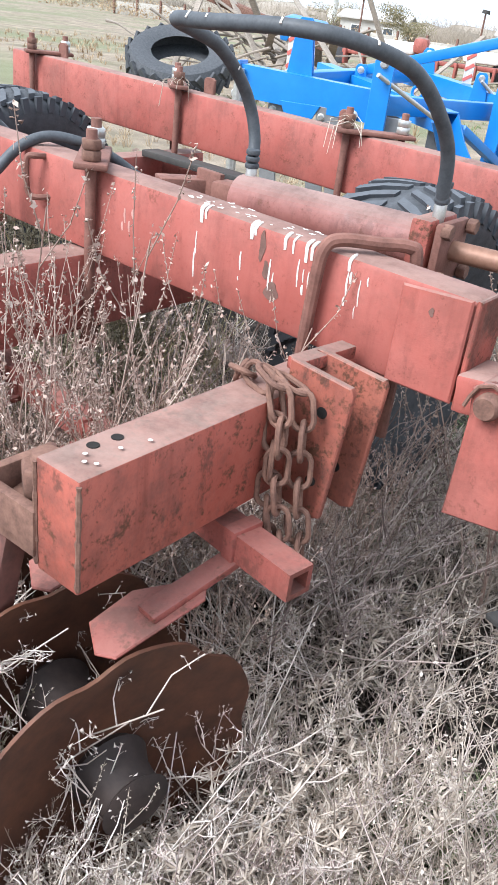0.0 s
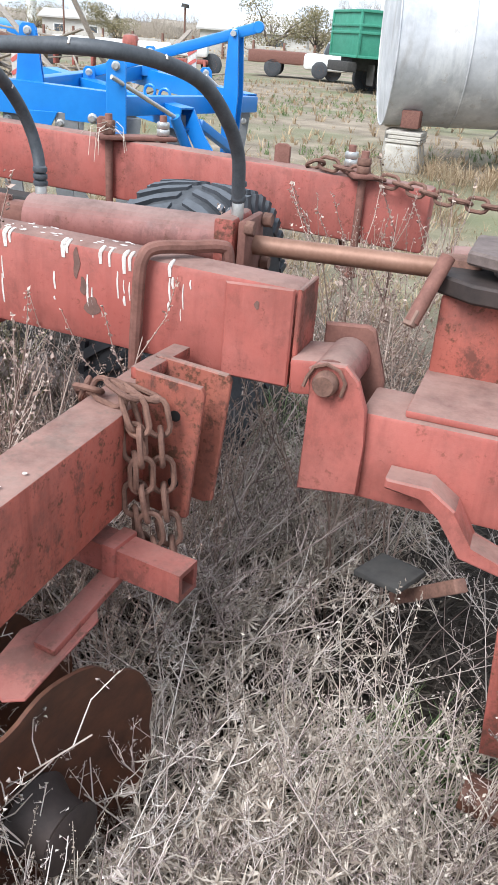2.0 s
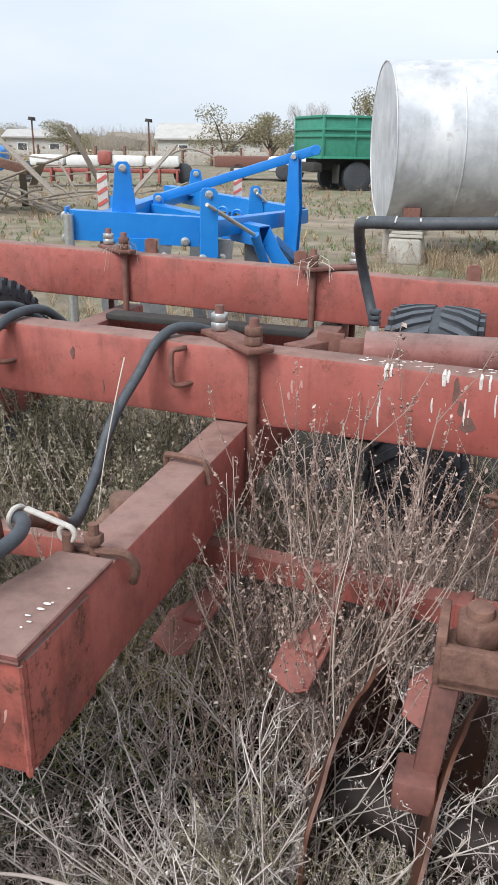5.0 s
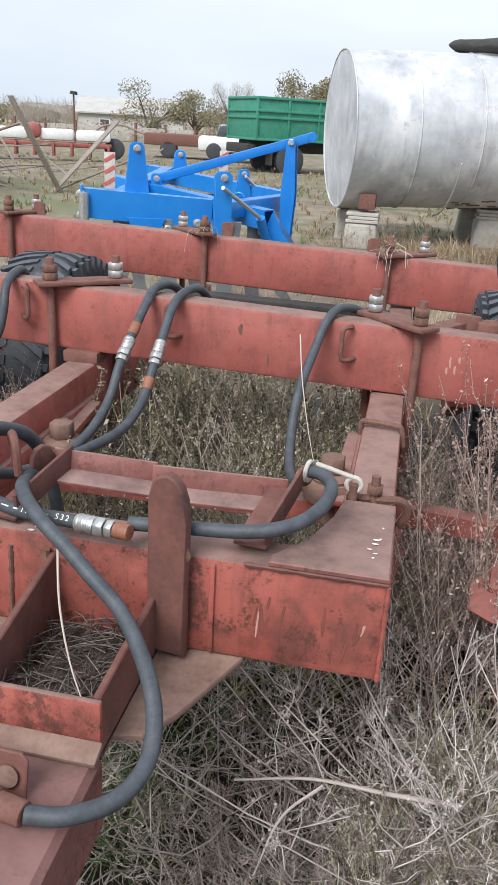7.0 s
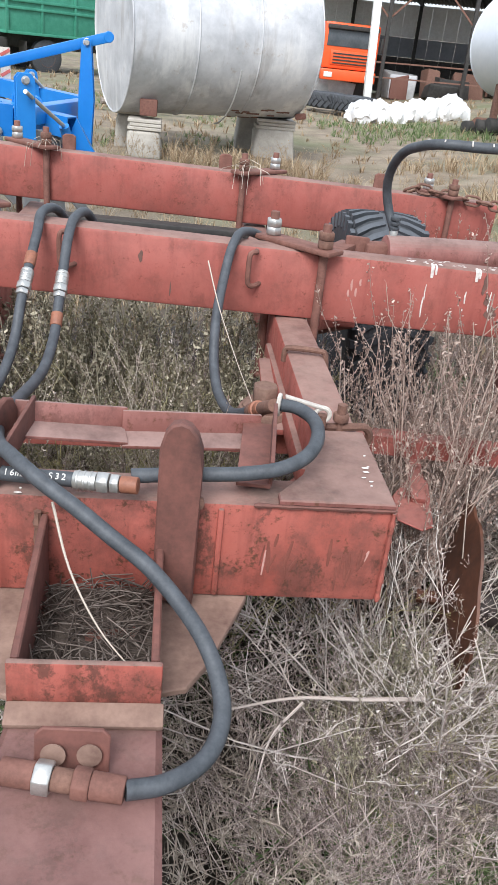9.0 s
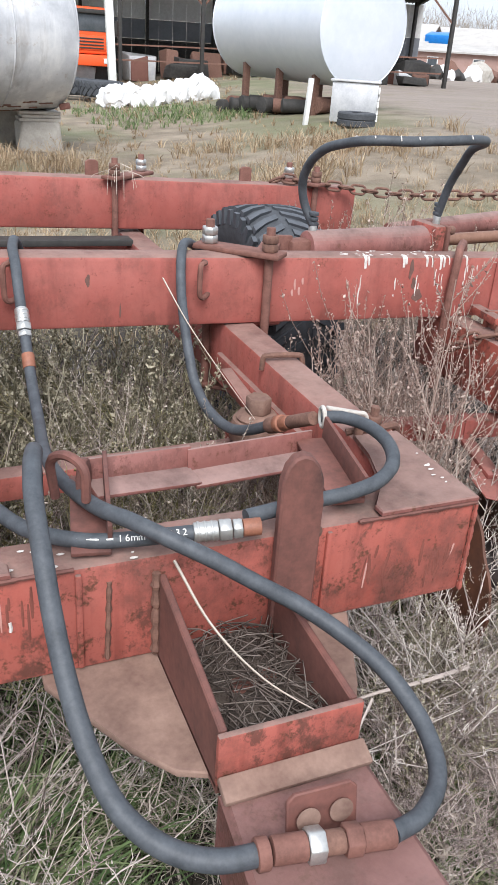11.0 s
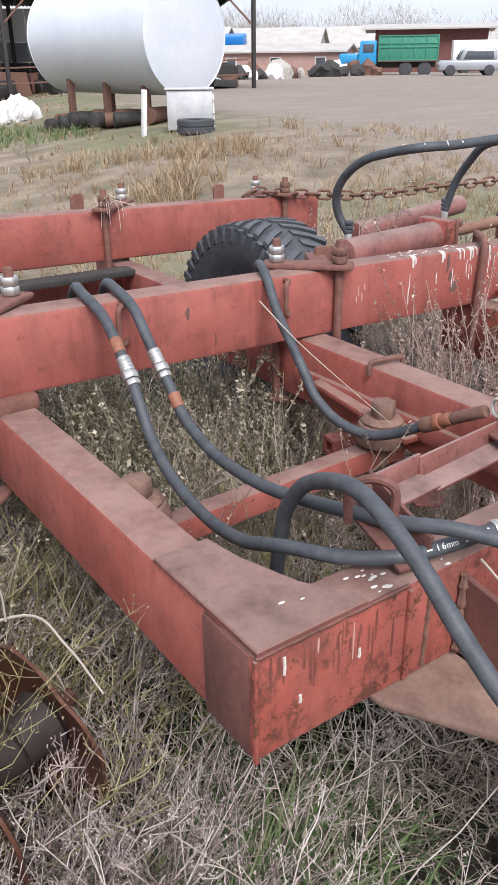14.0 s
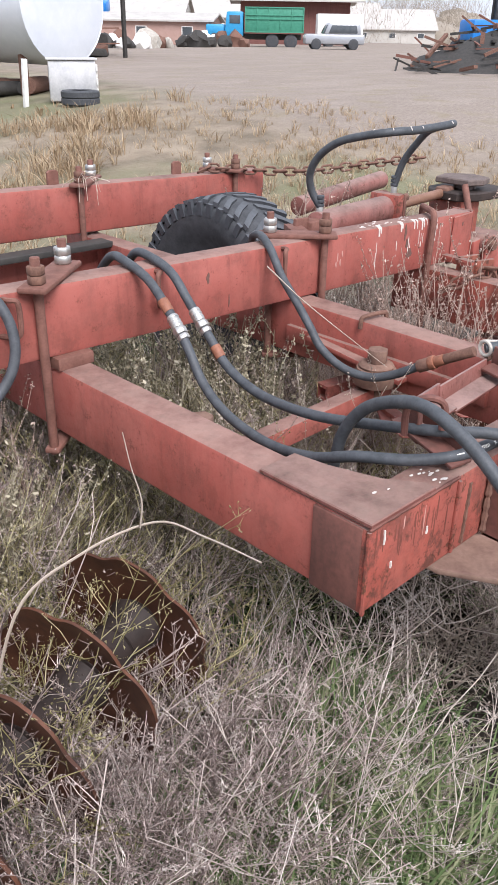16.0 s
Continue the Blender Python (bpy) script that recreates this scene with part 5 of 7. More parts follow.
tank1, m1, L1 = tank("fuel_tank", (-1.19, 9.72, 1.355), (1.178, 10.50, 1.425), 0.983, ZINC_PLATE, "large grey galvanised horizontal steel fuel tank on concrete blocks", 0.03)
part("manhole", rod((0.55, 10.30, 2.34), (0.55, 10.30, 2.46), 0.24, seg=24), GALV, tank1)
cover = bmesh.new()
bmesh.ops.create_icosphere(cover, subdivisions=3, radius=0.36, matrix=Matrix.Translation((0.57, 10.31, 2.46)) @ Matrix.Diagonal((1.25, 0.9, 0.33, 1)))
for v in cover.verts:
    v.co += Vector(noise.noise_vector(v.co * 4)) * 0.05
part("manhole_cover", cover, DARK, tank1, "crumpled dark tarpaulin over the manhole")
part("outlet", bar((1.30, 10.05, 0.50), (1.44, 10.02, 0.53), 0.08, 0.08, 0.02), RUST_RED, tank1)
rt = random.Random(3)
for k in range(16):
    a, h = 1.15 + rt.uniform(-0.12, 0.12) + (0.35 if k > 9 else 0), L1 * (0.62 + 0.30 * (k % 10) / 9)
    q = m1 @ Vector((0.986 * math.cos(a + math.pi), 0.986 * math.sin(a + math.pi), h))
    if (q - m1 @ Vector((0, 0, h))).y < 0:
        part("patch_weld", bar(q - Vector((0.05, 0.016, 0)), q + Vector((0.05, 0.016, 0)), 0.03, 0.02, 0.006), RUST, tank1)
part("dip_pipe", sweep([m1 @ Vector((-1.088 * math.sin(t), 1.088 * math.cos(t), L1 * 0.55)) for t in np.linspace(1.9, 3.0, 12)][::-1], 0.012, 6), GALV, tank1)


def block(x, y, w, d, h, top, label):
    z = ground_z(x, y) - 0.04
    ob = thing("concrete_block", (x, y, z), label, "concrete block", "blocks under the tank")
    bm = box((x - w / 2, y - d / 2, z), (x + w / 2, y + d / 2, z + h), 0.05, seg=3)
    for v in bm.verts:
        v.co += Vector(noise.noise_vector(v.co * 3.1)) * 0.035
        v.co.x += (x - v.co.x) * 0.12 * (v.co.z - z) / h
    part("block", bm, CONCRETE, ob)
    for k in range(top):
        part("packing_board", box((x - w * 0.46 + 0.03 * (k % 2), y - d * 0.5, z + h + 0.045 * k), (x + w * 0.46, y + d * 0.4, z + h + 0.045 * k + 0.04), 0.006, seg=1), plain("grey_boards", (0.32, 0.29, 0.25), (0.5, 0.47, 0.42), 9.0, 0.9) if k == 0 else bpy.data.materials["grey_boards"], ob)
    return ob


block(-0.73, 9.30, 0.46, 0.5, 0.37, 3, "rough concrete block with boards under the tank")
block(-0.95, 10.25, 0.46, 0.5, 0.46, 3, "rough concrete block with boards under the tank")
block(1.06, 10.42, 0.60, 0.5, 0.42, 3, "rough concrete block with boards under the tank")
block(0.85, 11.15, 0.60, 0.5, 0.52, 3, "rough concrete block with boards under the tank")
wedge = part("packing_wedge", box((-0.80, 9.14, 0.40), (-0.58, 9.34, 0.60), 0.02), RUST_RED)
tagged(wedge, "rust-brown wooden wedge between tank and block", "wedge")

tank2, m2, L2 = tank("storage_tank", (6.91, 12.02, 1.816), (6.20, 15.35, 1.84), 0.969, SILVER, "big silver-white painted horizontal storage tank on short legs", 0.05, (0.0, 1.0))
for k, y in enumerate((12.5, 13.5, 14.5)):
    for x in (6.30 - 0.27 * (y - 12.5), 7.15 - 0.27 * (y - 12.5)):
        part("leg", box((x - 0.06, y - 0.06, ground_z(x, y) - 0.05), (x + 0.06, y + 0.06, 1.15), 0.01), RUST, tank2)
part("hatch_platform", box((6.05, 13.6, 2.76), (6.75, 14.3, 2.83), 0.01), GALV, tank2)
part("hatch", rod((6.4, 13.95, 2.8), (6.4, 13.95, 2.98), 0.26, seg=24), SILVER, tank2)

# dark pipes and worn rollers stored under the silver tank
rp = random.Random(17)
for k in range(16):
    y = 12.6 + 0.17 * k
    x = 6.75 - 0.28 * (y - 12.0) + rp.uniform(-0.25, 0.25)
    z = ground_z(x, y)
    R = rp.uniform(0.08, 0.16)
    a = rp.uniform(-0.6, 0.6)
    d = Vector((math.cos(a), math.sin(a), 0)) * rp.uniform(0.25, 0.5)
    c = Vector((x, y, z + R * 0.95))
    tagged(part("steel_roller", rod(c - d, c + d, R, R * rp.uniform(0.8, 1.0), seg=18, bev=0.015), rp.choice((DARK, DARK, RUST))), "dark rusty steel roller lying under the silver tank", "roller", "rollers under the tank")

crate = thing("metal_cabinet", (6.35, 10.7, ground_z(6.35, 10.7)), "low grey sheet-metal cabinet with a whitewashed brick side", "cabinet")
cm = Matrix.Translation((6.22, 10.85, 0)) @ Matrix.Rotation(radians(-30), 4, "Z")
z0 = ground_z(6.35, 10.7)
part("body", put_box(bmesh.new(), cm @ Matrix.Translation((0, 0, z0 + 0.27)), (0.74, 0.52, 0.60), 0.01), GALV, crate)
part("lid", put_box(bmesh.new(), cm @ Matrix.Translation((0, 0, z0 + 0.59)), (0.80, 0.58, 0.03), 0.006), GALV, crate)
for r in range(5):
    for c in range(3):
        part("brick", put_box(bmesh.new(), cm @ Matrix.Translation((0.385, -0.165 + 0.165 * c + (0.04 if r % 2 else -0.02), z0 + 0.06 + 0.102 * r)), (0.03, 0.155, 0.092), 0.004, 1), WHITE, crate)


def lying_tyre(x, y, z, R, w, label, tilt=(0, 0, 1)):
    prof = [(R * 0.55, -w * 0.38), (R * 0.72, -w * 0.5), (R * 0.93, -w * 0.46), (R, -w * 0.30), (R, w * 0.30), (R * 0.93, w * 0.46), (R * 0.72, w * 0.5), (R * 0.55, w * 0.38), (R * 0.60, w * 0.30), (R * 0.88, w * 0.25), (R * 0.88, -w * 0.25), (R * 0.60, -w * 0.30)]
    bm = bmesh.new()
    m, seg, rings = toward((x, y, z), tilt), 40, []
    for r, h in prof:
        rings.append([bm.verts.new(m @ Vector((r * math.cos(2 * math.pi * j / seg), r * math.sin(2 * math.pi * j / seg), h))) for j in range(seg)])
    for i in range(len(rings)):
        a, b = rings[i], rings[(i + 1) % len(rings)]
        for j in range(seg):
            bm.faces.new((a[j], a[(j + 1) % seg], b[(j + 1) % seg], b[j]))
    ob = tagged(part("old_tyre", bm, TYRE), label, "tyre", "old tyres")
    if R > 0.5:
        lug = put_box(bmesh.new(), Matrix(), (0.05, 0.11, w * 0.5), 0.008, 1)
        me = bpy.data.meshes.new("tread_lug")
        lug.to_mesh(me)
        lug.free()
        me.materials.append(TYRE)
        for k in range(44):
            a, s = 2 * math.pi * k / 44, 1 if k % 2 else -1
            o = new("tread_lug", me)
            o.parent = ob
            o.matrix_basis = m @ Matrix.Rotation(a, 4, "Z") @ Matrix.Translation((R + 0.012, 0, s * w * 0.2)) @ Matrix.Rotation(s * 0.7, 4, "X")
    return ob


for k in range(2):
    lying_tyre(5.93, 10.2, ground_z(5.93, 10.2) + 0.05 + 0.10 * k, 0.30, 0.12, "old grey tyre lying beside the metal cabinet")
lying_tyre(-8.3, 8.9, 0.42, 0.80, 0.42, "old black tractor tyre lying in the grass", (0.25, -0.35, 0.9))
lying_tyre(4.3, 21.0, 0.20, 0.55, 0.4, "old tractor tyre beside the white sacks")
lying_tyre(3.7, 21.6, 0.20, 0.55, 0.4, "old tractor tyre beside the white sacks")
tagged(part("timber_post", bar((5.52, 11.2, 0.1), (5.58, 11.2, 1.0), 0.07, 0.09, 0.01, (0, 1, 0)), WHITE), "short whitewashed timber post by the tank", "post")

SACK = plain("white_woven_sack", (0.70, 0.70, 0.70), (0.85, 0.85, 0.85), 14.0, 0.7, 0.0, 0.4, 0.01)
rs = random.Random(8)
for k in range(30):
    x = 4.0 + 2.5 * (k % 15) / 14 + rs.uniform(-0.12, 0.12)
    y = 18.6 + rs.uniform(-0.35, 0.35) + (0.5 if k >= 15 else 0)
    s = rs.uniform(0.18, 0.30)
    bm = bmesh.new()
    bmesh.ops.create_icosphere(bm, subdivisions=3, radius=s, matrix=Matrix.Translation((x, y, ground_z(x, y) + s * 0.75)) @ Matrix.Diagonal((1.0, 0.85, rs.uniform(0.9, 1.35), 1)))
    for v in bm.verts:
        v.co += Vector(noise.noise_vector(v.co * 7)) * 0.11
    tagged(part("sack", bm, SACK), "bulging white woven sack dumped on the grass", "sack", "heap of white sacks")

# ---- open shed ----
SHEET = plain("grey_blue_wall_sheet", (0.16, 0.17, 0.19), (0.25, 0.26, 0.28), 2.0, 0.7, 0.0, 0.3, 0.01)
shed = thing("open_shed", (9, 28, 0), "open-sided steel shed with a dark corrugated roof", "shed")
ra, rb = Vector((18.3, 25.3, 4.2)), Vector((1.2, 32.4, 4.28))     # front edge of the roof
back = Vector((3.3, 8.0, -0.55))
bm = bmesh.new()
nrib = 120
for k in range(nrib):
    a, b = ra.lerp(rb, k / nrib), ra.lerp(rb, (k + 1) / nrib)
    mid = (a + b) / 2 + Vector((0, 0, 0.05))
    q = [bm.verts.new(p) for p in (a, mid, mid + back, a + back)]
    bm.faces.new(q)
    q = [bm.verts.new(p) for p in (mid, b, b + back, mid + back)]
    bm.faces.new(q)
part("roof", bm, DARK, shed, "dark corrugated roof sheets")
part("roof_edge", bar(ra, rb, 0.06, 0.16, 0.01), DARK, shed)
for k in np.linspace(0.02, 0.98, 7):
    p = ra.lerp(rb, k)
    part("post", bar((p.x, p.y, ground_z(p.x, p.y) - 0.1), (p.x, p.y, p.z), 0.13, 0.13, 0.01, (1, 0, 0)), DARK, shed)
    q = p + back * 0.92
    part("post", bar((q.x, q.y, 0), (q.x, q.y, q.z), 0.14, 0.14, 0.01, (1, 0, 0)), DARK, shed)
    part("rafter", bar(p + Vector((0, 0, -0.12)), p + back + Vector((0, 0, -0.12)), 0.08, 0.14, 0.0), DARK, shed)
    along = (rb - ra).normalized()
    for s in (-1, 1) if 0.1 < k < 0.9 else (1,) if k < 0.1 else (-1,):
        part("brace", bar(p + Vector((0, 0, -1.6)), p + along * 1.5 * s + Vector((0, 0, -0.15)), 0.06, 0.06, 0.0), RUST, shed)
for k in range(30):
    a, b = ra.lerp(rb, k / 30) + back * 0.95, ra.lerp(rb, (k + 0.985) / 30) + back * 0.95
    for z0, z1, mat in ((2.3, 3.6, WHITE), (1.5, 2.29, SHEET), (0.0, 1.49, DARK)):
        part("wall_sheet", bar((a.x, a.y, (z0 + z1) / 2), (b.x, b.y, (z0 + z1) / 2), 0.04, z1 - z0, 0.0), mat, shed)
rail0, rail1 = ra.lerp(rb, 0.03), ra.lerp(rb, 0.75)
for z in (1.0, 1.5):
    part("rail", bar((rail0.x, rail0.y, z), (rail1.x, rail1.y, z - 0.3), 0.05, 0.05, 0.0), RUST, shed)
pillar = tagged(part("concrete_pillar", bar((5.30, 23.9, 0.0), (5.20, 24.0, 3.0), 0.20, 0.22, 0.02, (1, 0, 0)), WHITE), "whitewashed concrete pillar standing before the shed", "pillar")
rj = random.Random(12)
for k in range(26):
    f = rj.uniform(0.0, 0.8)
    p = ra.lerp(rb, f) + Vector((rj.uniform(-0.4, 1.2), rj.uniform(0.4, 3.0), 0))
    w, h = rj.uniform(0.4, 1.3), rj.uniform(0.3, 1.1)
    z = ground_z(p.x, p.y)
    bm = box((p.x - w / 2, p.y - 0.4, z), (p.x + w / 2, p.y + 0.4, z + h), 0.05)
    for v in bm.verts:
        v.co += Vector(noise.noise_vector(v.co * 1.7)) * 0.2
        v.co.z = max(v.co.z, z)
    tagged(part("scrap_machine", bm, rj.choice((RUST, DARK, DARK, RUST_RED, GALV))), "dark rusty machinery scrap stored under the shed", "scrap", "scrap under the shed")

# ---- vehicles ----
GLASS = plain("dark_window_glass", (0.05, 0.06, 0.07), (0.10, 0.11, 0.12), 3.0, 0.12, 0.0, 0.02)


def road_wheel(parent, at, ahead, R=0.52, w=0.30):
    m = toward(at, ahead)
    wh = part("wheel", turned([(R * 0.5, -w / 2), (R * 0.85, -w / 2), (R, -w * 0.35), (R, w * 0.35), (R * 0.85, w / 2), (R * 0.5, w / 2)], m, 28), TYRE, parent, "dusty black tyre")
    part("rim", turned([(R * 0.56, w * 0.42), (R * 0.52, w * 0.52), (R * 0.42, w * 0.3), (R * 0.18, w * 0.3), (R * 0.16, w * 0.48), (0.02, w * 0.5)], m, 24), RUST, wh)
    part("rim", turned([(R * 0.56, -w * 0.42), (R * 0.52, -w * 0.52), (R * 0.42, -w * 0.3), (R * 0.18, -w * 0.3), (R * 0.16, -w * 0.48), (0.02, -w * 0.5)], m, 24), RUST, wh)


def vehicle(name, at, yaw, label, category, build, scale=1.0):
    m = Matrix.Translation((at[0], at[1], ground_z(at[0], at[1]) + (at[2] if len(at) > 2 else 0))) @ Matrix.Rotation(radians(yaw), 4, "Z") @ Matrix.Scale(scale, 4)
    ob = thing(name, m.translation, label, category)

    def add(part_name, lo, hi, mat, bev=0.04, label="", taper=None, parent=None):
        bm = box(lo, hi, bev)
        if taper:
            zl, zh = lo[2], hi[2]
            for v in bm.verts:
                f = (v.co.z - zl) / (zh - zl)
                v.co.x += (taper[0] if v.co.x > (lo[0] + hi[0]) / 2 else taper[1]) * f
        bmesh.ops.transform(bm, matrix=m, verts=bm.verts)
        return part(part_name, bm, mat, parent or ob, label)

    def roll(x, y, R=0.52, w=0.30):
        road_wheel(ob, m @ Vector((x, y, R)), m.to_3x3() @ Vector((0, 1, 0)), R, w)
    build(add, roll)
    return ob


def dump_body(add, x0, x1, w, z0, z1, mat, ribs):
    body = add("tipper_body", (x0, -w, z0), (x1, w, z1), mat, 0.03, "ribbed green tipper body")
    for k in range(ribs + 1):
        x = x0 + (x1 - x0) * k / ribs
        for s in (-1, 1):
            add("rib", (x - 0.04, s * w - 0.05, z0), (x + 0.04, s * w + 0.05, z1), mat, 0.01, parent=body)
    for f in (0.0, 0.52, 0.68, 0.98):
        z = z0 + (z1 - z0) * f
        for s in (-1, 1):
            add("rail", (x0 - 0.02, s * w - 0.06, z - 0.03), (x1 + 0.02, s * w + 0.06, z + 0.05), mat, 0.01, parent=body)
        add("rail", (x0 - 0.05, -w, z - 0.03), (x0 + 0.04, w, z + 0.05), mat, 0.01, parent=body)


def green_truck(add, roll):
    dump_body(add, 0.0, 4.6, 1.2, 1.15, 2.45, GREEN, 4)
    add("chassis", (0.1, -0.5, 0.75), (6.6, 0.5, 1.12), DARK)
    add("cab", (5.0, -1.15, 0.9), (6.7, 1.15, 2.4), WHITE, 0.1)
    add("tail_box", (-0.2, -0.9, 0.7), (0.15, 0.9, 1.0), DARK)
    add("mud_flap", (0.6, -1.2, 0.35), (0.63, -0.7, 0.95), DARK, 0.0)
    for x in (1.35, 5.8):
        for y in (-1.0, 1.0):
            roll(x, y)


vehicle("tipper_truck", (-6.25, 26.9, -0.10), 36, "green-bodied tipper truck parked in the yard", "truck", green_truck)


def orange_cab(add, roll):
    cab = add("cab", (-1.2, -1.0, 1.0), (1.2, 0.9, 2.75), ORANGE, 0.08, "orange lorry cab")
    add("windscreen", (-1.05, -1.03, 1.85), (1.05, -0.97, 2.5), GLASS, 0.02, "dark windscreen", parent=cab)
    add("sun_visor", (-1.1, -1.2, 2.5), (1.1, -0.95, 2.66), DARK, 0.03, parent=cab)
    add("grille", (-0.85, -1.04, 1.15), (0.85, -0.98, 1.70), ORANGE, 0.02, parent=cab)
    for k in range(4):
        add("grille_slat", (-0.75, -1.07, 1.2 + 0.12 * k), (0.75, -1.03, 1.25 + 0.12 * k), DARK, 0.01, parent=cab)
    add("bumper", (-1.2, -1.15, 0.55), (1.2, -0.8, 0.98), ORANGE, 0.05)
    for s in (-1, 1):
        add("headlight", (s * 0.9 - 0.18, -1.18, 0.66), (s * 0.9 + 0.18, -1.12, 0.86), WHITE, 0.02)
        add("mirror", (s * 1.38 - 0.1, -0.95, 1.75), (s * 1.38 + 0.1, -0.88, 2.3), DARK, 0.03)
    add("chassis", (-0.5, 0.9, 0.6), (0.5, 6.5, 1.1), DARK)
    add("load_bed", (-1.2, 1.3, 1.2), (1.2, 6.6, 2.4), RUST)


vehicle("lorry", (5.75, 31.0, 0.1), 4, "orange-cabbed lorry standing at the shed", "lorry", orange_cab, 0.86)

TEAL = plain("sky_blue_cab_paint", (0.02, 0.24, 0.50), (0.04, 0.32, 0.58), 5.0, 0.4)


def blue_truck(add, roll):
    dump_body(add, 0.0, 4.3, 1.2, 1.1, 2.75, GREEN, 5)
    cab = add("cab", (-1.6, -1.05, 0.8), (-0.15, 1.05, 2.45), TEAL, 0.1, "sky-blue cab", (-0.05, 0.2))
    add("cab_window", (-1.2, -1.08, 1.65), (-0.4, 1.08, 2.2), GLASS, 0.02, parent=cab)
    add("bonnet", (-3.0, -0.8, 0.8), (-1.55, 0.8, 1.6), TEAL, 0.15)
    add("bumper", (-3.2, -1.1, 0.5), (-2.95, 1.1, 0.8), WHITE)
    add("chassis", (-2.9, -0.45, 0.6), (4.2, 0.45, 1.0), DARK)
    for x in (-2.3, 2.0, 3.4):
        for y in (-0.95, 0.95):
            roll(x, y, 0.5)


vehicle("farm_truck", (45.7, 47.9, -0.1), -46, "sky-blue truck with a green tipper body parked on the track", "truck", blue_truck)


def suv(add, roll):
    body = add("body", (-2.0, -0.82, 0.32), (2.0, 0.82, 0.95), GALV_CAR, 0.14, "silver car body")
    add("cabin", (-1.75, -0.74, 0.9), (0.75, 0.74, 1.62), GALV_CAR, 0.12, "", (-0.28, 0.1))
    add("side_glass", (-1.5, -0.78, 1.0), (0.45, 0.78, 1.48), GLASS, 0.04, "", (-0.22, 0.08))
    add("windscreen", (0.55, -0.65, 1.0), (0.82, 0.65, 1.5), GLASS, 0.03, "", (-0.27, -0.2))
    for s in (-1, 1):
        add("headlight", (1.96, s * 0.6 - 0.12, 0.68), (2.03, s * 0.6 + 0.12, 0.84), WHITE, 0.02, parent=body)
    for x in (-1.25, 1.25):
        for y in (-0.76, 0.76):
            roll(x, y, 0.34, 0.2)


GALV_CAR = plain("silver_car_paint", (0.36, 0.38, 0.41), (0.44, 0.46, 0.49), 3.0, 0.3, 0.4, 0.02)
vehicle("car", (44.6, 38.2, 0), 138, "silver compact off-road car parked on the track", "car", suv)
vehicle("box_trailer", (55.5, 47.0, 0), -43, "white box trailer parked by the barn", "trailer", lambda add, roll: (add("box", (-2.6, -1.2, 0.8), (2.6, 1.2, 3.3), WHITE, 0.05), add("chassis", (-2.4, -0.5, 0.5), (2.4, 0.5, 0.8), DARK), [roll(x, y, 0.4) for x in (-1.2, 1.2) for y in (-0.95, 0.95)]), 0.72)


def tractor(add, roll):
    cab = add("cab", (-0.8, -0.8, 1.3), (0.8, 0.8, 2.55), GLASS, 0.06, "glazed tractor cab")
    for x in (-0.8, 0.0, 0.8):
        for y in (-0.8, 0.8):
            add("cab_post", (x - 0.05, y - 0.05, 1.2), (x + 0.05, y + 0.05, 2.6), DARK, 0.01, parent=cab)
    add("cab_roof", (-0.95, -0.9, 2.55), (0.95, 0.9, 2.75), WHITE, 0.06, parent=cab)
    add("bonnet", (0.8, -0.45, 0.8), (2.6, 0.45, 1.5), BLUE, 0.1)
    add("body", (-1.0, -0.6, 0.6), (0.9, 0.6, 1.3), BLUE, 0.05)
    for y in (-0.9, 0.9):
        roll(-0.5, y, 0.75, 0.4)
        roll(2.1, y, 0.45, 0.28)


vehicle("tractor", (29.6, 16.0, 0), 160, "blue wheeled tractor with a white-roofed cab behind the scrap", "tractor", tractor)


def sprayer(add, roll):
    add("frame", (-2.6, -0.4, 0.35), (2.6, 0.4, 0.5), RED)
    for x in (-2.0, -0.75, 0.75, 2.0):
        add("hopper", (x - 0.6, -0.35, 0.55), (x + 0.58, 0.35, 0.92), WHITE, 0.1, "white seed hopper")
    for k in range(9):
        add("coulter", (-2.5 + 0.62 * k, -0.6, 0.05), (-2.42 + 0.62 * k, 0.0, 0.5), RED, 0.01)
    add("fan_housing", (-0.25, -0.5, 0.6), (0.25, 0.1, 1.1), RED, 0.15)
    for x in (-2.7, 2.7):
        roll(x, 0, 0.35, 0.2)


vehicle("seed_drill", (-13.2, 25.5, 0.12), 20, "red seed drill with white hoppers parked in the yard", "seed drill", sprayer)
vehicle("car", (-7.6, 33.5, 0.1), 15, "white car parked beside the green truck", "car", lambda add, roll: (add("body", (-1.9, -0.8, 0.3), (1.9, 0.8, 0.9), WHITE, 0.14), add("cabin", (-1.2, -0.7, 0.85), (0.8, 0.7, 1.4), GLASS, 0.12, "", (-0.3, 0.2)), [roll(x, y, 0.32, 0.2) for x in (-1.25, 1.25) for y in (-0.74, 0.74)]))
vehicle("scrap_trailer", (-9.6, 33.5, 0), 15, "rust-red low farm trailer in the grass", "trailer", lambda add, roll: (add("bed", (-2.2, -1.0, 0.5), (2.2, 1.0, 0.95), RUST_RED, 0.05), [roll(x, y, 0.35, 0.2) for x in (-1.2, 1.2) for y in (-0.9, 0.9)]))


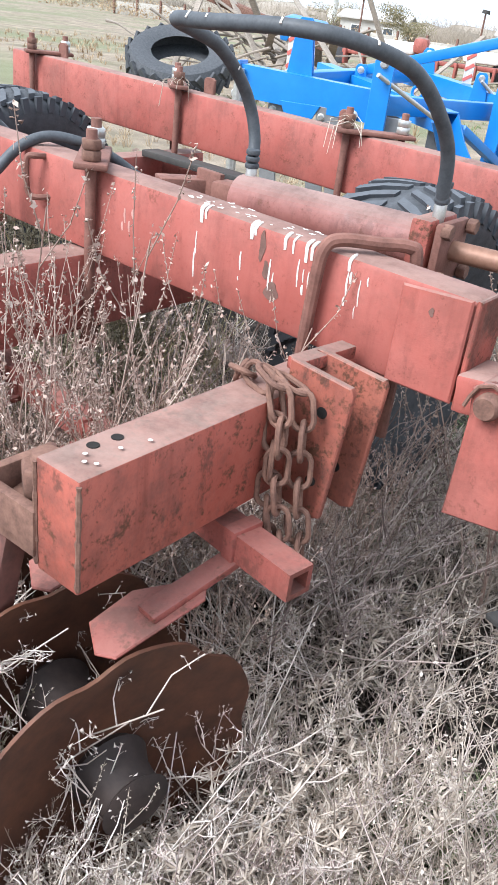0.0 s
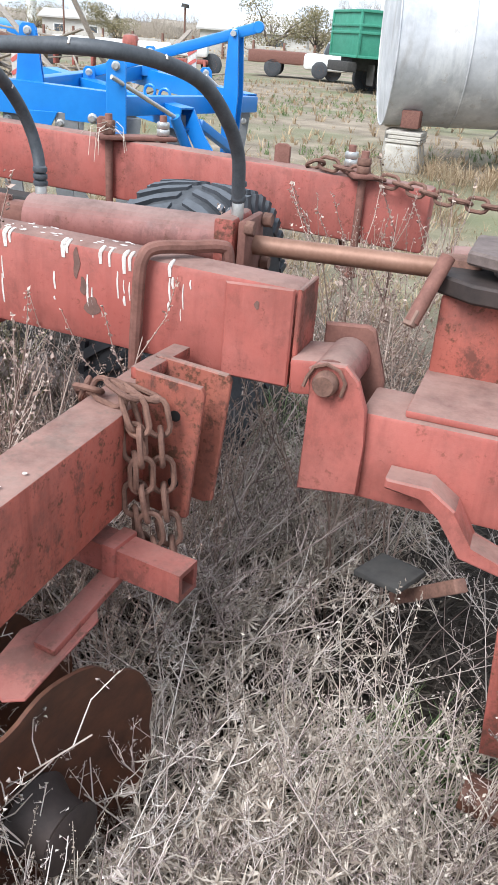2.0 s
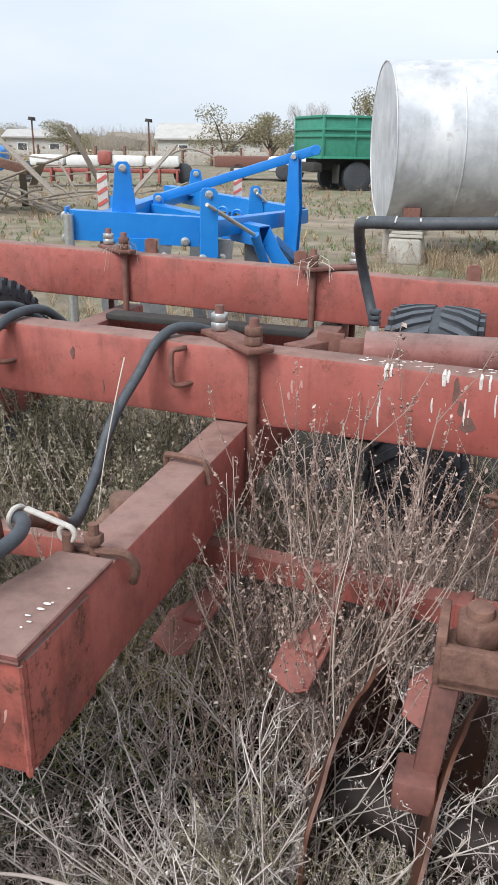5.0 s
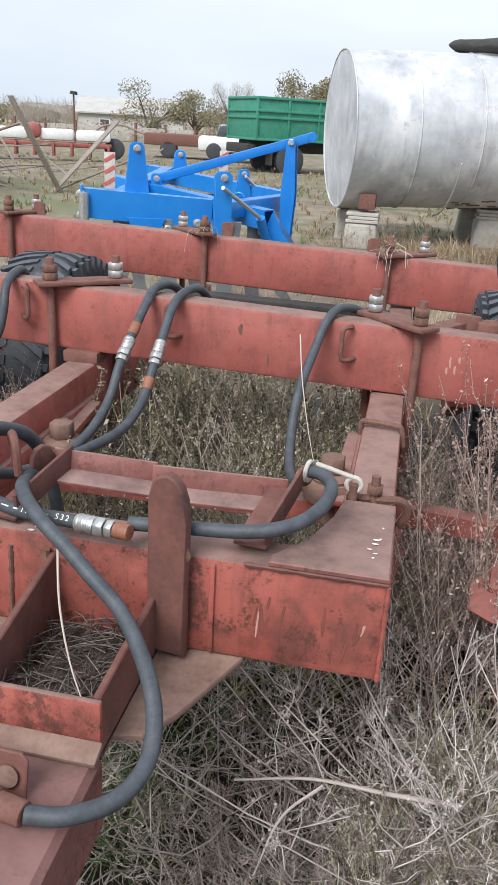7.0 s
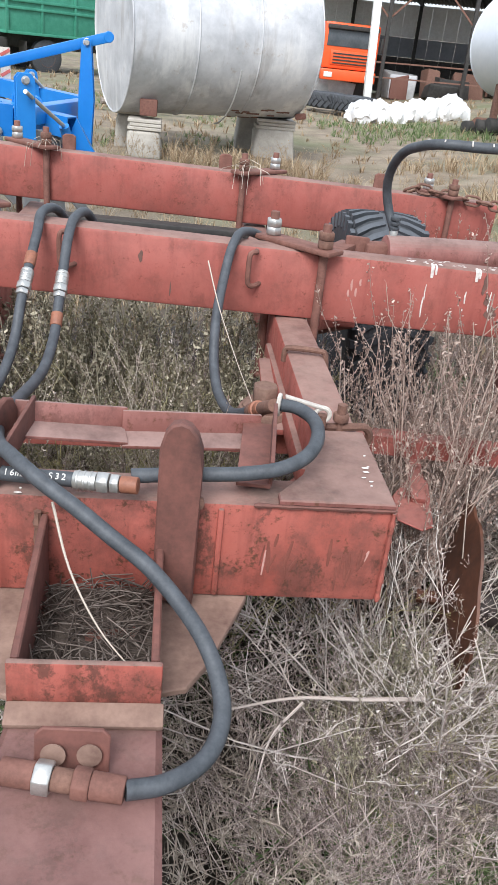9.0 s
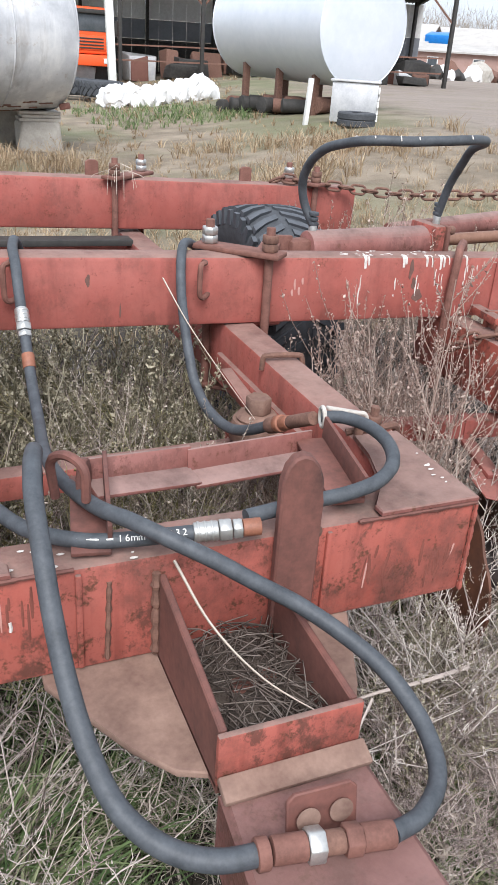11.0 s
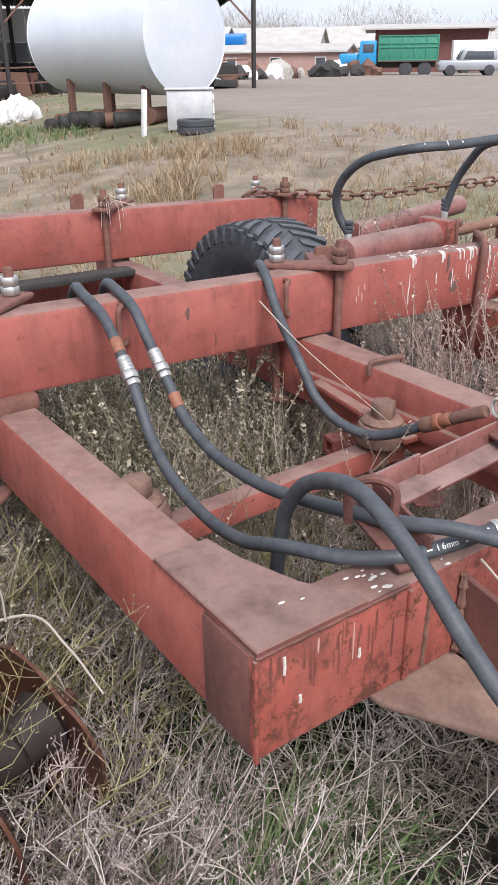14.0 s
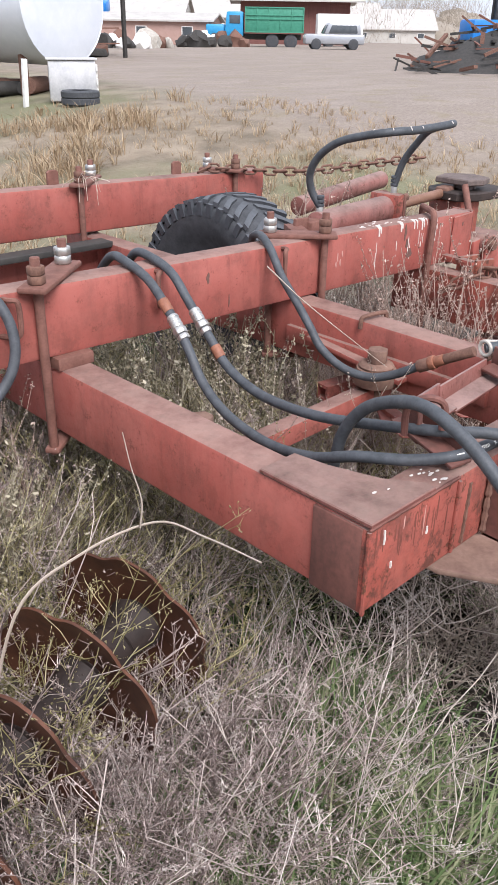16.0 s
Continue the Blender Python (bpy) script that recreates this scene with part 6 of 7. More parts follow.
# ---- buildings and distance ----
ROOF = plain("grey_slate_roof", (0.36, 0.34, 0.32), (0.52, 0.50, 0.47), 1.2, 0.85, 0.0, 0.4, 0.03, 6.0, (1, 1, 1))
BRICKISH = plain("pale_red_brick_wall", (0.33, 0.21, 0.175), (0.43, 0.29, 0.25), 2.0, 0.9, 0.0, 0.4, 0.02)
PLASTER = plain("limewashed_wall", (0.42, 0.40, 0.37), (0.56, 0.54, 0.50), 1.0, 0.9, 0.0, 0.3, 0.02)
BARN = plain("dark_red_boards", (0.12, 0.05, 0.045), (0.20, 0.085, 0.07), 2.0, 0.85, 0.0, 0.4, 0.02, 6.0, (6, 6, 0.4))


def house(at, yaw, L, W, H, rise, wall, roof, label, windows=3, overhang=0.3, category="house"):
    m = Matrix.Translation((at[0], at[1], ground_z(at[0], at[1]) + (at[2] if len(at) > 2 else 0))) @ Matrix.Rotation(radians(yaw), 4, "Z")
    ob = thing("house", m.translation, label, category)
    part("wall", put_box(bmesh.new(), m @ Matrix.Translation((0, 0, H / 2)), (L, W, H)), wall, ob)
    o = overhang
    bm = bmesh.new()
    prof = [(-W / 2 - o, H), (0, H + rise), (W / 2 + o, H), (W / 2 + o, H - 0.12), (0, H + rise - 0.12), (-W / 2 - o, H - 0.12)]
    loops = [[bm.verts.new(m @ Vector((x, y, z))) for y, z in prof] for x in (-L / 2 - o, L / 2 + o)]
    for j in range(6):
        bm.faces.new((loops[0][j], loops[0][(j + 1) % 6], loops[1][(j + 1) % 6], loops[1][j]))
    bm.faces.new(loops[0])
    bm.faces.new(loops[1])
    part("roof", bm, roof, ob)
    for s in (-1, 1):
        gm = bmesh.new()
        gm.faces.new([gm.verts.new(m @ Vector(v)) for v in ((s * L / 2, -W / 2, H - 0.01), (s * L / 2, W / 2, H - 0.01), (s * L / 2, 0, H + rise - 0.1))])
        part("gable", gm, wall, ob)
    for k in range(windows):
        x = -L / 2 + L * (k + 0.5) / windows
        for s in (-1, 1):
            w = part("window", put_box(bmesh.new(), m @ Matrix.Translation((x, s * (W / 2 + 0.01), H * 0.55)), (0.9, 0.06, H * 0.4)), WHITE, ob)
            part("pane", put_box(bmesh.new(), m @ Matrix.Translation((x, s * (W / 2 + 0.04), H * 0.55)), (0.75, 0.02, H * 0.33)), GLASS, w)
    return ob


house((39.7, 60.8), -52, 22, 5, 1.7, 0.55, BRICKISH, ROOF, "long low brick farm building with a grey slate roof", 6)
house((49, 74), -48, 20, 7, 2.4, 1.6, PLASTER, ROOF, "long pale farm building with a slate roof", 5)
house((43, 72), -50, 9, 6, 2.2, 1.8, BARN, ROOF, "weathered wooden outbuilding with a slate roof", 2)
barn = house((61.5, 57.8), -45, 10, 7, 3.6, 0.5, BARN, ROOF, "dark red boarded barn with a shallow roof", 0, 1.2, "barn")
house((95, 72), -45, 11, 9, 1.6, 2.4, PLASTER, ROOF, "pale village house with a slate roof", 3)
house((90, 84), -45, 22, 8, 2.4, 2.4, PLASTER, ROOF, "pale village house with a slate roof", 4)
house((62, 82), -45, 24, 8, 2.4, 2.2, PLASTER, ROOF, "pale village house with a slate roof", 4)
house((-39.5, 65.5, -0.1), 20, 5.5, 4.5, 2.0, 0.6, PLASTER, ROOF, "small whitewashed building at the yard's edge", 2)
house((-26, 72, -0.1), 15, 9, 6, 2.0, 1.3, PLASTER, ROOF, "low pale building beyond the fence", 2)
tagged(part("tarpaulin", put_box(bmesh.new(), pose(45.0, 66.5, 3.3, 12, 0, -50), (2.2, 1.5, 0.9), 0.1), BLUE), "bright blue tarpaulin on a shed roof", "tarpaulin")
tagged(part("tarpaulin", put_box(bmesh.new(), pose(-18.6, 26.2, 0.8, 8, 5, 20), (1.6, 1.2, 0.8), 0.15), BLUE), "bright blue tarpaulin-covered pile in the yard", "tarpaulin")

# concrete fence along the yard's far side
fence = thing("concrete_fence", (-26, 54, -0.1), "grey concrete panel fence with dark posts", "fence")
fa, fb2 = Vector((-52, 47, 0)), Vector((-14, 57, 0))
for k in range(19):
    a, b = fa.lerp(fb2, k / 19), fa.lerp(fb2, (k + 0.97) / 19)
    z = ground_z(a.x, a.y)
    if k % 7 != 4:
        part("panel", bar((a.x, a.y, z + 0.45), (b.x, b.y, z + 0.45), 0.12, 0.9 + 0.08 * (k % 3), 0.02), CONCRETE, fence)
    part("post", bar((a.x, a.y - 0.1, z - 0.2), (a.x, a.y - 0.1, z + 1.25), 0.14, 0.14, 0.01, (1, 0, 0)), RUST, fence)

tower = thing("water_tower", (-57, 84, 0), "white steel water tower with a wide head", "water tower")
part("shaft", turned([(0.55, -0.5), (0.5, 4.6), (0.75, 5.0)], Matrix.Translation((-57, 84, 0)), 20), WHITE, tower)
part("head", turned([(0.75, 4.9), (0.98, 5.3), (0.98, 6.9), (0.1, 7.3)], Matrix.Translation((-57, 84, 0)), 24), WHITE, tower)
for x, y in ((-22.9, 36.7), (-17.45, 38.8)):
    lamp = thing("yard_lamp", (x, y, -0.1), "slim dark lamp post with a flat lamp head", "lamp post", "yard lamps")
    part("post", rod((x, y, -0.1), (x, y, 2.35), 0.045, seg=10), RUST, lamp)
    part("lamp_head", rod((x, y, 2.35), (x + 0.02, y, 2.5), 0.20, 0.17, seg=16), DARK, lamp)

# junk along the track by the long building
rk = random.Random(21)
for k in range(34):
    f = rk.random()
    x, y = 27 + 17 * f + rk.uniform(-1, 1), 41 + 6.5 * f + rk.uniform(-1.5, 1.5)
    s = rk.uniform(0.25, 0.65)
    z = ground_z(x, y)
    bm = bmesh.new()
    bmesh.ops.create_icosphere(bm, subdivisions=2, radius=s, matrix=Matrix.Translation((x, y, z + s * 0.4)) @ Matrix.Diagonal((rk.uniform(0.7, 1.4), 1, rk.uniform(0.6, 1.5), 1)))
    for v in bm.verts:
        v.co += Vector(noise.noise_vector(v.co * 2.3)) * s * 0.5
        v.co.z = max(v.co.z, z - 0.05)
    tagged(part("junk_bundle", bm, rk.choice((DARK, DARK, RUST, RUST, WHITE, SACK, CONCRETE))), "heap of farm junk and pale bundles beside the track", "junk", "junk along the track")

# scrap heap of bars and beams
heap = thing("scrap_heap", (22, 12.6, 0.5), "tangled heap of rusty steel bars and beams", "scrap heap")
for k in range(150):
    a = Vector((rk.gauss(22.0, 1.3), rk.gauss(12.6, 1.0), 0))
    z = ground_z(a.x, a.y)
    d = Vector((rk.uniform(-1, 1), rk.uniform(-1, 1), rk.uniform(-0.15, 0.35))).normalized() * rk.uniform(0.5, 1.5)
    h = max(0.05, 1.35 - 0.45 * (a - Vector((22, 12.6, 0))).length) * rk.random()
    p = Vector((a.x, a.y, z + h + 0.1))
    part("scrap_bar", bar(p - d * 0.5, p + d * 0.5, rk.uniform(0.04, 0.12), rk.uniform(0.03, 0.10), 0.0), rk.choice((RUST, RUST, RUST_RED, DARK)), heap)
base = turned([(2.7, -0.15), (2.0, 0.25), (1.1, 0.72), (0.1, 0.95)], Matrix.Translation((22, 12.6, ground_z(22, 12.6))), 24)
for v in base.verts:
    v.co += Vector(noise.noise_vector(v.co * 1.5)) * 0.2
part("scrap_base", base, DARK, heap)

# old timber and a fallen pole
WOOD = plain("grey_weathered_wood", (0.16, 0.13, 0.105), (0.36, 0.315, 0.27), 6.0, 0.9, 0.0, 0.7, 0.01, 8.0, (1, 8, 8))
pile = thing("timber_pile", (-10, 14, 0), "collapsed pile of old grey boards and split branches", "timber")
tp = random.Random(5)
for k in range(60):
    c = Vector((tp.gauss(-10.2, 1.5), tp.gauss(14.0, 1.2), 0.1 + abs(tp.gauss(0.3, 0.35))))
    d = Vector((tp.uniform(-1, 1), tp.uniform(-0.5, 0.5), tp.uniform(-0.45, 0.3))).normalized() * tp.uniform(0.7, 1.8)
    if k % 3:
        part("board", bar(c - d, c + d, tp.uniform(0.08, 0.17), 0.03, 0.004), WOOD, pile)
    else:
        part("branch", sweep(glide([c - d * 0.6, c - d * 0.2 + Vector((0, 0, 0.05)), c + d * 0.25, c + d * 0.6], 4), lambda t: 0.03 - 0.018 * t, 7), WOOD, pile)
for a, b in (((-12.5, 13.6, 1.5), (-9.3, 14.2, 0.75)), ((-13.0, 13.2, 1.7), (-10.4, 14.0, 0.95))):
    part("beam", bar(a, b, 0.2, 0.18, 0.01), RUST, pile)
pole = tagged(part("fallen_pole", sweep(glide([(-1.8, 15.2, 0.08), (-0.7, 15.6, 0.14), (0.6, 16.0, 0.2)], 6), 0.06, 8), WOOD), "grey wooden pole lying in the grass", "pole")
tagged(part("forked_stick", sweep(glide([(-15.6, 36, 0.2), (-15.0, 36, 0.9), (-14.0, 36, 1.1), (-12.8, 36, 0.75)], 6), 0.05, 6), WOOD), "bent grey branch stuck in the ground", "branch")


# ---- growing things ----
def mesh_of(name, verts, tris, material, label, category, kind="stuff"):
    me = bpy.data.meshes.new(name)
    me.vertices.add(len(verts))
    me.vertices.foreach_set("co", np.ascontiguousarray(verts, dtype=np.float32).ravel())
    me.loops.add(len(tris) * 3)
    me.loops.foreach_set("vertex_index", np.ascontiguousarray(tris, dtype=np.int32).ravel())
    me.polygons.add(len(tris))
    me.polygons.foreach_set("loop_start", np.arange(0, len(tris) * 3, 3, dtype=np.int32))
    me.update(calc_edges=True)
    me.materials.append(material)
    return tagged(new(name, me), label, category, kind=kind)


def leafy(name, stops, rough=0.8, through_light=0.25):
    """Colour that varies from plant to plant (by island) and along each."""
    m, n, l, b = nodes_of(name)
    g = n.new("ShaderNodeNewGeometry")
    f = noise_at(n, l, 1.6, 3.0, coord="Object")
    mixed = maths(n, l, "ADD", maths(n, l, "MULTIPLY", g.outputs["Random Per Island"], 0.55), maths(n, l, "MULTIPLY", f, 0.45))
    col = ramp(n, l, mixed, stops)
    l.new(col, b.inputs["Base Color"])
    b.inputs["Roughness"].default_value = rough
    b.inputs["Specular IOR Level"].default_value = 0.2
    t, mx, out = n.new("ShaderNodeBsdfTranslucent"), n.new("ShaderNodeMixShader"), n["Material Output"]
    l.new(col, t.inputs["Color"])
    mx.inputs[0].default_value = through_light
    l.new(b.outputs[0], mx.inputs[1])
    l.new(t.outputs[0], mx.inputs[2])
    l.new(mx.outputs[0], out.inputs["Surface"])
    return m


class Plant:
    """Collects the thin stems and blades of one plant."""

    def __init__(self):
        self.v, self.t = [], []

    def stem(self, path, r0, r1):
        k = len(path)
        base = sum(len(a) for a in self.v)
        path = np.array(path, float)
        d = np.gradient(path, axis=0)
        d /= np.linalg.norm(d, axis=1)[:, None] + 1e-9
        ref = np.array([0.31, 0.95, 0.07])
        s = np.cross(d, ref)
        s /= np.linalg.norm(s, axis=1)[:, None] + 1e-9
        o = np.cross(d, s)
        r = np.linspace(r0, r1, k)[:, None]
        ring = np.stack([path + r * s, path + r * (-0.5 * s + 0.87 * o), path + r * (-0.5 * s - 0.87 * o)], 1).reshape(-1, 3)
        self.v.append(ring)
        for i in range(k - 1):
            for j in range(3):
                a, b, c, e = base + 3 * i + j, base + 3 * i + (j + 1) % 3, base + 3 * i + 3 + j, base + 3 * i + 3 + (j + 1) % 3
                self.t += [(a, b, e), (a, e, c)]

    def blade(self, path, w):
        k = len(path)
        base = sum(len(a) for a in self.v)
        path = np.array(path, float)
        d = path[-1] - path[0]
        s = np.cross(d, [0.1, 0.2, 1.0])
        s /= np.linalg.norm(s) + 1e-9
        wid = (w * np.array([0.6, 1.0, 0.85, 0.6, 0.4, 0.3])[:k - 1])[:, None] * 0.5
        left, right = path[:-1] - s * wid, path[:-1] + s * wid
        self.v.append(np.concatenate([np.stack([left, right], 1).reshape(-1, 3), path[-1:]]))
        for i in range(k - 2):
            a = base + 2 * i
            self.t += [(a, a + 1, a + 3), (a, a + 3, a + 2)]
        a = base + 2 * (k - 2)
        self.t.append((a, a + 1, a + 2))

    def bud(self, at, r, rng):
        base = sum(len(a) for a in self.v)
        q = rng.normal(size=(4, 3))
        q /= np.linalg.norm(q, axis=1)[:, None]
        self.v.append(np.array(at) + q * r)
        self.t += [(base, base + 1, base + 2), (base, base + 2, base + 3), (base, base + 3, base + 1), (base + 1, base + 3, base + 2)]

    def flake(self, at, r, rng):
        base = sum(len(a) for a in self.v)
        a, b = rng.normal(size=3), rng.normal(size=3)
        a /= np.linalg.norm(a)
        b /= np.linalg.norm(b)
        at = np.array(at)
        self.v.append(np.stack([at - a * r, at + b * r * 0.6, at + a * r, at - b * r * 0.6 + a * 0.2 * r]))
        self.t += [(base, base + 1, base + 2), (base, base + 2, base + 3)]

    def done(self):
        return np.concatenate(self.v), np.array(self.t)


def forked(seed, h, spread, mains, forks, tips, r=0.0012, bud=0.0021):
    """A dry wiry weed: curved stems that fork again and again and end in little umbels of seed heads."""
    g, p = np.random.default_rng(seed), Plant()
    low = np.array([g.normal() * 0.03, g.normal() * 0.03, h * g.uniform(0.25, 0.4)])
    p.stem([np.zeros(3), low * 0.5 + g.normal(size=3) * 0.006, low], r * 1.5, r * 1.2)
    for m in range(mains):
        a = 6.28 * (m + g.random() * 0.8) / mains
        out = np.array([math.cos(a), math.sin(a), 0])
        st = low * g.uniform(0.45, 1.0)
        reach, rise = spread * h * g.uniform(0.35, 1.0), h * g.uniform(0.35, 0.68)
        bend = st + out * reach * 0.55 + np.array([0, 0, rise * 0.35]) + g.normal(size=3) * 0.012
        top = st + out * reach + np.array([0, 0, rise])
        p.stem([st, (st + bend) / 2 + g.normal(size=3) * 0.006, bend, top], r, r * 0.6)
        for f in range(forks):
            k = g.uniform(0.15, 1.0)
            c = bend + (top - bend) * k
            b = g.uniform(0, 6.28)
            d = np.array([math.cos(b), math.sin(b), g.uniform(0.2, 1.2)]) + out * 0.5
            ln = h * g.uniform(0.09, 0.20)
            e = c + d * ln * 0.6 + np.array([0, 0, ln * 0.25])
            p.stem([c, c + (e - c) * 0.5 + g.normal(size=3) * 0.005, e], r * 0.6, r * 0.4)
            for q in range(tips):
                w = g.normal(size=3) + np.array([0, 0, 0.9])
                w *= g.uniform(0.010, 0.024) / np.linalg.norm(w)
                o = c + (e - c) * g.uniform(0.55, 1.0)
                p.blade([o, o + w], r * 1.3)
                p.bud(o + w, bud * g.uniform(0.6, 1.35), g)
    return p.done()


def starry(seed, h, w, ln):
    """A low dry weed: leaning stems with side twigs, each node and tip a star of stiff narrow bracts."""
    g, p = np.random.default_rng(seed), Plant()

    def star(c, up, size, k):
        for q in range(k):
            d = g.normal(size=3)
            d = d / np.linalg.norm(d) + up * 0.55
            d *= size * g.uniform(0.55, 1.15) / np.linalg.norm(d)
            p.blade([c, c + d * 0.5 + g.normal(size=3) * 0.0015, c + d], w * g.uniform(0.6, 1.2))

    for s in range(6):
        a = 6.28 * (s + g.random()) / 6
        out = np.array([math.cos(a), math.sin(a), 0])
        top = out * h * g.uniform(0.35, 0.9) + np.array([0, 0, h * g.uniform(0.5, 1.0)])
        mid = top * 0.5 + np.array([0, 0, 0.03]) + g.normal(size=3) * 0.01
        p.stem([np.zeros(3), mid, top], 0.0016, 0.0010)
        star(top, out * 0.4 + [0, 0, 0.8], ln, 11)
        for f in (0.3, 0.62, 0.85):
            c = mid + (top - mid) * f
            d = g.normal(size=3) * 0.5 + out * 0.4 + np.array([0, 0, 0.5])
            e = c + d / np.linalg.norm(d) * h * g.uniform(0.14, 0.28)
            p.stem([c, (c + e) / 2 + g.normal(size=3) * 0.004, e], 0.0010, 0.0008)
            star(e, d / np.linalg.norm(d), ln * g.uniform(0.7, 1.0), 9)
            star(c, out * 0.2 + [0, 0, 0.3], ln * 0.7, 5)
    return p.done()


def sprawl(seed, reach, stems, r=0.0013, bud=0.0022):
    """Long dry stems that arch over and droop, with kinked side twigs carrying a few knobs."""
    g, p = np.random.default_rng(seed), Plant()
    for s in range(stems):
        a = 6.28 * (s + g.random()) / stems
        L, top, bend = reach * g.uniform(0.6, 1.1), reach * g.uniform(0.25, 0.75), g.normal() * 0.5
        pts = []
        for k in range(8):
            t = k / 7
            q = a + bend * t * t
            pts.append(np.array([math.cos(q) * L * t, math.sin(q) * L * t, 0.01 + top * (1.9 * t - 1.15 * t * t)]) + g.normal(size=3) * 0.006 * (k > 0))
        p.stem(pts, r * 1.3, r * 0.6)
        for k in range(2, 8):
            for w in range(2):
                d = g.normal(size=3) + np.array([math.cos(a), math.sin(a), 0.7])
                d /= np.linalg.norm(d)
                e = pts[k] + d * reach * g.uniform(0.08, 0.26)
                m = (pts[k] + e) / 2 + g.normal(size=3) * 0.008
                p.blade([pts[k], m, e], r * 1.7)
                for o in (m, e):
                    v = g.normal(size=3) + np.array([0, 0, 0.6])
                    v *= g.uniform(0.012, 0.030) / np.linalg.norm(v)
                    p.blade([o, o + v], r * 1.2)
                    p.bud(o + v, bud * g.uniform(0.6, 1.3), g)
    return p.done()


def crumbs(seed, n, reach):
    """A handful of broken stalk and leaf bits lying every way."""
    g, p = np.random.default_rng(seed), Plant()
    for k in range(n):
        c = np.array([g.normal() * reach, g.normal() * reach, g.uniform(0.005, 0.06)])
        d = np.array([g.normal(), g.normal(), g.normal() * 0.35]) * 0.03
        p.blade([c - d, c + g.normal(size=3) * 0.005, c + d], g.uniform(0.002, 0.006))
    return p.done()


def tuft(seed, h, blades, w, droop, segs=4):
    """A tuft of arching grass blades."""
    g, p = np.random.default_rng(seed), Plant()
    for k in range(blades):
        a, r = g.uniform(0, 6.28), g.uniform(0, 0.05)
        d = np.array([math.cos(a), math.sin(a), 0])
        hh, out = h * g.uniform(0.45, 1.1), droop * g.uniform(0.3, 1.2)
        st = d * r
        pts = [st + d * hh * out * (i / segs) ** 1.7 + np.array([0, 0, hh * (i / segs) * (1 - 0.42 * out * (i / segs) ** 2)]) for i in range(segs + 1)]
        p.blade(pts, w * g.uniform(0.6, 1.2))
    return p.done()


def seeding(seed, h, stems, shoots, r=0.0024, grain=0.0025):
    """A tall weed: stems fanning from one root, with steep side shoots that end in knobbly seed spikes."""
    g, p = np.random.default_rng(seed), Plant()
    for s in range(stems):
        a = 6.28 * (s + g.random() * 0.7) / stems
        out = np.array([math.cos(a), math.sin(a), 0]) * g.uniform(0.05, 0.36)
        hh = h * g.uniform(0.72, 1.0)
        pts = [np.zeros(3), out * hh * 0.25 + [0, 0, hh * 0.33], out * hh * 0.62 + [0, 0, hh * 0.68], out * hh * 0.9 + [0, 0, hh]]
        pts = [pts[0]] + [q + g.normal(size=3) * 0.012 for q in pts[1:]]
        p.stem(pts, r, r * 0.45)
        for k in range(shoots):
            f = 0.30 + 0.68 * (k + g.random()) / shoots
            i = min(int(f * 3), 2)
            c = pts[i] + (pts[i + 1] - pts[i]) * (f * 3 - i)
            b = g.uniform(0, 6.28)
            d = np.array([math.cos(b) * 0.75, math.sin(b) * 0.75, g.uniform(0.5, 1.1)])
            ln = hh * (0.11 + 0.27 * (1.05 - f)) * g.uniform(0.6, 1.2)
            e = c + d * ln * 0.55 + np.array([0, 0, 0.02])
            tip = e + (d * 0.5 + np.array([0, 0, 0.7])) * ln * 0.5
            p.stem([c, e, tip], r * 0.42, r * 0.25)
            for q in range(int(13 + ln * 150)):
                f2 = g.uniform(-0.9, 1.05)
                at = (e + (tip - e) * f2 if f2 > 0 else e + (e - c) * f2) + g.normal(size=3) * 0.0032
                if q % 2:
                    p.flake(at, grain * g.uniform(0.6, 1.4), g)
                else:
                    p.bud(at, grain * g.uniform(0.5, 0.95), g)
    return p.done()


def scatter(name, kinds, spots, material, label, category):
    """Sets plants (x, y, z, size, turn) and joins them into one mesh."""
    g = np.random.default_rng(abs(len(name) * 7 + len(spots)))
    vs, ts, n = [], [], 0
    for x, y, z, s, a in spots:
        v, t = kinds[g.integers(len(kinds))]
        c, d = math.cos(a), math.sin(a)
        q = v * s
        tilt = g.normal(size=2) * 0.12
        q = np.stack([q[:, 0] * c - q[:, 1] * d + tilt[0] * q[:, 2] + x, q[:, 0] * d + q[:, 1] * c + tilt[1] * q[:, 2] + y, q[:, 2] + z], 1)
        vs.append(q)
        ts.append(t + n)
        n += len(v)
    return mesh_of(name, np.concatenate(vs), np.concatenate(ts), material, label, category)


# Grey weed toned down to paint the shade between the taller plants.
GREY_WEED = leafy("shade_dark_grey_weed", [(0.25, (0.05, 0.038, 0.032)), (0.5, (0.12, 0.094, 0.08)), (0.75, (0.24, 0.20, 0.175))], 0.8, 0.12)
# Litter colour kept near black in place of the shade at ground level.
LITTER = leafy("shade_dark_plant_litter", [(0.25, (0.018, 0.014, 0.011)), (0.5, (0.045, 0.036, 0.029)), (0.75, (0.11, 0.09, 0.076))], 0.85, 0.05)
PALE = leafy("pale_wiry_weed", [(0.25, (0.48, 0.40, 0.36)), (0.5, (0.66, 0.58, 0.53)), (0.75, (0.80, 0.73, 0.68))], 0.8, 0.25)
STRAW = leafy("dry_straw_leaf", [(0.25, (0.27, 0.22, 0.18)), (0.5, (0.46, 0.39, 0.325)), (0.75, (0.68, 0.60, 0.52))], 0.8, 0.2)
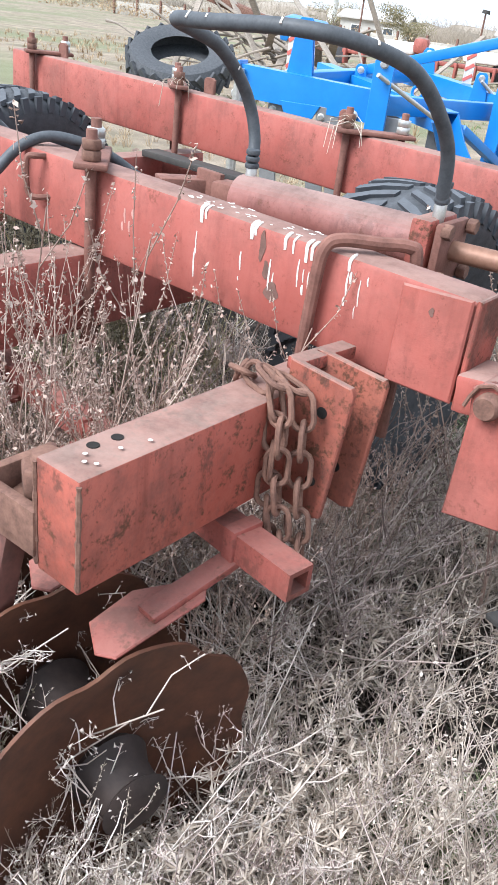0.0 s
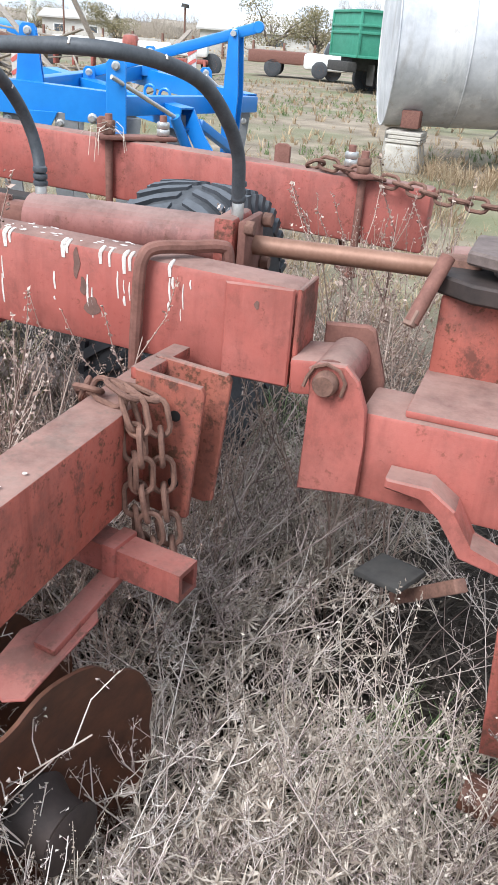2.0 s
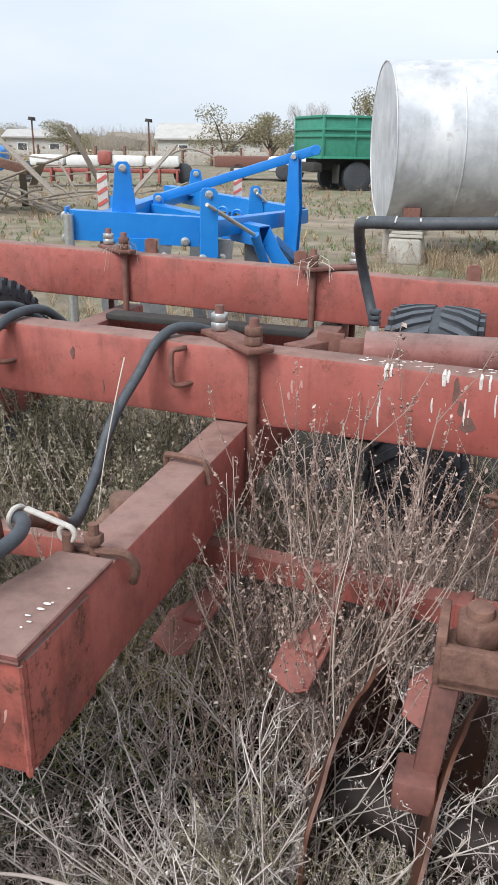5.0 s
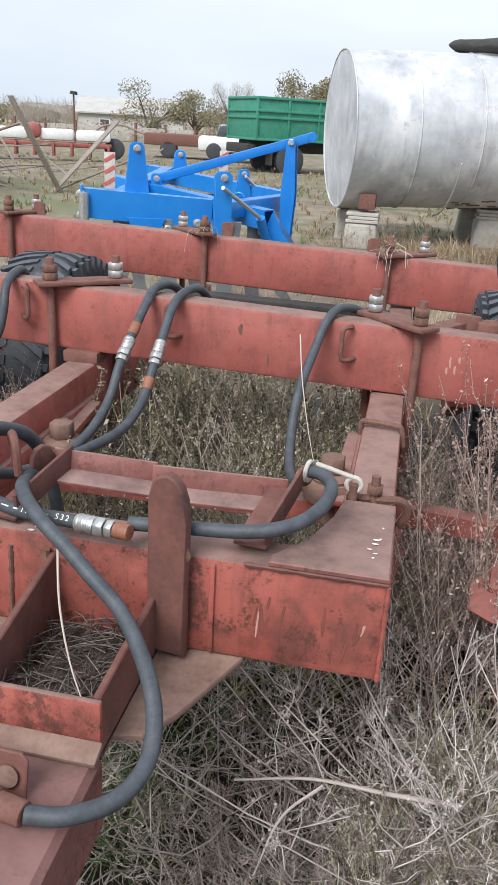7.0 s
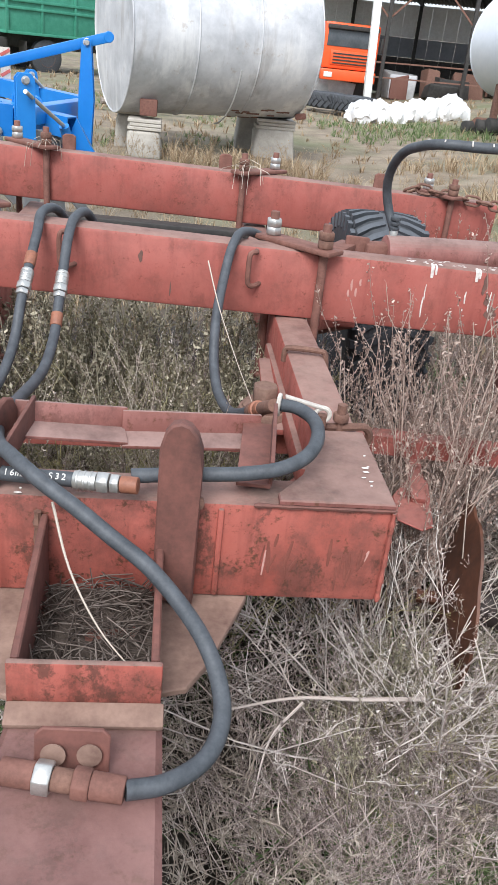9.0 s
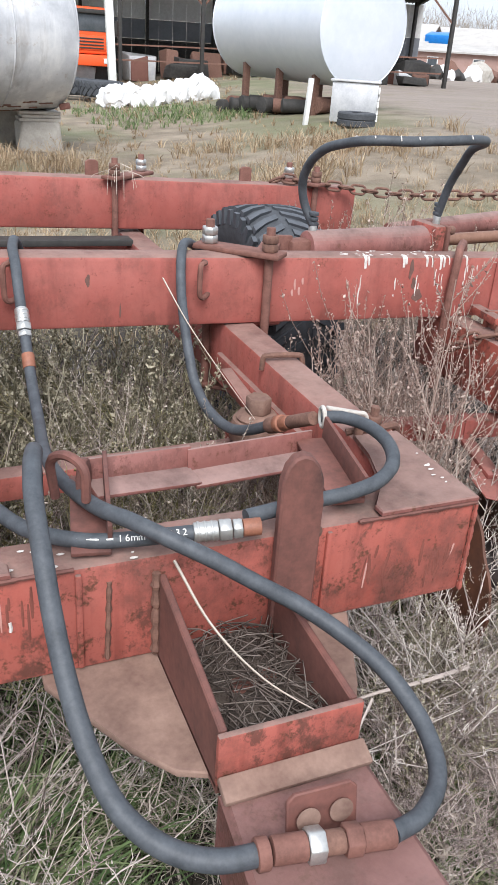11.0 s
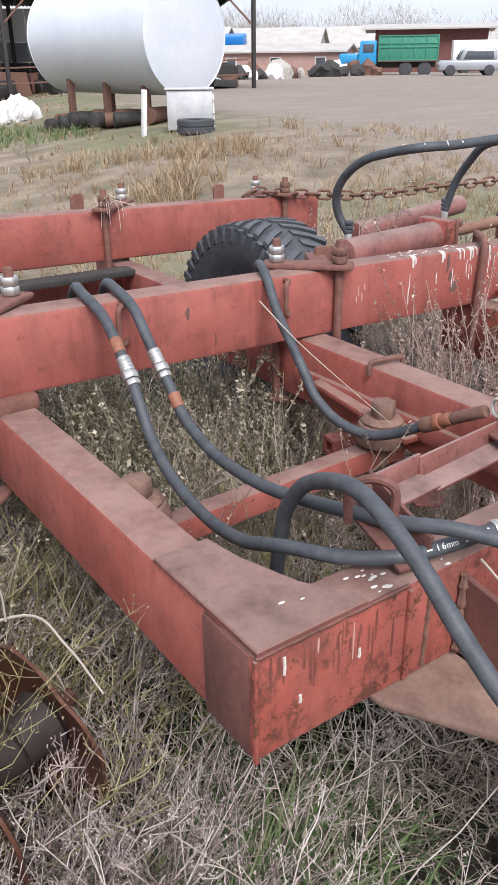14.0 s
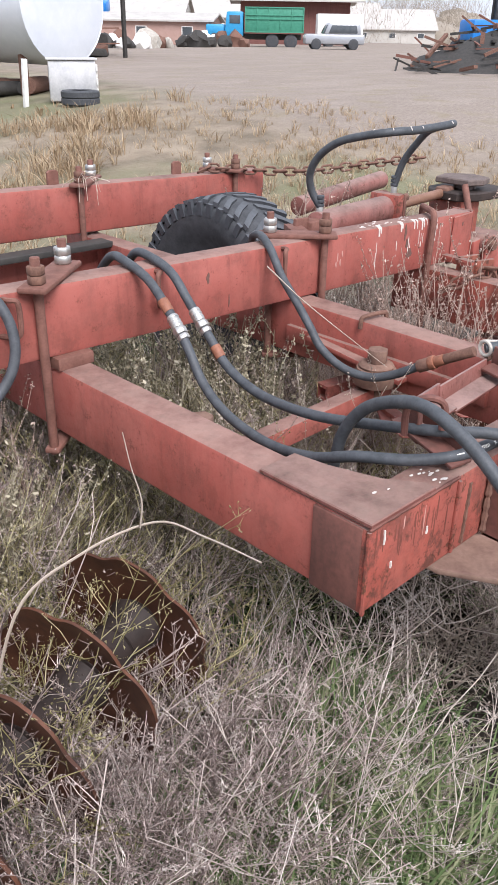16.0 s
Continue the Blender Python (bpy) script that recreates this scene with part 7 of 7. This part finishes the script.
ROSY = leafy("rosy_seed_weed", [(0.25, (0.29, 0.20, 0.165)), (0.5, (0.46, 0.345, 0.29)), (0.75, (0.63, 0.515, 0.445))], 0.8, 0.2)
GREENS = leafy("half_green_grass", [(0.25, (0.08, 0.13, 0.05)), (0.5, (0.18, 0.25, 0.105)), (0.75, (0.37, 0.38, 0.23))], 0.7, 0.35)
TAN = leafy("tan_field_grass", [(0.25, (0.26, 0.185, 0.115)), (0.5, (0.40, 0.295, 0.19)), (0.75, (0.52, 0.42, 0.29))], 0.8, 0.3)


def near_spots(n, x0, x1, y0, y1, s0, s1, keep=lambda x, y: True, seed=0):
    g, out = np.random.default_rng(seed), []
    while len(out) < n:
        x, y = g.uniform(x0, x1), g.uniform(y0, y1)
        if keep(x, y):
            out.append((x, y, ground_z(x, y) - 0.01, g.uniform(s0, s1), g.uniform(0, 6.28)))
    return out


def clear_box(x, y):
    """Keeps plants off the drawbar, and thins them out behind the frame and where no path leads."""
    if -0.66 < x < -0.22 and -2.4 < y < -0.78:
        return False
    if x > 0.35 and y < -0.85 or y < -0.95 - 0.35 * abs(math.sin(x * 2.0)) and x > -0.2:
        return False
    return y < 0.35 or noise.noise(Vector((x * 7, y * 7, 3))) > -0.12


def anywhere(x, y):
    return True


def patch(scale, lo, seed):
    off = Vector((seed * 3.7, seed * 1.9, 0.0))
    return lambda x, y: noise.noise(Vector((x, y, 0)) * scale + off) > lo and sparse_inside(x, y)


def open_patch(x, y):
    """Leaves a little room before the discs beside the gang beam."""
    if 0.46 < x < 0.86 and -0.72 < y < -0.42:
        return noise.noise(Vector((x * 6, y * 6, 4))) > 0.3
    return clear_box(x, y)


def sparse_inside(x, y):
    """Thins the growth out inside the frame, where little light falls."""
    if -0.74 < x < -0.08 and -0.76 < y < 1.0:
        return noise.noise(Vector((x * 4, y * 4, 17))) > 0.16
    if x < -0.6 and y < -0.70:
        return noise.noise(Vector((x * 4, y * 4, 23))) > 0.12 and clear_box(x, y)
    return open_patch(x, y)


MAUVE = leafy("mauve_grey_weed", [(0.25, (0.17, 0.125, 0.112)), (0.5, (0.37, 0.295, 0.27)), (0.75, (0.62, 0.525, 0.485))], 0.8, 0.10)
YELLOWING = leafy("yellowing_weed", [(0.25, (0.26, 0.235, 0.10)), (0.5, (0.45, 0.40, 0.21)), (0.75, (0.64, 0.58, 0.37))], 0.75, 0.3)
def before_wing(x, y):
    return y < -0.12 - 0.25 * max(0, x - 0.9)


def front_field(x, y):
    """The open weeds before the frame, off the drawbar and off the path."""
    return not (-0.66 < x < -0.22 and y < -0.78) and not (x > 0.35 and y < -0.86) and y > -1.12 + 0.12 * abs(math.sin(x * 3.0))


scatter("dead_weeds", [forked(k, 0.44, 0.85, 6, 3, 5, 0.0013, 0.0026) for k in range(12)], near_spots(105, -1.6, 1.5, -1.12, 1.1, 0.5, 1.05, clear_box, 1) + near_spots(16, -0.74, -0.08, -0.40, 0.9, 0.9, 1.3, anywhere, 63) + near_spots(46, -1.45, -0.89, -0.30, 0.35, 1.15, 1.6, anywhere, 33) + near_spots(70, -1.5, -0.84, -0.80, -0.50, 0.8, 1.15, anywhere, 35) + near_spots(90, -0.05, 0.5, -1.0, -0.6, 0.5, 0.8, anywhere, 50), MAUVE, "tangled dead mauve-grey weeds round the harrow", "weeds")
scatter("pale_forked_weeds", [forked(200 + k, 0.50, 0.95, 6, 4, 5, 0.0020, 0.0035) for k in range(12)], near_spots(150, -1.6, 1.5, -1.12, 1.0, 0.5, 1.0, clear_box, 21) + near_spots(10, 0.55, 0.80, -0.78, -0.60, 0.7, 0.95, anywhere, 34) + near_spots(16, 0.0, 0.36, -0.78, -0.56, 0.85, 1.15, anywhere, 64) + near_spots(24, -1.5, -0.75, -1.05, -0.55, 0.6, 0.95, anywhere, 51), PALE, "pale wiry forking weeds round the harrow", "weeds")
scatter("brown_forked_weeds", [forked(230 + k, 0.40, 0.9, 5, 3, 4, 0.0012, 0.0020) for k in range(8)], near_spots(170, -1.6, 2.0, -1.1, 2.0, 0.5, 1.05, clear_box, 24), GREY_WEED, "dull brown dead weeds low round the harrow, darkened for shade", "weeds")
scatter("sprawling_weeds", [sprawl(300 + k, 0.36, 8, 0.0016, 0.0026) for k in range(9)], near_spots(70, 0.60, 1.40, -0.80, -0.05, 0.6, 1.1, before_wing, 52) + near_spots(62, -1.5, 0.55, -1.10, -0.60, 0.6, 1.1, front_field, 53) + near_spots(34, 0.05, 0.80, 0.05, 0.75, 0.8, 1.3, anywhere, 54) + near_spots(9, -0.72, -0.10, -0.55, 0.6, 0.8, 1.25, anywhere, 55), STRAW, "long arching dry weed stems tangled over one another", "weeds")
scatter("yellowing_weeds", [forked(250 + k, 0.55, 0.7, 6, 3, 5, 0.0013, 0.0026) for k in range(6)], near_spots(50, -1.50, -0.89, -0.48, 0.30, 0.95, 1.35, anywhere, 25) + near_spots(40, 0.10, 0.46, -0.78, -0.46, 0.35, 0.6, anywhere, 26) + near_spots(44, -0.72, -0.10, -0.40, 0.55, 0.8, 1.3, anywhere, 27) + near_spots(24, -1.3, -0.5, -1.1, -0.8, 0.3, 0.5, clear_box, 28), YELLOWING, "yellowing half-dried weeds growing through the frame", "weeds")
scatter("star_weeds", [starry(40 + k, 0.24, 0.0032, 0.031) for k in range(9)], near_spots(108, 0.62, 1.35, -0.84, -0.08, 0.7, 1.15, before_wing, 2) + near_spots(24, -0.15, 0.55, -1.05, -0.72, 0.5, 0.9, front_field, 23) + near_spots(40, -1.5, -0.1, -1.08, -0.55, 0.5, 0.9, patch(1.1, -0.02, 2), 56) + near_spots(60, 0.0, 0.9, 0.0, 0.9, 0.8, 1.3, anywhere, 57), STRAW, "dry straw-coloured weeds with star-like whorls of leaves", "weeds")
UMBELS = [forked(270 + k, 0.50, 0.80, 8, 5, 6, 0.0020, 0.0036) for k in range(8)]
scatter("umbel_weeds", UMBELS, near_spots(46, -1.58, -0.86, -0.90, -0.46, 0.70, 1.0, anywhere, 70) + near_spots(34, -0.18, 0.42, -1.05, -0.62, 0.45, 0.72, front_field, 71) + near_spots(9, -0.72, -0.10, -0.40, 0.45, 1.0, 1.3, anywhere, 72) + near_spots(20, 0.04, 0.58, 0.0, 0.55, 1.0, 1.35, anywhere, 73) + near_spots(16, -0.90, -0.66, -1.08, -0.88, 0.40, 0.6, anywhere, 74) + near_spots(22, 0.72, 1.35, -0.70, -0.20, 0.55, 0.85, before_wing, 75), MAUVE, "bushy dead weeds crowded with tiny dry seed heads", "weeds")
scatter("yellow_umbel_weeds", UMBELS, near_spots(26, -1.52, -0.90, -0.42, 0.15, 0.85, 1.15, anywhere, 76) + near_spots(12, 0.14, 0.42, -0.84, -0.66, 0.42, 0.62, anywhere, 77) + near_spots(12, -0.70, -0.12, -0.30, 0.5, 0.8, 1.15, anywhere, 78), YELLOWING, "bushy weeds turning yellow among the dead ones", "weeds")
scatter("low_litter", [crumbs(60 + k, 34, 0.06) for k in range(6)], near_spots(1500, -1.7, 1.6, -1.15, 1.8, 0.7, 1.4, sparse_inside, 9), LITTER, "low mat of dead plant litter, darkened for shade", "litter")
scatter("green_grass", [tuft(80 + k, 0.26, 20, 0.0048, 0.9) for k in range(6)], near_spots(420, -1.9, 1.75, -1.20, 1.6, 0.4, 1.0, patch(0.9, 0.08, 5), 3), GREENS, "tufts of half-green grass among the weeds", "grass")
scatter("green_grass", [tuft(86 + k, 0.27, 20, 0.0066, 1.25, 5) for k in range(5)], near_spots(520, -1.5, -0.70, -1.15, -0.66, 0.7, 1.35, anywhere, 4) + near_spots(110, -0.80, -0.40, -1.12, -0.6, 0.4, 0.8, lambda x, y: x < -0.67 or y > -0.76, 58) + near_spots(110, 0.0, 0.5, -1.05, -0.72, 0.5, 0.95, anywhere, 14) + near_spots(40, 0.85, 1.2, -0.3, 0.05, 0.5, 0.8, anywhere, 29) + near_spots(40, 0.1, 0.5, -0.5, -0.25, 0.5, 0.8, anywhere, 30) + near_spots(60, -0.7, -0.1, -0.5, 0.5, 0.6, 1.0, anywhere, 59), GREENS, "lush green grass tufts before the harrow", "grass")
scatter("rosy_weeds", [seeding(100 + k, 0.86, 5, 11, 0.0026, 0.0042) for k in range(5)], [(0.24, -0.36, 0, 1.12, 0.4), (0.37, -0.30, 0, 1.05, 2.0), (0.14, -0.26, 0, 0.95, 3.4), (0.44, -0.20, 0, 0.95, 4.4), (0.26, -0.18, 0, 0.95, 5.2), (0.07, -0.40, 0, 0.7, 1.0), (0.32, -0.42, 0, 0.85, 2.7), (0.18, -0.40, 0, 0.9, 5.9)] + near_spots(26, 0.03, 0.56, -0.34, 0.40, 0.55, 0.82, anywhere, 7) + near_spots(9, -1.5, -0.93, 0.0, 0.4, 0.7, 0.95, anywhere, 8) + near_spots(7, 0.68, 0.95, 0.3, 0.9, 0.9, 1.1, anywhere, 10), ROSY, "tall rosy-brown seeding weeds", "weeds")
OLIVE = leafy("olive_grey_wormwood", [(0.25, (0.19, 0.17, 0.11)), (0.5, (0.37, 0.33, 0.235)), (0.75, (0.56, 0.51, 0.39))], 0.8, 0.2)
scatter("wormwood_bushes", [seeding(140 + k, 0.60, 7, 9, 0.0026, 0.0056) for k in range(4)], near_spots(8, -0.72, -0.10, -0.36, 0.60, 0.65, 1.0, anywhere, 60) + near_spots(16, -0.68, -0.14, -0.05, 0.52, 1.05, 1.3, anywhere, 65) + near_spots(9, 0.05, 0.46, -0.92, -0.62, 0.45, 0.62, anywhere, 61) + near_spots(7, -1.45, -0.95, -0.22, 0.25, 0.8, 1.1, anywhere, 62), OLIVE, "bushy olive-grey wormwood growing through the frame", "weeds")
scatter("seeding_weeds", [seeding(120 + k, 0.74, 4, 9, 0.0020, 0.0034) for k in range(5)], near_spots(18, -0.68, -0.18, -0.25, 0.45, 0.75, 1.02, anywhere, 11) + near_spots(6, 0.50, 0.85, -0.80, -0.62, 0.40, 0.62, anywhere, 12) + near_spots(6, 0.10, 0.40, -0.74, -0.60, 0.45, 0.65, anywhere, 32) + near_spots(3, 0.95, 1.2, -0.50, -0.30, 0.7, 0.9, anywhere, 13) + near_spots(6, -1.25, -0.9, -1.10, -0.85, 0.35, 0.5, anywhere, 15), STRAW, "pale seeding weeds growing through the frame", "weeds")
scatter("field_grass", [tuft(140 + k, 0.20, 12, 0.007, 0.75, 2) for k in range(6)], near_spots(2100, -7, 8, 1.9, 8.5, 0.35, 1.0, patch(0.5, -0.45, 7), 16) + near_spots(1300, -3, 6.5, 1.7, 5.0, 0.35, 0.9, anywhere, 40) + near_spots(200, -4, 3, -5.0, -1.8, 0.3, 0.8, clear_box, 41) + near_spots(420, -1.5, 7, 5.5, 9.5, 1.0, 1.7, patch(0.6, 0.15, 8), 17), TAN, "dry tan grass over the yard", "grass")
scatter("field_grass", [tuft(150 + k, 0.22, 8, 0.022, 0.7, 2) for k in range(5)], near_spots(2600, -22, 16, 8.5, 30, 0.4, 1.0, lambda x, y: x - 0.30 * y < 2.6 + noise.noise(Vector((x, y, 0)) * 0.4) * 2, 18), TAN, "dry tan grass over the far yard", "grass")
scatter("green_grass", [tuft(170 + k, 0.20, 10, 0.012, 0.6, 3) for k in range(4)], near_spots(260, 2.6, 5.6, 13.0, 17.5, 0.6, 1.2, anywhere, 36) + near_spots(700, -9, 1.5, 9, 22, 0.4, 0.8, patch(0.35, 0.05, 3), 37), GREENS, "fresh green grass in the yard", "grass")
scatter("tank_weeds", [forked(160 + k, 0.55, 0.5, 5, 3, 3, 0.003, 0.008) for k in range(4)], near_spots(46, -1.2, 1.6, 7.3, 8.4, 0.5, 1.0, anywhere, 19), TAN, "dry weeds under the grey tank", "weeds")

# dry grass caught round the rear clamps
g = np.random.default_rng(91)
p = Plant()
for cx in (-0.095, -0.76):
    for k in range(9):
        a = g.uniform(0, 6.28)
        c = np.array([cx + g.normal() * 0.02, 1.0 + g.normal() * 0.02, 0.955 - 0.03 * cx + g.uniform(0, 0.02)])
        d = np.array([math.cos(a), -abs(math.sin(a)), 0]) * g.uniform(0.02, 0.06)
        p.stem([c - d * 0.5, c + [0, 0, 0.012], c + d, c + d * 1.2 - [0, 0, g.uniform(0.0, 0.08)]], 0.0013, 0.0009)
v, t = p.done()
mesh_of("caught_grass", v, t, STRAW, "dry grass caught round the clamp bolts", "grass")

# straw lying in the drawbar's box
g = np.random.default_rng(31)
p = Plant()
for k in range(330):
    c = np.array([g.uniform(-0.485, -0.33), g.uniform(-1.09, -0.875), 0.612 + 0.03 * g.random()])
    a = g.uniform(0, 6.28)
    d = np.array([math.cos(a), math.sin(a), g.normal() * 0.12]) * g.uniform(0.012, 0.045)
    lo, hi = c - d, c + d
    lo[:2], hi[:2] = np.clip(lo[:2], (-0.488, -1.096), (-0.326, -0.87)), np.clip(hi[:2], (-0.488, -1.096), (-0.326, -0.87))
    p.stem([lo, (lo + hi) / 2 + [0, 0, 0.004], hi], 0.0011, 0.0009)
v, t = p.done()
mesh_of("straw_litter", v, t, GREY_WEED, "broken dry straw lying in the drawbar's box", "straw")
fill = bmesh.new()
bmesh.ops.create_grid(fill, x_segments=14, y_segments=18, size=1, matrix=Matrix.Translation((-0.407, -0.983, 0.612)) @ Matrix.Diagonal((0.082, 0.115, 1, 1)))
for q in fill.verts:
    q.co.z += 0.012 * noise.noise(q.co * 22)
tagged(part("soil_fill", fill, plain("dark_crumbly_soil", (0.05, 0.038, 0.03), (0.13, 0.10, 0.08), 60.0, 0.95, 0.0, 1.0, 0.006)), "dark soil caught in the drawbar's box", "soil", kind="stuff")


def stalk(points, r, label, mat=STRAW):
    return tagged(part("dry_stalk", sweep(glide(points, 6), lambda t: r * (1 - 0.6 * t), 7), mat), label, "stalk", "broken dry stalks")


stalk([(-0.475, -0.875, 0.76), (-0.445, -0.94, 0.70), (-0.40, -1.01, 0.66), (-0.345, -1.085, 0.648)], 0.0022, "long pale straw fallen into the drawbar's box")
stalk([(-0.25, -0.055, 0.90), (-0.225, -0.16, 0.83), (-0.19, -0.28, 0.76), (-0.155, -0.38, 0.70)], 0.0018, "thin pale straw leaning on the main beam")
stalk([(0.17, -0.75, 0.30), (0.05, -0.77, 0.315), (-0.08, -0.775, 0.32), (-0.21, -0.79, 0.30)], 0.0048, "thick bleached stalk lying on the weeds", PALE)
stalk([(-0.06, -0.775, 0.31), (-0.12, -0.83, 0.28), (-0.15, -0.90, 0.22)], 0.003, "bleached side stalk lying on the weeds", PALE)
stalk([(-1.34, -0.50, -0.01), (-1.32, -0.50, 0.35), (-1.24, -0.49, 0.60), (-1.12, -0.50, 0.665), (-0.996, -0.54, 0.693), (-0.985, -0.66, 0.715), (-0.996, -0.79, 0.742)], 0.0034, "bleached branching stalk beside the side beam", STRAW)
stalk([(-1.02, -0.53, 0.688), (-1.025, -0.545, 0.75), (-1.045, -0.55, 0.82), (-1.059, -0.553, 0.886)], 0.0019, "bleached upright stalk beside the side beam", STRAW)
stalk([(0.30, -0.52, 0.0), (0.31, -0.50, 0.3), (0.285, -0.46, 0.60), (0.30, -0.43, 0.78), (0.27, -0.40, 0.93)], 0.0018, "tall straw-coloured stalk before the main beam")


# shrubs and the far belt of trees
def cloud(n, centre, size, leaf, seed, twig=False):
    """Leaves, or thin twigs that mostly stand up, strewn through a rounded volume."""
    g = np.random.default_rng(seed)
    q = g.normal(size=(n, 3))
    q *= (g.random((n, 1)) ** 0.45) / np.linalg.norm(q, axis=1)[:, None]
    c = np.array(centre) + q * np.array(size)
    a, b = g.normal(size=(n, 3)), g.normal(size=(n, 3))
    a /= np.linalg.norm(a, axis=1)[:, None]
    b /= np.linalg.norm(b, axis=1)[:, None]
    s = leaf * g.uniform(0.5, 1.3, (n, 1))
    if twig:
        a[:, 2] = np.abs(a[:, 2]) + 0.8
        return np.stack([c - a * s, c - a * s + b * s * 0.14, c + a * s], 1).reshape(-1, 3), np.arange(3 * n).reshape(-1, 3)
    v = np.stack([c + a * s, c + b * s * 0.7, c - a * s * 0.6 - b * s * 0.3], 1).reshape(-1, 3)
    return v, np.arange(3 * n).reshape(-1, 3)


LEAF = leafy("autumn_leaves", [(0.25, (0.16, 0.155, 0.085)), (0.5, (0.26, 0.235, 0.14)), (0.75, (0.36, 0.30, 0.19))])
# Twigs coloured paler than bark to paint in the haze of distance.
BARE = leafy("bare_twigs_paled_for_haze", [(0.25, (0.25, 0.21, 0.165)), (0.5, (0.33, 0.285, 0.23)), (0.75, (0.42, 0.37, 0.31))])
BARK = plain("grey_bark", (0.10, 0.08, 0.065), (0.2, 0.165, 0.14), 12.0, 0.9, 0.0, 0.8, 0.02)


def shrub(x, y, h, w, seed, leaf=LEAF, label="bushy autumn tree with thinning leaves", n=4600):
    z = ground_z(x, y)
    rg = random.Random(seed)
    ob = thing("tree", (x, y, z), label, "tree")
    bm = sweep(glide([(x, y, z - 0.2), (x + 0.05 * w, y, z + h * 0.3), (x, y, z + h * 0.62)], 4), lambda t: 0.05 * h * (1 - 0.7 * t), 7)
    part("trunk", bm, BARK, ob)
    vs, ts, k = [], [], 0
    for j in range(9):
        a = rg.uniform(0, 6.28)
        tip = Vector((x + math.cos(a) * w * rg.uniform(0.2, 0.55), y + math.sin(a) * w * rg.uniform(0.2, 0.5), z + h * rg.uniform(0.35, 0.98)))
        part("limb", sweep(glide([(x, y, z + h * rg.uniform(0.1, 0.4)), Vector((x, y, z + h * 0.4)).lerp(tip, 0.55), tip], 4), lambda t: 0.022 * h * (1 - 0.75 * t), 6), BARK, ob)
        v, t = cloud(n // 9, tip, (w * 0.24, w * 0.24, h * 0.20), 0.02 * h + 0.03, seed * 20 + j, leaf == BARE)
        vs.append(v)
        ts.append(t + k)
        k += len(v)
    crown = mesh_of("crown", np.concatenate(vs), np.concatenate(ts), leaf, "", "", "")
    crown.parent = ob
    crown.matrix_parent_inverse = world_of(ob).inverted()
    return ob


shrub(-20.4, 59.6, 3.8, 5.5, 1)
shrub(-17.2, 60.5, 3.2, 4.0, 2)
shrub(-10.0, 65.0, 5.4, 5.0, 3, LEAF, "leafy yellow-green tree behind the truck")
shrub(-7.0, 66.0, 5.0, 4.0, 4, LEAF, "leafy yellow-green tree behind the truck")
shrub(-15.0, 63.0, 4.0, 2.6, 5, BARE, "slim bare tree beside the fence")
shrub(-34.0, 62.0, 2.8, 5.0, 6)
shrub(-46.0, 68.0, 3.0, 6.0, 7)
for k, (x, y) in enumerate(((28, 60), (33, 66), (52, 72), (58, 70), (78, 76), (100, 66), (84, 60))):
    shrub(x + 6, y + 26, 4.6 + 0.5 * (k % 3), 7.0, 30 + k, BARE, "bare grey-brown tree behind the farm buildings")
vs, ts, k = [], [], 0
g = np.random.default_rng(77)
for j in range(330):
    f = g.random()
    a = radians(-62 + 120 * f)
    d = g.uniform(105, 210)
    x, y = d * math.sin(a), d * math.cos(a)
    h = (3.0 + 2.6 * g.random() if a < 0.15 else 8.0 + 5.5 * g.random()) * d / 150
    v, t = cloud(420 if a < 0.15 else 900, (x, y, h * 0.35), (6.0, 6.0, h * 0.5), 0.38, 500 + j, True)
    v[:, 2] = np.maximum(v[:, 2], 0.1)
    vs.append(v)
    ts.append(t + k)
    k += len(v)
for j in range(260):
    a = radians(-62 + 120 * g.random())
    d = g.uniform(125, 215)
    h = (2.4 + 2.0 * g.random() if a < 0.15 else 4.2 + 3.0 * g.random()) * d / 150
    lump = bmesh.new()
    bmesh.ops.create_icosphere(lump, subdivisions=2, radius=1.0)
    v = np.array([q.co * (1 + 0.5 * noise.noise(q.co * 2.1 + Vector((j, 0, 0)))) for q in lump.verts]) * np.array([6.0, 6.0, h * 0.72]) + np.array([d * math.sin(a), d * math.cos(a), h * 0.05])
    t = np.array([[q.index for q in f.verts] for f in lump.faces])
    lump.free()
    vs.append(v)
    ts.append(t + k)
    k += len(v)
mesh_of("far_tree_belt", np.concatenate(vs), np.concatenate(ts), BARE, "belt of bare trees and scrub on the horizon, paled for haze", "trees")
vs, ts, k = [], [], 0
for j in range(160):
    x, y = g.uniform(-60, -4), g.uniform(42, 75)
    h = g.uniform(0.5, 1.3)
    v, t = cloud(70, (x, y, h * 0.4), (1.6, 1.2, h * 0.6), 0.14, 1500 + j)
    v[:, 2] = np.maximum(v[:, 2], 0.0)
    vs.append(v)
    ts.append(t + k)
    k += len(v)
mesh_of("scrub", np.concatenate(vs), np.concatenate(ts), TAN, "dry brown scrub round the fence", "scrub")
